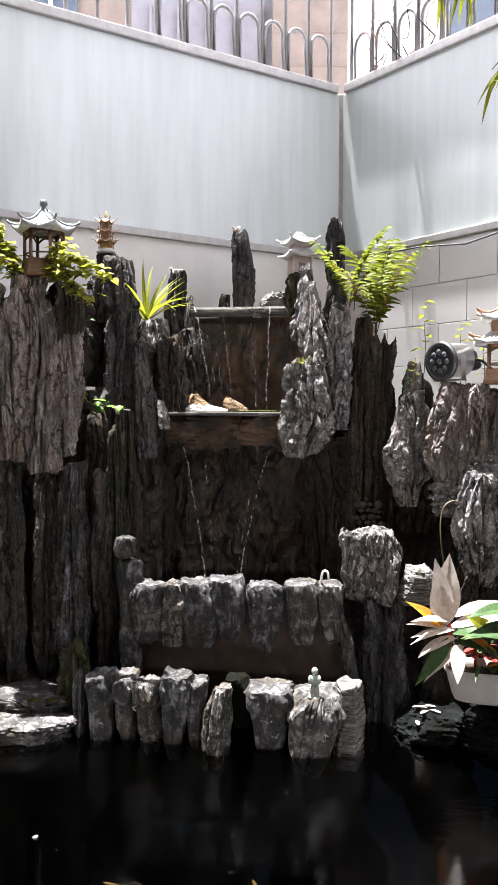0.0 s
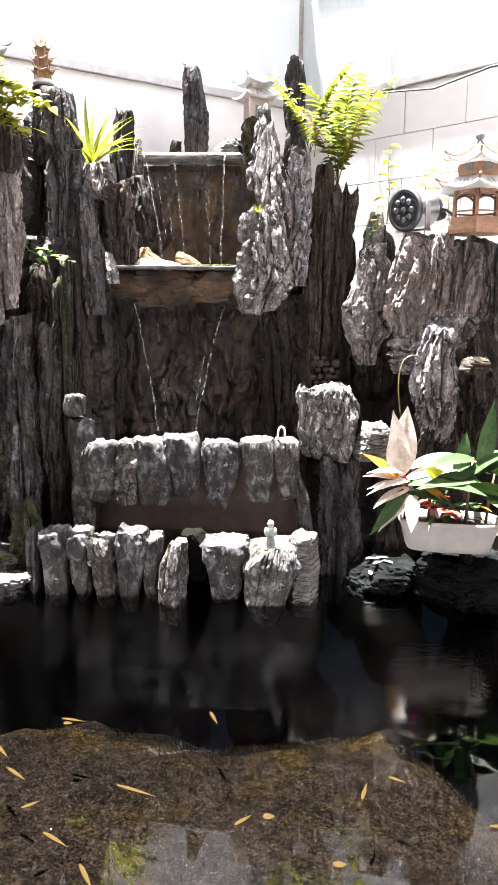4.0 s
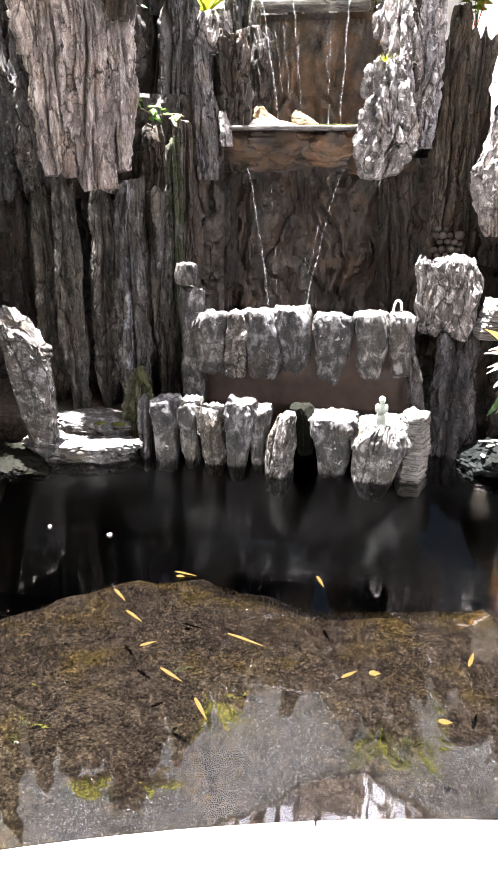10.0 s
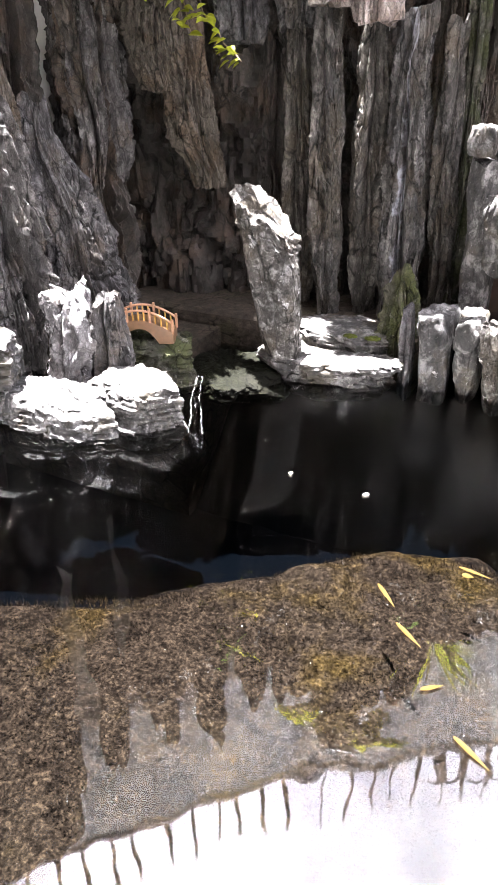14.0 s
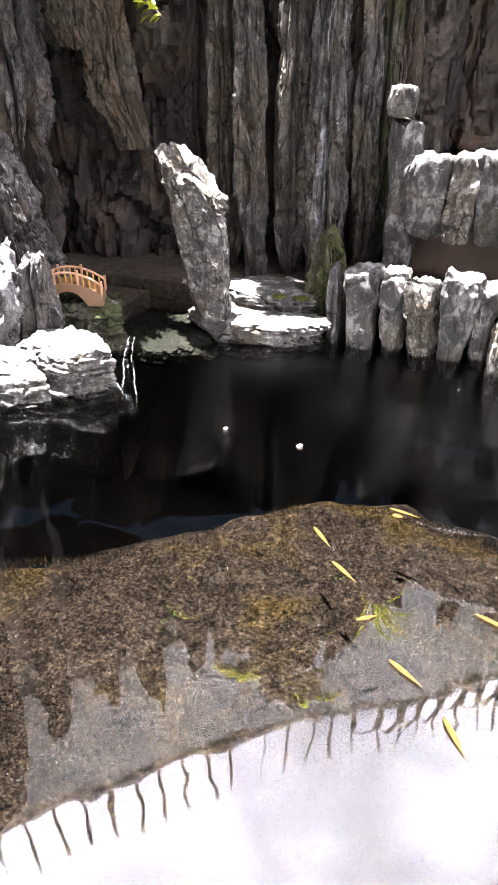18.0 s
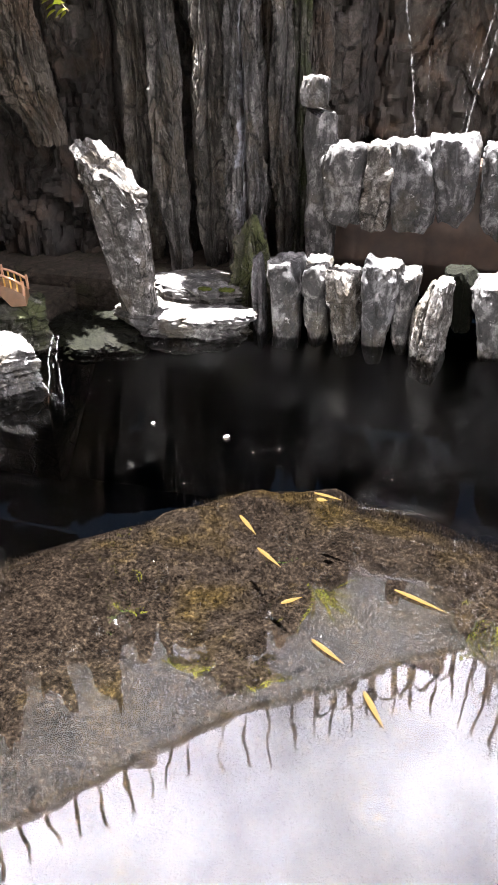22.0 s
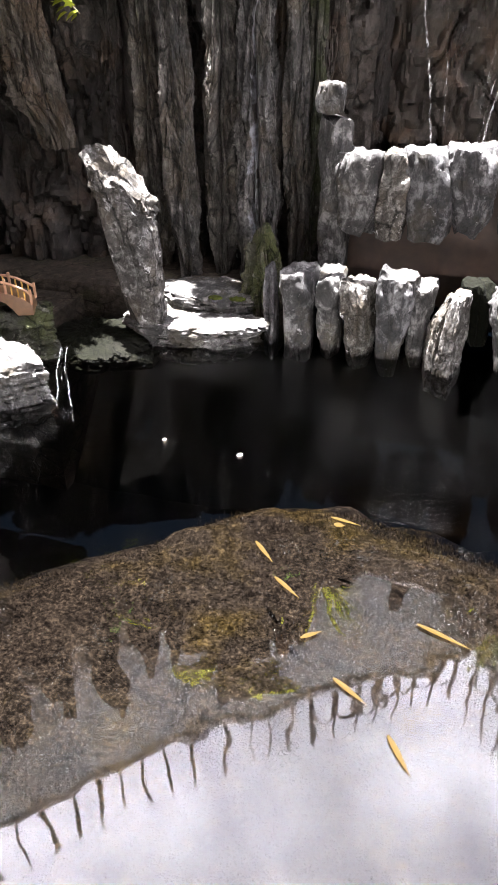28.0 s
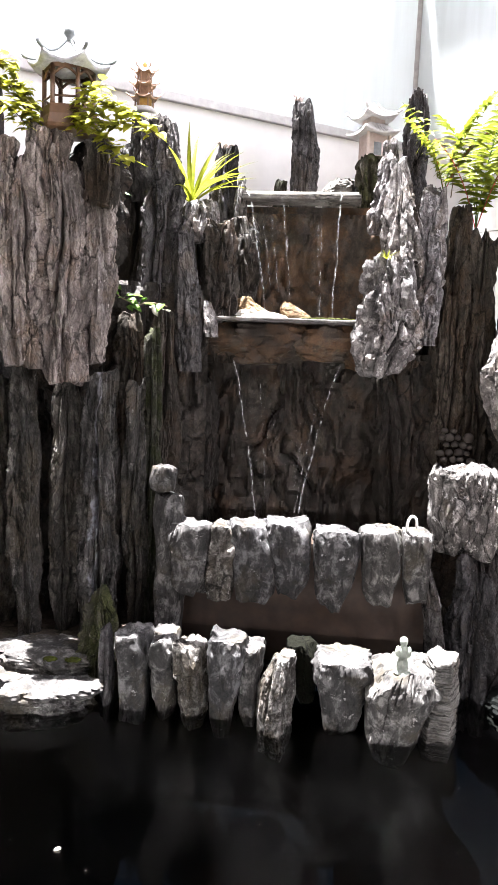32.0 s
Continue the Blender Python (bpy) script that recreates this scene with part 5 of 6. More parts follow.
def corner_ridges(parent, n, r, rise, lift, z, mat, turn=0.0, fat=0.0045):
    for c in range(n):
        a = 2 * math.pi * c / n + turn
        pts = []
        for i in range(9):
            t = i / 8
            rad = r * (0.12 + 0.88 * (1 - t)) * (1 + 0.06 * (1 - t))
            pts.append((math.cos(a) * rad, math.sin(a) * rad, z + rise * t ** 1.7 + lift * (1 - t) ** 2 + 0.003))
        tip = Vector(pts[0])
        pts = [tuple(tip + Vector((math.cos(a) * 0.012, math.sin(a) * 0.012, 0.010))), tuple(tip + Vector((math.cos(a) * 0.008, math.sin(a) * 0.008, 0.003)))] + pts
        part("ridge", tube(pts, fat, 6, 0.8), mat, parent, "", True)


def tile_rows(parent, n, r, rise, z, mat, turn, count=7, rtop=0.12):
    for c in range(n):
        a0, a1 = 2 * math.pi * c / n + turn, 2 * math.pi * (c + 1) / n + turn
        bm = bmesh.new()
        for k in range(1, count):
            f = k / count
            lo = Vector((math.cos(a0), math.sin(a0), 0)).lerp(Vector((math.cos(a1), math.sin(a1), 0)), f)
            reach = 1 - abs(f - 0.5) * 1.7
            pts = []
            for i in range(5):
                t = reach * i / 4
                rad = r * (rtop + (1 - rtop) * (1 - t))
                q = lo * rad
                pts.append(Vector((q.x, q.y, z + rise * t ** 1.7 + 0.002)))
            b2 = tube(pts, 0.0028, 5)
            me = bpy.data.meshes.new("tmp")
            b2.to_mesh(me)
            b2.free()
            bm.from_mesh(me)
            bpy.data.meshes.remove(me)
        part("tile_rows", bm, mat, parent, "", True)


def pavilion(at, r, label, posts=6, tiers=1, wood=OCHRE, roof=DARKTILE, turn=0.0, h=1.0):
    pv = thing("pavilion_model", at, label, "model pavilion", turn=turn)
    off = math.pi / posts
    z = 0.0
    part("plinth", lathe([(r * 0.78, 0), (r * 0.80, 0.01), (r * 0.72, 0.03 * h), (r * 0.72, 0.05 * h)], posts), wood, pv)
    z = 0.05 * h
    ph = 0.085 * h
    for k in range(posts):
        a = 2 * math.pi * k / posts
        part("post", lathe([(0.007, z), (0.0062, z + 0.01), (0.006, z + ph)], 10, (math.cos(a) * r * 0.62, math.sin(a) * r * 0.62, 0)), wood, pv, "", True)
        b = 2 * math.pi * (k + 1) / posts
        p, q = Vector((math.cos(a), math.sin(a), 0)) * r * 0.62, Vector((math.cos(b), math.sin(b), 0)) * r * 0.62
        arch = [p.lerp(q, f) + Vector((0, 0, z + ph * (0.72 + 0.22 * math.sin(math.pi * f)))) for f in np.linspace(0, 1, 9)]
        part("arch", tube(arch, 0.004, 6), wood, pv, "", True)
        rail = [p.lerp(q, f) + Vector((0, 0, z + ph * 0.22)) for f in (0, 1)]
        part("handrail", tube(rail, 0.003, 6), wood, pv, "", True)
        mid = (p + q) / 2
        part("frieze", box((q - p).length, 0.006, 0.014, m=Matrix.Translation((mid.x, mid.y, z + ph)) @ Matrix.Rotation(math.atan2(q.y - p.y, q.x - p.x), 4, "Z")), wood, pv)
    z += ph + 0.006
    for t in range(tiers):
        rr = r * (1.0 if t == tiers - 1 or tiers == 1 else 1.05)
        if tiers == 2 and t == 0:
            ROOF = part("roof", curved_roof(posts, r * 1.08, 0.035, 0.016, rtop=0.55), roof, pv, "", True)
            ROOF.location = (0, 0, z)
            tile_rows(pv, posts, r * 1.08, 0.035, z, roof, 0, 7, 0.55)
            corner_ridges(pv, posts, r * 1.08, 0.030, 0.016, z, wood, 0, 0.005)
            z += 0.03
            part("upper_room", lathe([(r * 0.56, z), (r * 0.56, z + 0.055)], posts), wood, pv)
            for k in range(posts):
                a = 2 * math.pi * (k + 0.5) / posts
                part("opening", box(0.004, 0.026, 0.024, m=Matrix.Translation((math.cos(a) * r * 0.49, math.sin(a) * r * 0.49, z + 0.034)) @ Matrix.Rotation(a, 4, "Z")), DARKTILE, pv, "dark opening")
            z += 0.05
        else:
            ri = r * (1.0 if tiers == 1 else 0.86)
            ROOF = part("roof", curved_roof(posts, ri, 0.058 * h, 0.020), roof, pv, "", True)
            ROOF.location = (0, 0, z)
            tile_rows(pv, posts, ri, 0.058 * h, z, roof, 0)
            corner_ridges(pv, posts, ri, 0.058 * h, 0.020, z, DARKTILE if tiers == 1 else wood)
            z += 0.058 * h
    part("finial", lathe([(0.010, z - 0.004), (0.012, z + 0.006), (0.007, z + 0.012), (0.014, z + 0.020), (0.013, z + 0.034), (0.009, z + 0.036)], 12), DARKTILE, pv, "dark glazed finial", True)
    return pv


pavilion((-0.955, 2.49, 1.505), 0.105, "six-sided ceramic pavilion model with grey swept roof and ochre posts", 6, 1, OCHRE, GREYTILE, 12, 1.18)
pavilion((0.640, 2.64, 1.145), 0.122, "two-storey terracotta pavilion model with pale tiled roofs", 6, 2, TERRA, PALETILE, 20)


def tower(at):
    tw = thing("pagoda_model", at, "small three-tiered brown and gilt pagoda model", "model pagoda", turn=10)
    part("plinth", lathe([(0.036, 0), (0.038, 0.008), (0.030, 0.012), (0.030, 0.018)], 20), PALETILE, tw, "pale round plinth", True)
    z = 0.018
    for k, r in enumerate((0.042, 0.037, 0.031)):
        part("storey", lathe([(r * 0.55, z), (r * 0.55, z + 0.028)], 6), GOLD if k == 0 else BROWNTILE, tw)
        for j in range(6):
            a = math.pi * j / 3
            part("post", lathe([(0.0024, z), (0.0024, z + 0.028)], 6, (math.cos(a) * r * 0.66, math.sin(a) * r * 0.66, 0)), BROWNTILE, tw)
        z += 0.026
        ROOF = part("roof", curved_roof(6, r, 0.013, 0.009, 0.004, 0.5), BROWNTILE, tw, "", True)
        ROOF.location = (0, 0, z)
        corner_ridges(tw, 6, r, 0.011, 0.006, z, BROWNTILE, 0, 0.0018)
        z += 0.012
    part("finial", lathe([(0.010, z), (0.005, z + 0.008), (0.007, z + 0.014), (0.003, z + 0.020), (0.002, z + 0.034)], 10), GOLD, tw, "gilt finial", True)


rock(-0.848, 2.84, 1.40, 1.670, 0.10, 0.10, 171, style="fluted", jag=0.02, label="flat-topped grey stone bearing a small pagoda")
tower((-0.848, 2.84, resting(-0.848, 2.84, 2.2) - 0.004))


def shrine(at):
    sh = thing("shrine_model", at, "small two-roofed stone shrine model, weathered pale grey", "model shrine", turn=28)
    part("body", box(0.075, 0.075, 0.085, (0, 0, 0.042), 0.003), PINKSTONE, sh)
    for sx in (-1, 1):
        part("post", lathe([(0.006, 0), (0.006, 0.085)], 8, (sx * 0.044, -0.044, 0)), PINKSTONE, sh)
    part("doorway", box(0.03, 0.006, 0.045, (0, -0.037, 0.03)), DARKTILE, sh, "dark doorway")
    ROOF = part("roof", curved_roof(4, 0.098, 0.035, 0.014, 0.008, 0.5, turn=math.pi / 4), PALETILE, sh, "", True)
    ROOF.location = (0, 0, 0.085)
    tile_rows(sh, 4, 0.098, 0.035, 0.085, PALETILE, math.pi / 4, 9, 0.5)
    part("upper_room", box(0.062, 0.062, 0.03, (0, 0, 0.128), 0.002), PINKSTONE, sh)
    ROOF = part("roof", curved_roof(4, 0.088, 0.048, 0.016, 0.008, 0.10, turn=math.pi / 4), PALETILE, sh, "", True)
    ROOF.location = (0, 0, 0.142)
    corner_ridges(sh, 4, 0.088, 0.048, 0.016, 0.142, PALETILE, math.pi / 4, 0.004)


shrine((-0.125, 3.36, 1.665))
rock(-0.125, 3.36, 1.38, 1.672, 0.13, 0.13, 172, ROCK_MOSS, "crag", jag=0.02, top=1.0, label="dark rock bearing the stone shrine")


def lump(name, balls, at, mat, label, category, turn=0):
    """One closed plain body out of blended ellipsoids (centre, radii)."""
    bm = bmesh.new()
    for c, r in balls:
        bmesh.ops.create_icosphere(bm, subdivisions=2, radius=1.0, matrix=Matrix.Translation(c) @ Matrix.Diagonal((*r, 1)))
    ob = part(name, bm, mat, None, "", True)
    ob.matrix_world = pose(*at, 0, 0, turn)
    rm = ob.modifiers.new("join", "REMESH")
    rm.mode, rm.voxel_size, rm.use_smooth_shade = "VOXEL", 0.0022, True
    return tagged(ob, label, category)


BIRD = [((0, 0, 0.016), (0.020, 0.009, 0.010)), ((0.018, 0, 0.026), (0.007, 0.006, 0.010)), ((0.021, 0, 0.036), (0.007, 0.006, 0.006)), ((0.029, 0, 0.035), (0.006, 0.0025, 0.0025)),
        ((-0.022, 0, 0.026), (0.014, 0.006, 0.005)), ((-0.004, 0.010, 0.022), (0.012, 0.003, 0.012)), ((-0.004, -0.010, 0.022), (0.012, 0.003, 0.012)), ((0, 0, 0.004), (0.006, 0.005, 0.006))]
lump("bird_figurine", BIRD, (-0.745, 2.70, resting(-0.745, 2.70, 1.3) - 0.002), CREAM, "small cream ceramic bird figurine on the ivy shelf", "figurine", 200)
lump("bird_figurine", BIRD, (-0.405, 3.35, resting(-0.405, 3.35, 2.3) - 0.003), PINKSTONE, "small grey bird figurine on a stone spire", "figurine", 60)
lump("bird_figurine", BIRD, (-0.640, 3.15, resting(-0.640, 3.15, 2.3) - 0.003), PINKSTONE, "small grey bird figurine on a stone spire", "figurine", 170)
JADE = plain("pale_jade_glaze", (0.19, 0.21, 0.18), 0.4, 0, 0.6, 34)
lump("standing_figurine", [((0, 0, 0.0049), (0.0230, 0.0180, 0.0057)), ((-0.0066, 0, 0.0230), (0.0074, 0.0082, 0.0197)), ((0.0074, 0, 0.0230), (0.0074, 0.0082, 0.0197)), ((0, 0, 0.0541), (0.0148, 0.0115, 0.0213)),
                           ((-0.0139, -0.0049, 0.0590), (0.0057, 0.0082, 0.0148)), ((0.0139, -0.0049, 0.0590), (0.0057, 0.0082, 0.0148)), ((0, -0.0008, 0.0836), (0.0107, 0.0107, 0.0123))],
     (0.0, 2.235, resting(0.0, 2.235, 0.6) - 0.003), JADE, "small pale green ceramic figurine standing on a stone", "figurine", 0)
TAN = rock_mat("tan_stone", (0.05, 0.032, 0.018), (0.17, 0.115, 0.065), (0.34, 0.27, 0.18), (0.10, 0.055, 0.022), grain=(60, 60, 110))
rock(-0.480, 2.95, 1.045, 1.118, 0.120, 0.06, 173, TAN, "slab", top=0.5, lean=-0.03, slope=-0.3, label="tan ridged shell-like stone in the small pool", turn=-10)
rock(-0.345, 2.97, 1.045, 1.105, 0.100, 0.06, 174, TAN, "slab", top=0.5, lean=-0.02, slope=-0.3, label="tan ridged shell-like stone in the small pool")
rock(-0.465, 2.92, 1.035, 1.074, 0.150, 0.06, 175, CREAM, "slab", jag=0.02, label="flat cream stone in the small pool", fine=0.4)
rock(0.640, 2.50, 0.70, 0.755, 0.11, 0.10, 176, ROCK_BROWN, "slab", top=0.7, label="tan shell-like stone lodged in the cliff", turn=12)


def bridge(at, turn):
    br = thing("bridge_model", at, "small ochre ceramic arched bridge model with railings", "model bridge", turn=turn)
    L, W, H = 0.175, 0.055, 0.062
    deck = lambda f: H * math.sin(math.pi * (0.14 + 0.72 * f)) ** 0.9
    bm = bmesh.new()
    prev = None
    for i in range(15):
        f = i / 14
        x = L * (f - 0.5)
        low = max(0.0, 0.040 * math.sqrt(max(0, 1 - ((f - 0.5) / 0.24) ** 2))) if abs(f - 0.5) < 0.24 else 0.0
        ring = [bm.verts.new((x, -W / 2, low)), bm.verts.new((x, W / 2, low)), bm.verts.new((x, W / 2, deck(f))), bm.verts.new((x, -W / 2, deck(f)))]
        if prev:
            for k in range(4):
                bm.faces.new((prev[k], prev[(k + 1) % 4], ring[(k + 1) % 4], ring[k]))
        else:
            bm.faces.new(ring)
        prev = ring
    bm.faces.new(prev[::-1])
    bmesh.ops.recalc_face_normals(bm, faces=bm.faces[:])
    part("arch", bm, OCHRE, br)
    for sy in (-1, 1):
        part("handrail", tube([(L * (f - 0.5), sy * W * 0.46, deck(f) + 0.026) for f in np.linspace(0, 1, 15)], 0.0032, 6), TERRA, br, "", True)
        for i in range(13):
            f = i / 12
            part("baluster", lathe([(0.0022, 0), (0.0022, 0.026)], 6, (L * (f - 0.5), sy * W * 0.46, deck(f))), GOLD, br)
        for f in (0.0, 0.33, 0.67, 1.0):
            part("newel", box(0.006, 0.006, 0.038, (L * (f - 0.5), sy * W * 0.46, deck(f) + 0.017), 0.001), TERRA, br)
    return br


bridge((-1.385, 2.00, 0.120), 22)
rock(-1.40, 2.04, -0.05, 0.128, 0.25, 0.20, 177, ROCK_MOSS, "slab", jag=0.02, top=0.95, label="low mossy rock under the model bridge")

# ---- floodlight ----
fld = thing("floodlight", (0.425, 2.665, 1.19), "round steel LED floodlight tilted on the rock top", "floodlight", turn=-50)
aim = Matrix.Rotation(radians(90 + 6), 4, "X") @ Matrix.Scale(1.16, 4)
GLASSY = plain("dark_glass", (0.03, 0.03, 0.035), 0.08, 0, 0.1, 20, 0.0)
LENS = plain("lens_glass", (0.09, 0.095, 0.10), 0.1, 0.3, 0.1, 20, 0.0)
DARKMETAL = plain("dark_metal", (0.10, 0.10, 0.105), 0.4, 0.8, 0.2, 40)


def turned(bm, m):
    bmesh.ops.transform(bm, matrix=m, verts=bm.verts)
    return bm


lift = Matrix.Translation((0, 0, 0.035)) @ aim
part("housing", turned(lathe([(0.046, -0.085), (0.050, -0.08), (0.053, 0.0), (0.058, 0.004), (0.058, 0.014), (0.050, 0.016)], 40), lift), STEEL, fld, "brushed steel housing", True)
part("bezel", turned(lathe([(0.0595, 0.004), (0.0595, 0.017), (0.050, 0.0185), (0.048, 0.0145)], 40), lift), DARKMETAL, fld, "dark bezel", True)
part("glass", turned(lathe([(0.0485, 0.0165), (0.0485, 0.0175)], 32), lift), GLASSY, fld, "dark front glass")
for k in range(9):
    r, a = (0, 0) if k == 0 else (0.028, 2 * math.pi * k / 8)
    part("lens", turned(lathe([(0.0085, 0.0175), (0.0092, 0.0195), (0.006, 0.0215), (0.002, 0.0225)], 14, (r * math.cos(a), r * math.sin(a), 0)), lift), LENS, fld, "", True)
for sx in (-1, 1):
    part("bracket", box(0.006, 0.02, 0.09, (sx * 0.062, 0.03, 0.012), 0.001), STEEL, fld)
part("foot", box(0.13, 0.03, 0.006, (0, 0.03, -0.03), 0.001), STEEL, fld)
part("cable", tube([(0.02, 0.11, 0.05), (0.05, 0.14, 0.04), (0.10, 0.15, 0.0), (0.16, 0.14, -0.03)], 0.005, 8), DARKMETAL, fld, "black cable", True)
lump("lamp_cap", [((0, 0, 0.03), (0.035, 0.035, 0.035)), ((0.02, 0, -0.0), (0.03, 0.03, 0.02))], (0.515, 2.72, 1.215), DARKMETAL, "rounded dark metal lamp cap behind the floodlight", "lamp cap")

# ---- hose, pipe, cable ----
def flowing(points, steps=6):
    """A smooth line through the points."""
    p = [Vector(q) for q in points]
    p = [p[0] * 2 - p[1]] + p + [p[-1] * 2 - p[-2]]
    out = []
    for a, b, c, d in zip(p, p[1:], p[2:], p[3:]):
        for i in range(steps):
            t = i / steps
            out.append(0.5 * (2 * b + (c - a) * t + (2 * a - 5 * b + 4 * c - d) * t * t + (3 * b - a - 3 * c + d) * t ** 3))
    return out + [p[-2]]



PEBBLE = plain("brown_pebble", (0.035, 0.028, 0.024), 0.7, 0, 0.2, 60)
YELLOW = plain("yellow_hose", (0.07, 0.055, 0.015), 0.5, 0, 0.2, 30)
WHITEP = plain("white_plastic", (0.72, 0.71, 0.68), 0.4, 0, 0.06, 30)
BLACKC = plain("black_rubber", (0.015, 0.015, 0.015), 0.6, 0, 0.2, 30)
tagged(part("hose", tube(flowing([(0.47, 2.53, 0.745), (0.44, 2.51, 0.755), (0.41, 2.50, 0.735), (0.398, 2.49, 0.68), (0.402, 2.48, 0.60), (0.42, 2.48, 0.50)]), 0.0022, 8), YELLOW, None, "", True), "thin yellow garden hose hanging behind the planter", "hose")
tagged(part("pipe", tube(flowing([(0.012, 2.49, 0.46), (0.012, 2.47, 0.50), (0.02, 2.46, 0.52), (0.032, 2.46, 0.515), (0.036, 2.46, 0.49)]), 0.0038, 8), WHITEP, None, "", True), "small white hooked pipe on the basin rim", "pipe")
cable_pts = [CORNER + RIGHT_WAY * (0.3 + 0.25 * k) + Vector((-0.035, -0.04, LEDGE - 0.045 - 0.012 * (k % 3) + 0.01 * math.sin(k * 2.1))) for k in range(10)]
tagged(part("cable", tube(cable_pts, 0.004, 6), BLACKC, None, "", True), "black cable strung under the wall's ledge", "cable")
rnd = random.Random(31)
for k in range(22):
    row, col = divmod(k, 4)
    s = rnd.uniform(0.010, 0.017)
    at = (0.135 + 0.026 * col + 0.012 * (row % 2) + rnd.uniform(-0.005, 0.005), 2.850 + rnd.uniform(-0.006, 0.006), 0.60 + 0.024 * row + rnd.uniform(-0.004, 0.004))
    tagged(lump("pebble", [((0, 0, 0), (s, s * 0.8, s * rnd.uniform(0.7, 1.0)))], at, PEBBLE, "", ""), "round dark brown pebble set in the recess", "pebble", "pebbles in the recess")

# ---- plants ----
def leaf_mat(name, base, vein, rough=0.45, trans=0.35):
    m, n, l, b = base_mat(name, rough)
    b.inputs["Specular IOR Level"].default_value = 0.06
    info = n.new("ShaderNodeNewGeometry")
    co = n.new("ShaderNodeTexCoord").outputs["Object"]
    a = noise_node(n, l, co, 60, 3, 0.6)
    r = ramp_node(n, [(0.3, base), (0.7, vein)])
    l.new(a.outputs["Fac"], r.inputs["Fac"])
    t = ramp_node(n, [(0.0, (0.7, 0.7, 0.7)), (1.0, (1.25, 1.25, 1.1))])
    l.new(info.outputs["Random Per Island"], t.inputs["Fac"])
    c = mixed(n, l, 1.0, r.outputs[0], t.outputs[0], "MULTIPLY")
    l.new(c, b.inputs["Base Color"])
    tr = n.new("ShaderNodeBsdfTranslucent")
    l.new(c, tr.inputs["Color"])
    mx = n.new("ShaderNodeMixShader")
    mx.inputs[0].default_value = trans
    out = n["Material Output"]
    l.new(b.outputs[0], mx.inputs[1])
    l.new(tr.outputs[0], mx.inputs[2])
    l.new(mx.outputs[0], out.inputs["Surface"])
    return m


GREEN = leaf_mat("green_leaf", (0.05, 0.11, 0.02), (0.09, 0.16, 0.03))
LIME = leaf_mat("lime_leaf", (0.12, 0.14, 0.010), (0.22, 0.23, 0.025), 0.45, 0.5)
VINE = leaf_mat("vine_leaf", (0.20, 0.22, 0.016), (0.36, 0.35, 0.045), 0.45, 0.5)
FERN = leaf_mat("fern_leaf", (0.07, 0.09, 0.006), (0.15, 0.17, 0.015), 0.4, 0.45)
DARKGREEN = leaf_mat("dark_green_leaf", (0.025, 0.05, 0.02), (0.05, 0.085, 0.035), 0.35, 0.15)
PALEPINK = leaf_mat("pale_pink_leaf", (0.40, 0.33, 0.30), (0.58, 0.52, 0.49), 0.4, 0.35)
REDSTEM = leaf_mat("red_stem", (0.25, 0.03, 0.03), (0.36, 0.05, 0.04))
AMBER = leaf_mat("amber_leaf", (0.32, 0.12, 0.015), (0.42, 0.20, 0.03))
DEADLEAF = leaf_mat("yellow_fallen_leaf", (0.026, 0.0155, 0.0028), (0.042, 0.026, 0.006), 0.6)
STALK = plain("brown_stalk", (0.10, 0.07, 0.04), 0.8, 0, 0.3, 60)


def blade(bm, root, way, up, length, width, droop=0.3, fold=0.25, seg=9, wave=0.0, tip=1.0):
    """Adds one leaf: from root along way, bending down, folded along its rib."""
    way, up = Vector(way).normalized(), Vector(up)
    side = way.cross(up).normalized()
    up = side.cross(way).normalized()
    p = Vector(root)
    rows = []
    for i in range(seg + 1):
        t = i / seg
        w = width / 2 * math.sin(math.pi * min(1.0, 0.06 + 0.94 * t) ** (0.75 * tip)) if i < seg else 0.0004
        bend = Matrix.Rotation(-droop * t * 1.6, 3, side)
        d, u = bend @ way, bend @ up
        if i:
            p = p + d * (length / seg)
        wob = wave * math.sin(t * 9) * width
        rows.append((bm.verts.new(p - side * w + u * (fold * w + wob)), bm.verts.new(p), bm.verts.new(p + side * w + u * (fold * w - wob))))
    for a, b in zip(rows, rows[1:]):
        bm.faces.new((a[0], a[1], b[1], b[0]))
        bm.faces.new((a[1], a[2], b[2], b[1]))


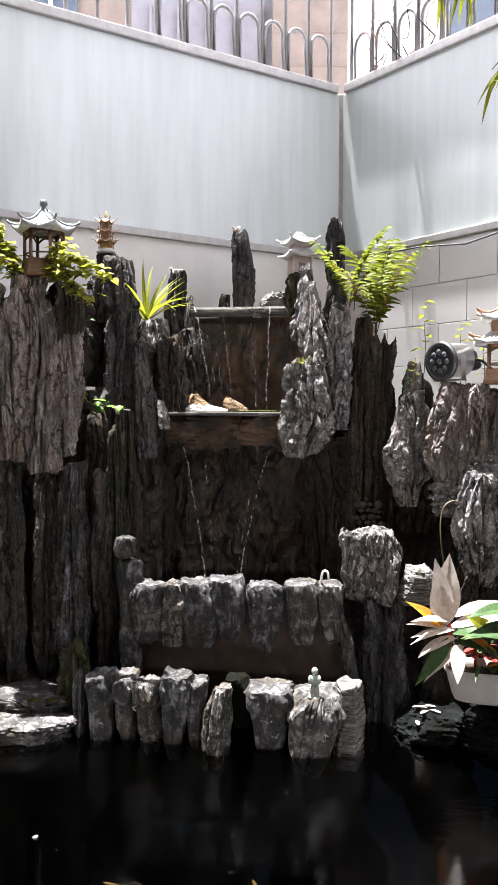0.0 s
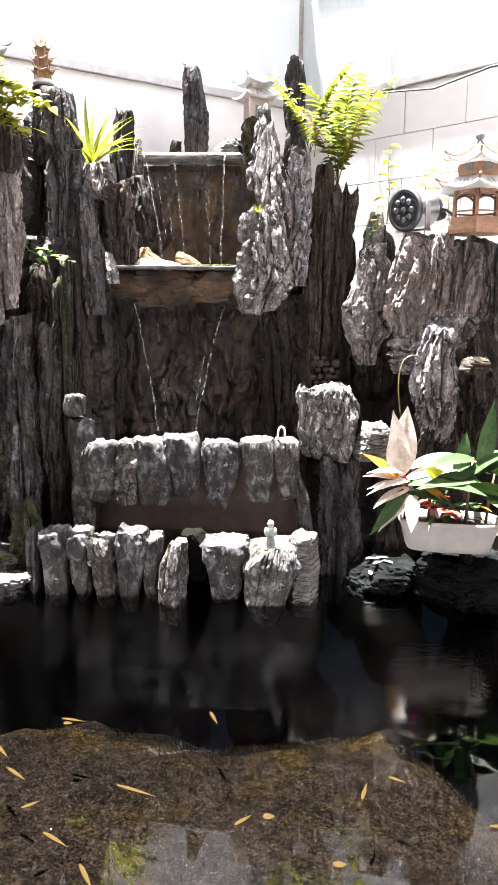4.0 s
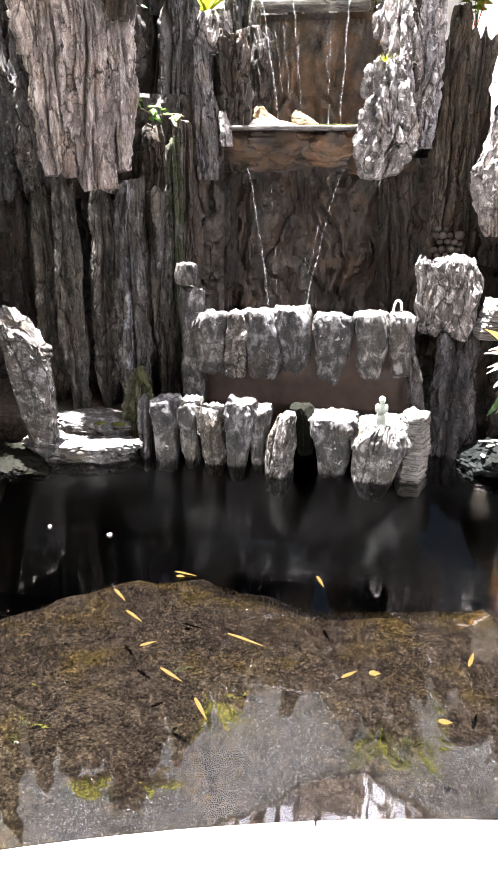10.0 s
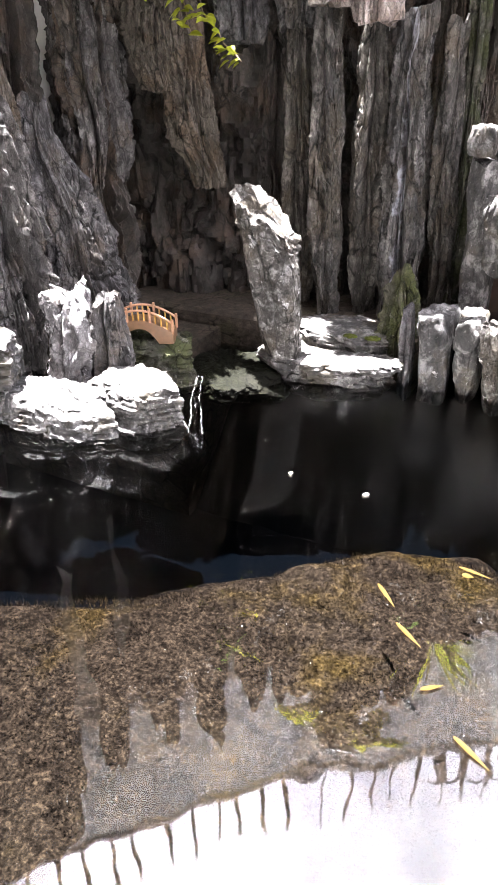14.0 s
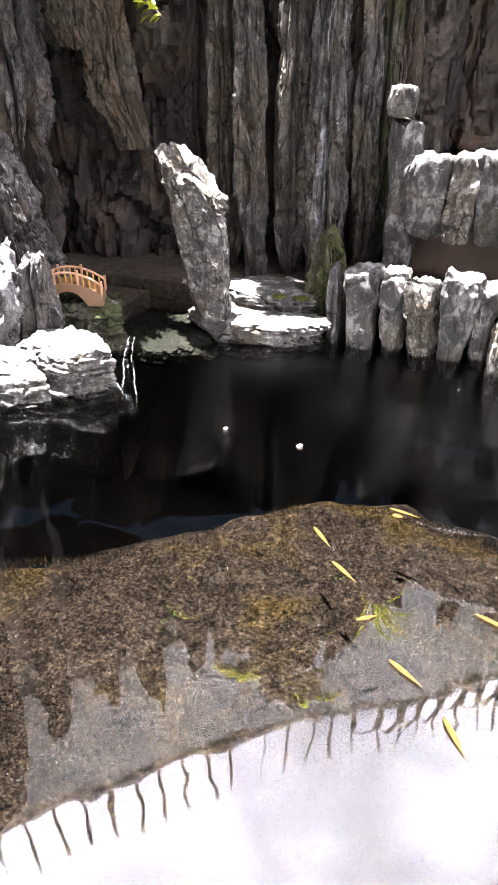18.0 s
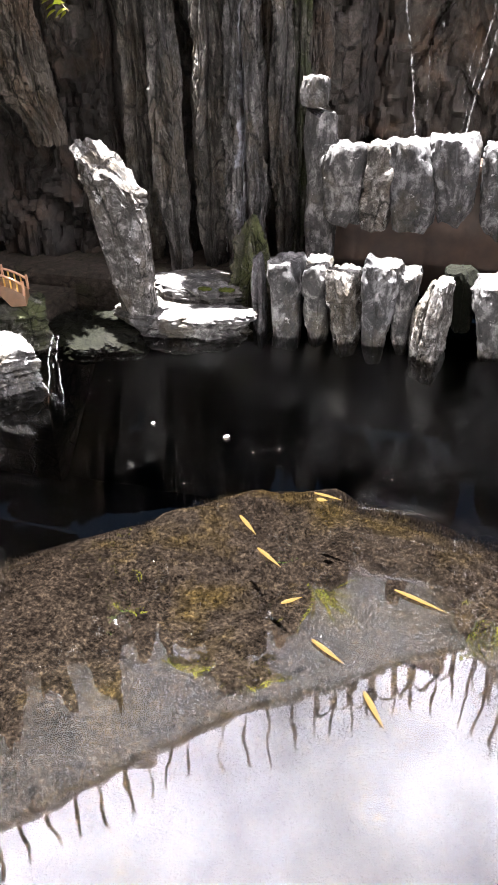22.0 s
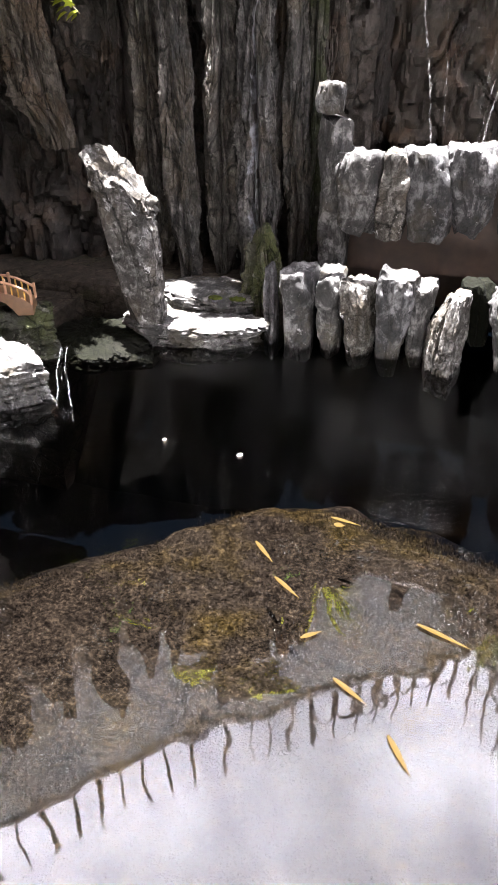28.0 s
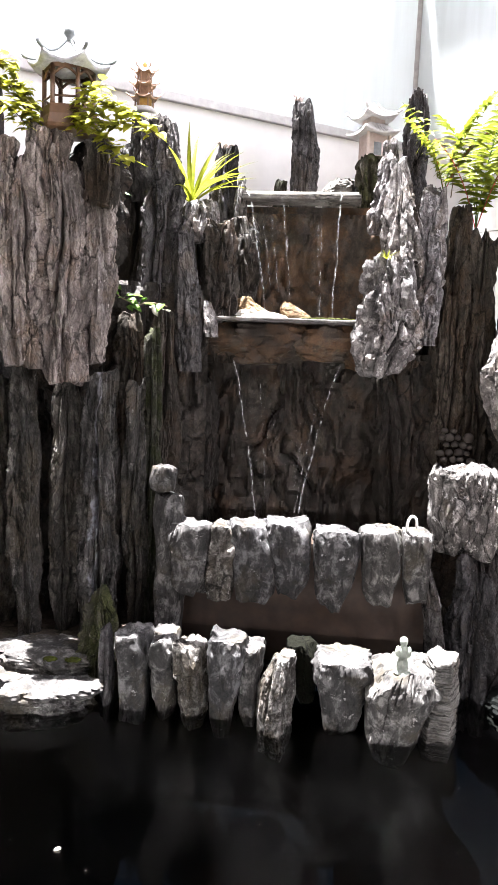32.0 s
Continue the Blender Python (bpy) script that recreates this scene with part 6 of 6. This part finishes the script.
def fern(at, count, size, seed, label):
    rnd = random.Random(seed)
    pl = thing("fern", at, label, "fern")
    for k in range(count):
        az, el, L = rnd.uniform(0, 2 * math.pi), rnd.uniform(1.05, 1.5), size * rnd.uniform(0.7, 1.1)
        if k % 3 == 0:
            az = -0.5 + 0.9 * rnd.uniform(-1, 1)
        pts, p, d = [], Vector((0, 0, 0)), Vector((math.cos(az) * math.cos(el), math.sin(az) * math.cos(el), math.sin(el)))
        n = 19
        for i in range(n + 1):
            pts.append(p.copy())
            p = p + d * (L / n)
            d = (d + Vector((math.cos(az), math.sin(az), -0.5)) * 0.055 * (i / n + 0.25)).normalized()
        fr = part("frond_stem", tube(pts, 0.0018, 5, 0.4), REDSTEM if k % 4 == 0 else GREEN, pl, "", True)
        bm = bmesh.new()
        for i in range(3, n):
            way = (pts[i] - pts[i - 1]).normalized()
            side = way.cross(Vector((0, 0, 1)))
            side = side.normalized() if side.length > 0.01 else Vector((1, 0, 0))
            t = i / n
            ln = size * rnd.uniform(0.13, 0.19) * math.sin(math.pi * min(1, (t - 0.12) * 1.08)) ** 0.7 + 0.006 if t < 0.99 else 0.006
            for sg in (-1, 1):
                blade(bm, pts[i], side * sg + way * rnd.uniform(0.2, 0.6) + Vector((0, -0.25, rnd.uniform(-0.25, 0.25))), Vector((0, -0.8, 0.6)), ln, 0.016, 0.5, 0.2, 5)
        part("frond", bm, FERN, pl)
    return pl


fern((0.205, 2.95, 1.345), 8, 0.44, 4, "bright green fern growing from a rock cleft, lit by sun")
fern((0.10, 2.96, 1.46), 5, 0.36, 9, "young green fern growing beside a stone spire")


def strap_plant(at, count, length, width, seed, mat, label, lean=(0, -0.2)):
    rnd = random.Random(seed)
    pl = thing("strap_leaf_plant", at, label, "plant")
    for k in range(count):
        bm = bmesh.new()
        az = 2 * math.pi * k / count + rnd.uniform(-0.3, 0.3)
        el = rnd.uniform(0.5, 1.35)
        way = Vector((math.cos(az) * math.cos(el) + lean[0], math.sin(az) * math.cos(el) + lean[1], math.sin(el)))
        blade(bm, (0, 0, 0), way, Vector((0, 0, 1)) if el < 1.2 else Vector((0, -1, 0.2)), length * rnd.uniform(0.5, 1.1), width, rnd.uniform(0.25, 0.75), 0.3, 12)
        part("leaf", bm, mat, pl)
    return pl


strap_plant((-0.700, 2.90, 1.405), 24, 0.30, 0.015, 6, LIME, "spider plant with arching yellow-green strap leaves", (0.12, -0.1))
strap_plant((-0.075, 2.74, 1.225), 6, 0.055, 0.005, 8, LIME, "small tuft of grass on a crag")


def climber(name, paths, mat, seed, label, size=0.035, gap=0.018, category="climbing plant"):
    """Twining stems with heart-shaped leaves along them."""
    rnd = random.Random(seed)
    root = paths[0][0]
    pl = thing(name, root, label, category)
    inv = Vector(root)
    for line in paths:
        pts = [Vector(p) - inv for p in line]
        fine = []
        for a, b in zip(pts, pts[1:]):
            k = max(2, int((b - a).length / 0.02))
            fine += [a.lerp(b, i / k) + Vector((rnd.uniform(-1, 1), rnd.uniform(-1, 1), rnd.uniform(-1, 1))) * 0.004 for i in range(k)]
        fine.append(pts[-1])
        part("stem", tube(fine, 0.0016, 5), STALK, pl, "", True)
        bm = bmesh.new()
        total = sum((b - a).length for a, b in zip(fine, fine[1:]))
        for k in range(int(total / gap)):
            q = fine[min(len(fine) - 1, int(k * gap / max(total, 1e-6) * (len(fine) - 1)))]
            az = rnd.uniform(-math.pi, 0.0)
            s = size * rnd.uniform(0.6, 1.25)
            q = q + Vector((rnd.uniform(-1, 1), rnd.uniform(-1, 0.3), rnd.uniform(-1, 1))) * max(gap * 0.9, size * 0.5)
            blade(bm, q, (math.cos(az), math.sin(az) * 0.7, rnd.uniform(-0.5, 0.35)), (rnd.uniform(-0.3, 0.3), -0.5, 1), s, s * 0.72, 0.3, 0.2, 5, tip=0.8)
        part("leaves", bm, mat, pl)
    return pl


climber("climbing_vine", [[(-0.90, 2.43, 1.50), (-0.84, 2.40, 1.56), (-0.78, 2.41, 1.54), (-0.72, 2.40, 1.50), (-0.68, 2.41, 1.47)],
                          [(-0.90, 2.43, 1.52), (-0.86, 2.41, 1.50), (-0.80, 2.41, 1.45), (-0.76, 2.41, 1.40)],
                          [(-0.92, 2.45, 1.54), (-0.87, 2.43, 1.60), (-0.83, 2.43, 1.61)],
                          [(-0.90, 2.43, 1.52), (-0.85, 2.41, 1.52), (-0.80, 2.42, 1.50), (-0.75, 2.42, 1.55)]], VINE, 3, "yellow-green vine trailing from the pavilion over the column", 0.032, 0.0024)
climber("climbing_vine", [[(-1.02, 2.44, 1.52), (-1.08, 2.45, 1.60), (-1.15, 2.47, 1.64), (-1.24, 2.48, 1.66)], [(-1.03, 2.44, 1.50), (-1.10, 2.42, 1.56), (-1.2, 2.42, 1.57)],
                          [(-1.05, 2.46, 1.56), (-1.12, 2.48, 1.68), (-1.2, 2.5, 1.72)]], VINE, 4, "yellow-green vine heaped on the cliff top beside the pavilion", 0.032, 0.0024)
climber("ivy", [[(-0.885, 2.66, 1.45), (-0.89, 2.66, 1.35), (-0.885, 2.65, 1.25), (-0.895, 2.64, 1.15), (-0.87, 2.62, 1.08)], [(-0.88, 2.65, 1.40), (-0.905, 2.65, 1.30), (-0.91, 2.64, 1.18)]],
        DARKGREEN, 5, "dark ivy hanging down a shaded rock cleft", 0.036, 0.008)
climber("ivy", [[(-0.88, 2.61, 1.13), (-0.84, 2.60, 1.08), (-0.79, 2.60, 1.06), (-0.74, 2.60, 1.07), (-0.70, 2.61, 1.06)]], GREEN, 6, "green ivy creeping along a rock shelf", 0.034, 0.012)
climber("ivy", [[(-1.33, 2.30, 1.02), (-1.34, 2.27, 0.94), (-1.31, 2.26, 0.87), (-1.27, 2.26, 0.82), (-1.23, 2.26, 0.78), (-1.21, 2.26, 0.76)], [(-1.34, 2.29, 1.0), (-1.37, 2.27, 0.90), (-1.35, 2.27, 0.82)],
                [(-1.36, 2.30, 1.15), (-1.30, 2.26, 1.12), (-1.24, 2.25, 1.14), (-1.17, 2.25, 1.13)], [(-1.40, 2.30, 1.10), (-1.34, 2.28, 1.02), (-1.26, 2.26, 0.98), (-1.20, 2.26, 0.96)], [(-1.42, 2.28, 1.2), (-1.38, 2.26, 1.05), (-1.44, 2.25, 0.95), (-1.5, 2.24, 0.90)]],
        LIME, 7, "yellow-green ivy hanging over the brown rocks, its tips in sun", 0.032, 0.0060)
climber("ivy", [[(-1.40, 2.31, 1.32), (-1.37, 2.29, 1.20), (-1.35, 2.28, 1.08)], [(-1.44, 2.30, 1.30), (-1.42, 2.29, 1.12), (-1.40, 2.28, 1.02)],
                [(-1.36, 2.31, 1.25), (-1.31, 2.29, 1.14), (-1.30, 2.28, 1.04)]],
        GREEN, 17, "shaded green ivy curtain hanging over the brown rocks", 0.040, 0.0075)


def sapling(at, h, seed, label, mat=LIME):
    rnd = random.Random(seed)
    pl = thing("seedling", at, label, "seedling")
    part("stem", tube([(0, 0, 0), (0.004, 0, h * 0.4), (-0.003, 0.003, h * 0.75), (0.003, 0, h)], 0.002, 6, 0.5), STALK, pl, "", True)
    for k in range(9):
        bm = bmesh.new()
        az, z = 2.4 * k, h * (0.25 + 0.75 * k / 8)
        blade(bm, (0, 0, z), (math.cos(az), math.sin(az), 0.25), (0, 0, 1), h * rnd.uniform(0.16, 0.26), h * 0.10, 0.4, 0.25, 6)
        part("leaf", bm, mat, pl)


sapling((0.372, 2.78, 1.19), 0.26, 1, "slender seedling with few bright leaves by the wall")
sapling((0.505, 2.80, 1.15), 0.22, 2, "slender seedling with few bright leaves by the wall")
sapling((0.330, 2.70, 1.12), 0.12, 3, "small bushy seedling in a rock cleft")
sapling((0.300, 2.72, 1.10), 0.10, 5, "small bushy seedling in a rock cleft", GREEN)
sapling((0.118, 2.92, 1.44), 0.16, 6, "seedling with bright leaves beside the fern")
sapling((0.590, 2.82, 1.12), 0.20, 7, "seedling with bright leaves behind the pavilion")

TUB = plain("tub_plastic", (0.23, 0.205, 0.19), 0.5, 0, 0.1, 30)
# planter with its broad-leaved plant
planter = thing("planter", (0.535, 2.27, 0.195), "cream ribbed oblong plastic planter full of leaf litter", "planter", turn=-6)
bm = bmesh.new()
rings = []
for i, (g, z) in enumerate([(0.80, 0.0), (0.84, 0.012), (0.86, 0.02), (0.865, 0.026), (0.885, 0.034), (0.89, 0.04), (0.91, 0.048), (0.915, 0.054), (0.935, 0.062), (0.94, 0.068), (0.965, 0.078), (1.0, 0.084), (1.0, 0.094), (0.955, 0.094), (0.93, 0.07)]):
    rings.append([bm.verts.new((0.150 * g * math.copysign(abs(math.cos(a)) ** 0.55, math.cos(a)), 0.075 * g * math.copysign(abs(math.sin(a)) ** 0.55, math.sin(a)), z)) for a in np.linspace(0, 2 * math.pi, 48, endpoint=False)])
for a, b in zip(rings, rings[1:]):
    for k in range(48):
        bm.faces.new((a[k], a[(k + 1) % 48], b[(k + 1) % 48], b[k]))
bm.faces.new(rings[0][::-1])
part("tub", bm, TUB, planter, "", True)
bm = bmesh.new()
top = [bm.verts.new((0.140 * math.copysign(abs(math.cos(a)) ** 0.55, math.cos(a)), 0.068 * math.copysign(abs(math.sin(a)) ** 0.55, math.sin(a)), 0.072)) for a in np.linspace(0, 2 * math.pi, 40, endpoint=False)]
mid = bm.verts.new((0, 0, 0.088))
for k in range(40):
    bm.faces.new((top[k], top[(k + 1) % 40], mid))
part("soil", bm, SOIL, planter, "dark soil with litter", True)

ti = thing("cordyline", (0.505, 2.27, 0.275), "broad-leaved plant with pale pink, amber and dark green leaves", "plant")
rnd = random.Random(12)


def ti_leaf(root, way, up, length, width, droop, mat, label=""):
    bm = bmesh.new()
    blade(bm, root, way, up, length, width, droop, 0.22, 12, 0.02)
    part("leaf", bm, mat, ti, label)


for sx, tops in ((-0.10, (0.0, 0.16)), (-0.03, (0.0, 0.14)), (0.08, (0.0, 0.20)), (0.14, (0.0, 0.16))):
    part("stalk", tube([(sx, 0, -0.01), (sx * 1.02, -0.005, 0.06), (sx * 1.1, -0.01, tops[1])], 0.005, 7, 0.7), STALK if sx > 0 else REDSTEM, ti, "", True)
ti_leaf((-0.115, -0.01, 0.15), (-0.20, -0.05, 1), (0, -1, 0.2), 0.19, 0.060, 0.05, PALEPINK, "pale pink upright leaf")
ti_leaf((-0.130, -0.01, 0.14), (0.10, 0.0, 1), (0, -1, 0.3), 0.21, 0.088, 0.05, PALEPINK, "pale pink upright leaf")
ti_leaf((-0.125, -0.02, 0.13), (-0.75, -0.2, 0.75), (0, -0.6, 1), 0.14, 0.042, 0.25, AMBER, "amber leaf")
ti_leaf((-0.115, -0.02, 0.13), (-1.0, -0.3, 0.40), (0, -0.5, 1), 0.125, 0.030, 0.35, PALEPINK, "pale leaf")
ti_leaf((-0.115, -0.02, 0.12), (-1.0, -0.4, 0.15), (0, -0.5, 1), 0.115, 0.028, 0.35, PALEPINK, "pale leaf")
ti_leaf((-0.11, -0.02, 0.10), (-0.9, -0.5, -0.05), (0, -0.5, 1), 0.11, 0.026, 0.5, PALEPINK, "pale leaf")
ti_leaf((-0.11, -0.03, 0.10), (-0.55, -0.5, -0.6), (0, -1, 0.3), 0.17, 0.040, 0.3, DARKGREEN)
ti_leaf((-0.09, -0.05, 0.09), (-0.05, -0.5, -0.8), (0, -1, 0.2), 0.11, 0.044, 0.1, PALEPINK, "pale leaf")
ti_leaf((-0.10, -0.01, 0.13), (1.0, -0.1, 0.55), (0, -0.4, 1), 0.26, 0.055, 0.55, PALEPINK, "pale glossy leaf")
ti_leaf((-0.09, 0.01, 0.16), (1.0, 0.1, 0.55), (0, -0.4, 1), 0.24, 0.050, 0.60, PALEPINK, "pale glossy leaf")
ti_leaf((-0.10, -0.03, 0.12), (1.0, -0.5, 0.35), (0, -0.4, 1), 0.23, 0.055, 0.45, DARKGREEN)
ti_leaf((0.10, -0.03, 0.14), (-1.0, -0.5, 0.20), (0, -0.6, 1), 0.19, 0.058, 0.40, DARKGREEN)
ti_leaf((0.11, -0.02, 0.16), (0.10, -0.1, 1), (0, -1, 0.2), 0.22, 0.050, 0.05, DARKGREEN)
ti_leaf((0.11, -0.02, 0.16), (0.8, -0.4, 0.8), (0, -0.6, 1), 0.26, 0.060, 0.35, DARKGREEN)
ti_leaf((0.12, 0.0, 0.16), (0.9, 0.2, 0.5), (0, -0.4, 1), 0.24, 0.055, 0.5, GREEN)
ti_leaf((0.12, -0.03, 0.10), (0.7, -0.6, -0.2), (0, -0.8, 0.6), 0.20, 0.055, 0.4, DARKGREEN)
ti_leaf((0.05, 0.0, 0.14), (0.1, -0.3, 1), (0, -1, 0.3), 0.14, 0.05, 0.3, DARKGREEN)
ti_leaf((0.02, -0.02, 0.11), (-0.4, -0.4, 0.5), (0, -0.8, 0.6), 0.12, 0.05, 0.4, LIME)
for k in range(9):
    a = rnd.uniform(-0.5, 1.2)
    ti_leaf((0.09 + rnd.uniform(-0.03, 0.04), -0.02, 0.10 + 0.012 * k), (math.cos(a) * (1 if k % 2 else -0.8), -0.4, math.sin(a)), (0, -0.6, 1), rnd.uniform(0.13, 0.20), rnd.uniform(0.035, 0.055), rnd.uniform(0.3, 0.7), (DARKGREEN, GREEN, DARKGREEN)[k % 3])
for k in range(7):
    a = rnd.uniform(-0.4, 1.0)
    ti_leaf((-0.10 + rnd.uniform(-0.02, 0.05), -0.02, 0.08 + 0.012 * k), (math.cos(a) * (0.9 if k % 2 else -0.8), -0.5, math.sin(a) * 0.7), (0, -0.6, 1), rnd.uniform(0.09, 0.17), rnd.uniform(0.022, 0.034), rnd.uniform(0.3, 0.7), (PALEPINK, DARKGREEN, PALEPINK, AMBER)[k % 4])
for k in range(26):
    a = rnd.uniform(0, 2 * math.pi)
    ti_leaf((rnd.uniform(-0.12, 0.13), rnd.uniform(-0.05, 0.05), rnd.uniform(0.0, 0.06)), (math.cos(a), math.sin(a), rnd.uniform(-0.1, 0.9)), (0, 0, 1), rnd.uniform(0.05, 0.12), rnd.uniform(0.012, 0.03), 0.5,
            (DARKGREEN, REDSTEM, AMBER, DARKGREEN)[k % 4])
for k, (x, y) in enumerate(((0.335, 2.30), (0.350, 2.27), (0.325, 2.25), (0.380, 2.28), (0.36, 2.32))):
    bm = bmesh.new()
    blade(bm, (-0.025, 0, 0.004), (1, 0.2, 0.1), (0, 0, 1), 0.05, 0.014, 0.2, 0.2, 6)
    ob = part("fallen_leaf", bm, PALEPINK)
    ob.matrix_world = pose(x, y + 0.13, resting(x, y + 0.13, 0.2) + 0.002, 0, 0, 40 * k)
    tagged(ob, "pale fallen leaf lying on the dark rock shelf", "leaf", "fallen leaves on the shelf")

# bamboo spray at the yard's side
bamboo = thing("bamboo", (0.70, 2.50, 2.44), "bamboo twig with drooping yellow-green leaves against the wall", "bamboo")
part("twig", tube([(0.45, 0.1, 0.35), (0.20, 0.03, 0.15), (-0.05, 0, 0.03), (-0.30, 0.02, -0.02)], 0.004, 7, 0.4), GREEN, bamboo, "", True)
part("twig", tube([(0.20, 0.03, 0.15), (0.0, 0, -0.12), (-0.16, 0, -0.3)], 0.003, 7, 0.4), GREEN, bamboo, "", True)
rnd = random.Random(5)
for k in range(34):
    bm = bmesh.new()
    t = rnd.random()
    root = Vector((0.20, 0.03, 0.15)).lerp(Vector((-0.34, 0.02, -0.02)), t) if k % 2 else Vector((0.2, 0.03, 0.15)).lerp(Vector((-0.16, 0, -0.34)), t)
    blade(bm, root, (rnd.uniform(-0.9, 0.3), rnd.uniform(-0.5, 0.3), rnd.uniform(-1, -0.15)), (0, -0.6, 0.8), rnd.uniform(0.10, 0.17), 0.013, 0.3, 0.2, 8)
    part("leaf", bm, LIME, bamboo)

# thorny bare creeper on the side railing
tw = thing("bare_creeper", tuple(CORNER + RIGHT_WAY * 0.12 + Vector((0, 0, WALL_TOP + 0.03))), "bare dark thorny creeper tangled in the railing", "creeper")
rnd = random.Random(8)
for k in range(9):
    p, pts = Vector((0, -0.02, 0)) + RIGHT_WAY * rnd.uniform(0, 0.45), []
    for i in range(9):
        pts.append(p.copy())
        p = p + Vector((rnd.uniform(-0.05, 0.05), rnd.uniform(-0.02, 0.02), rnd.uniform(0.01, 0.09)))
    part("stem", tube(pts, 0.0035, 5, 0.5), BLACKC if k % 3 else TERRA, tw, "", True)

# ---- floating leaves and petals ----
def floater(x, y, turn, length, width, mat=DEADLEAF, z=0.003, label="narrow yellow bamboo leaf floating on the pond", cat="leaf", group="floating leaves"):
    bm = bmesh.new()
    blade(bm, (-length / 2, 0, 0), (1, 0, 0.02), (0, 0, 1), length, width, 0.04, 0.10, 9)
    ob = part("floating_leaf", bm, mat)
    ob.matrix_world = pose(x, y, z, 0, 0, turn)
    return tagged(ob, label, cat, group)


for x, y, turn, L in ((-0.223, 1.346, -18, 0.085), (-0.259, 1.133, -55, 0.060), (-0.468, 1.378, -35, 0.060), (-0.408, 1.293, 40, 0.035), (-0.014, 1.282, 45, 0.040), (0.211, 1.377, 75, 0.050), (0.278, 1.416, -25, 0.035), (-0.527, 1.45, -45, 0.060),
                      (-0.412, 1.57, -8, 0.055), (-0.335, 1.21, -30, 0.060), (-0.103, 1.603, -65, 0.050), (0.45, 1.30, 5, 0.05)):
    floater(x, y, turn, L, 0.008)
floater(0.032, 1.294, 10, 0.022, 0.016)
floater(0.154, 1.188, 5, 0.024, 0.014)
floater(-0.42, 1.556, 5, 0.020, 0.012)
for x, y in ((-0.83, 1.73), (-0.66, 1.72)):
    floater(x, y, 200 * x, 0.009 if x < -0.8 else 0.014, 0.009, PALEPINK, 0.003, "small white petal floating on dark water", "petal", "floating petals")
for x, y in ((-0.30, 2.37), (-0.196, 2.43), (-0.084, 2.45), (0.03, 2.44), (-0.15, 2.40)):
    floater(x, y, 60 * x, 0.035, 0.022, AMBER, 0.140, "amber fallen leaf floating in the trough", "leaf", "fallen leaves in the trough")


# ---- moss cushions ----
def moss(x, y, z, w, d, seed, label="soft green moss cushion on the stone"):
    rnd2 = np.random.RandomState(seed)
    bm = bmesh.new()
    for k in range(170):
        a, r = rnd2.uniform(0, 6.28), math.sqrt(rnd2.uniform(0, 1))
        s = rnd2.uniform(0.0025, 0.0065)
        bmesh.ops.create_icosphere(bm, subdivisions=1, radius=s, matrix=Matrix.Translation((math.cos(a) * r * w / 2, math.sin(a) * r * d / 2, s * 0.2)) @ Matrix.Diagonal((1.2, 1.2, 0.7, 1)))
    ob = part("moss", bm, MOSS, None, "", True)
    ob.matrix_world = pose(x, y, resting(x, y, z + 0.12))
    return tagged(ob, label, "moss", "moss cushions", "stuff")


for k, (x, y, z, w, d) in enumerate(((-0.245, 2.855, 1.056, 0.17, 0.06), (-0.92, 2.30, 0.108, 0.030, 0.02), (-0.86, 2.31, 0.108, 0.035, 0.02))):
    moss(x, y, z, w, d, k)


# ---- algae tufts on the shelf ----
def algae_tufts(count=60000):
    rs = np.random.RandomState(4)
    xs, ys = rs.uniform(-1.25, 0.62, count), rs.uniform(0.95, 1.92, count)
    edge = np.interp(xs, (-2.0, -1.3, -1.0, -0.85, -0.66, -0.45, -0.1, 0.3, 0.4, 0.5, 0.8), (0.95, 1.22, 1.40, 1.52, 1.72, 1.78, 1.70, 1.80, 1.68, 1.50, 1.15))
    keep = ys < edge + 0.04 + 0.10 * (layered(np.stack([xs * 9, ys * 9, 0 * xs], -1), 14, 2) - 0.5)
    co, faces = [], []
    for x, y, rim in zip(xs[keep], ys[keep], edge[keep]):
        a, s = rs.uniform(0, 6.28), rs.uniform(0.003, 0.008)
        k = len(co)
        dx, dy = math.cos(a) * s, math.sin(a) * s
        f = min(1.0, max(0.0, (y - rim + 0.10) / 0.62))
        fringe = min(1.0, max(0.0, 1 - (rim + 0.05 - y) / 0.16))
        z = -0.134 - 0.36 * f * f * (3 - 2 * f) + rs.uniform(0.0, 0.006)
        co += [(x - dy * 0.18, y + dx * 0.18, z), (x + dy * 0.18, y - dx * 0.18, z + 0.001), (x + dx, y + dy, z + rs.uniform(0.0, 0.006) + 0.018 * fringe * rs.uniform(0.2, 1.0))]
        faces.append((k, k + 1, k + 2))
    ob = new("algae_tufts", mesh_of("algae_tufts", co, faces, ALGAE, False))
    return tagged(ob, "fine brown algae tufts carpeting the pond shelf", "algae", kind="stuff")


algae_tufts()


# ---- fine dust on the water ----
def dust(count=130):
    rs = np.random.RandomState(9)
    co, faces = [], []
    for k in range(count):
        x, y, r = rs.uniform(-1.3, 0.6), rs.uniform(1.15, 2.15), rs.uniform(0.0003, 0.0007)
        i = len(co)
        co += [(x + r * math.cos(a), y + r * math.sin(a), 0.0025) for a in (0.2, 1.4, 2.6, 4.0, 5.2)]
        faces.append((i, i + 1, i + 2, i + 3, i + 4))
    return tagged(new("dust", mesh_of("dust", co, faces, CREAM, False)), "fine pale dust specks floating on the dark water", "dust", kind="stuff")


dust()
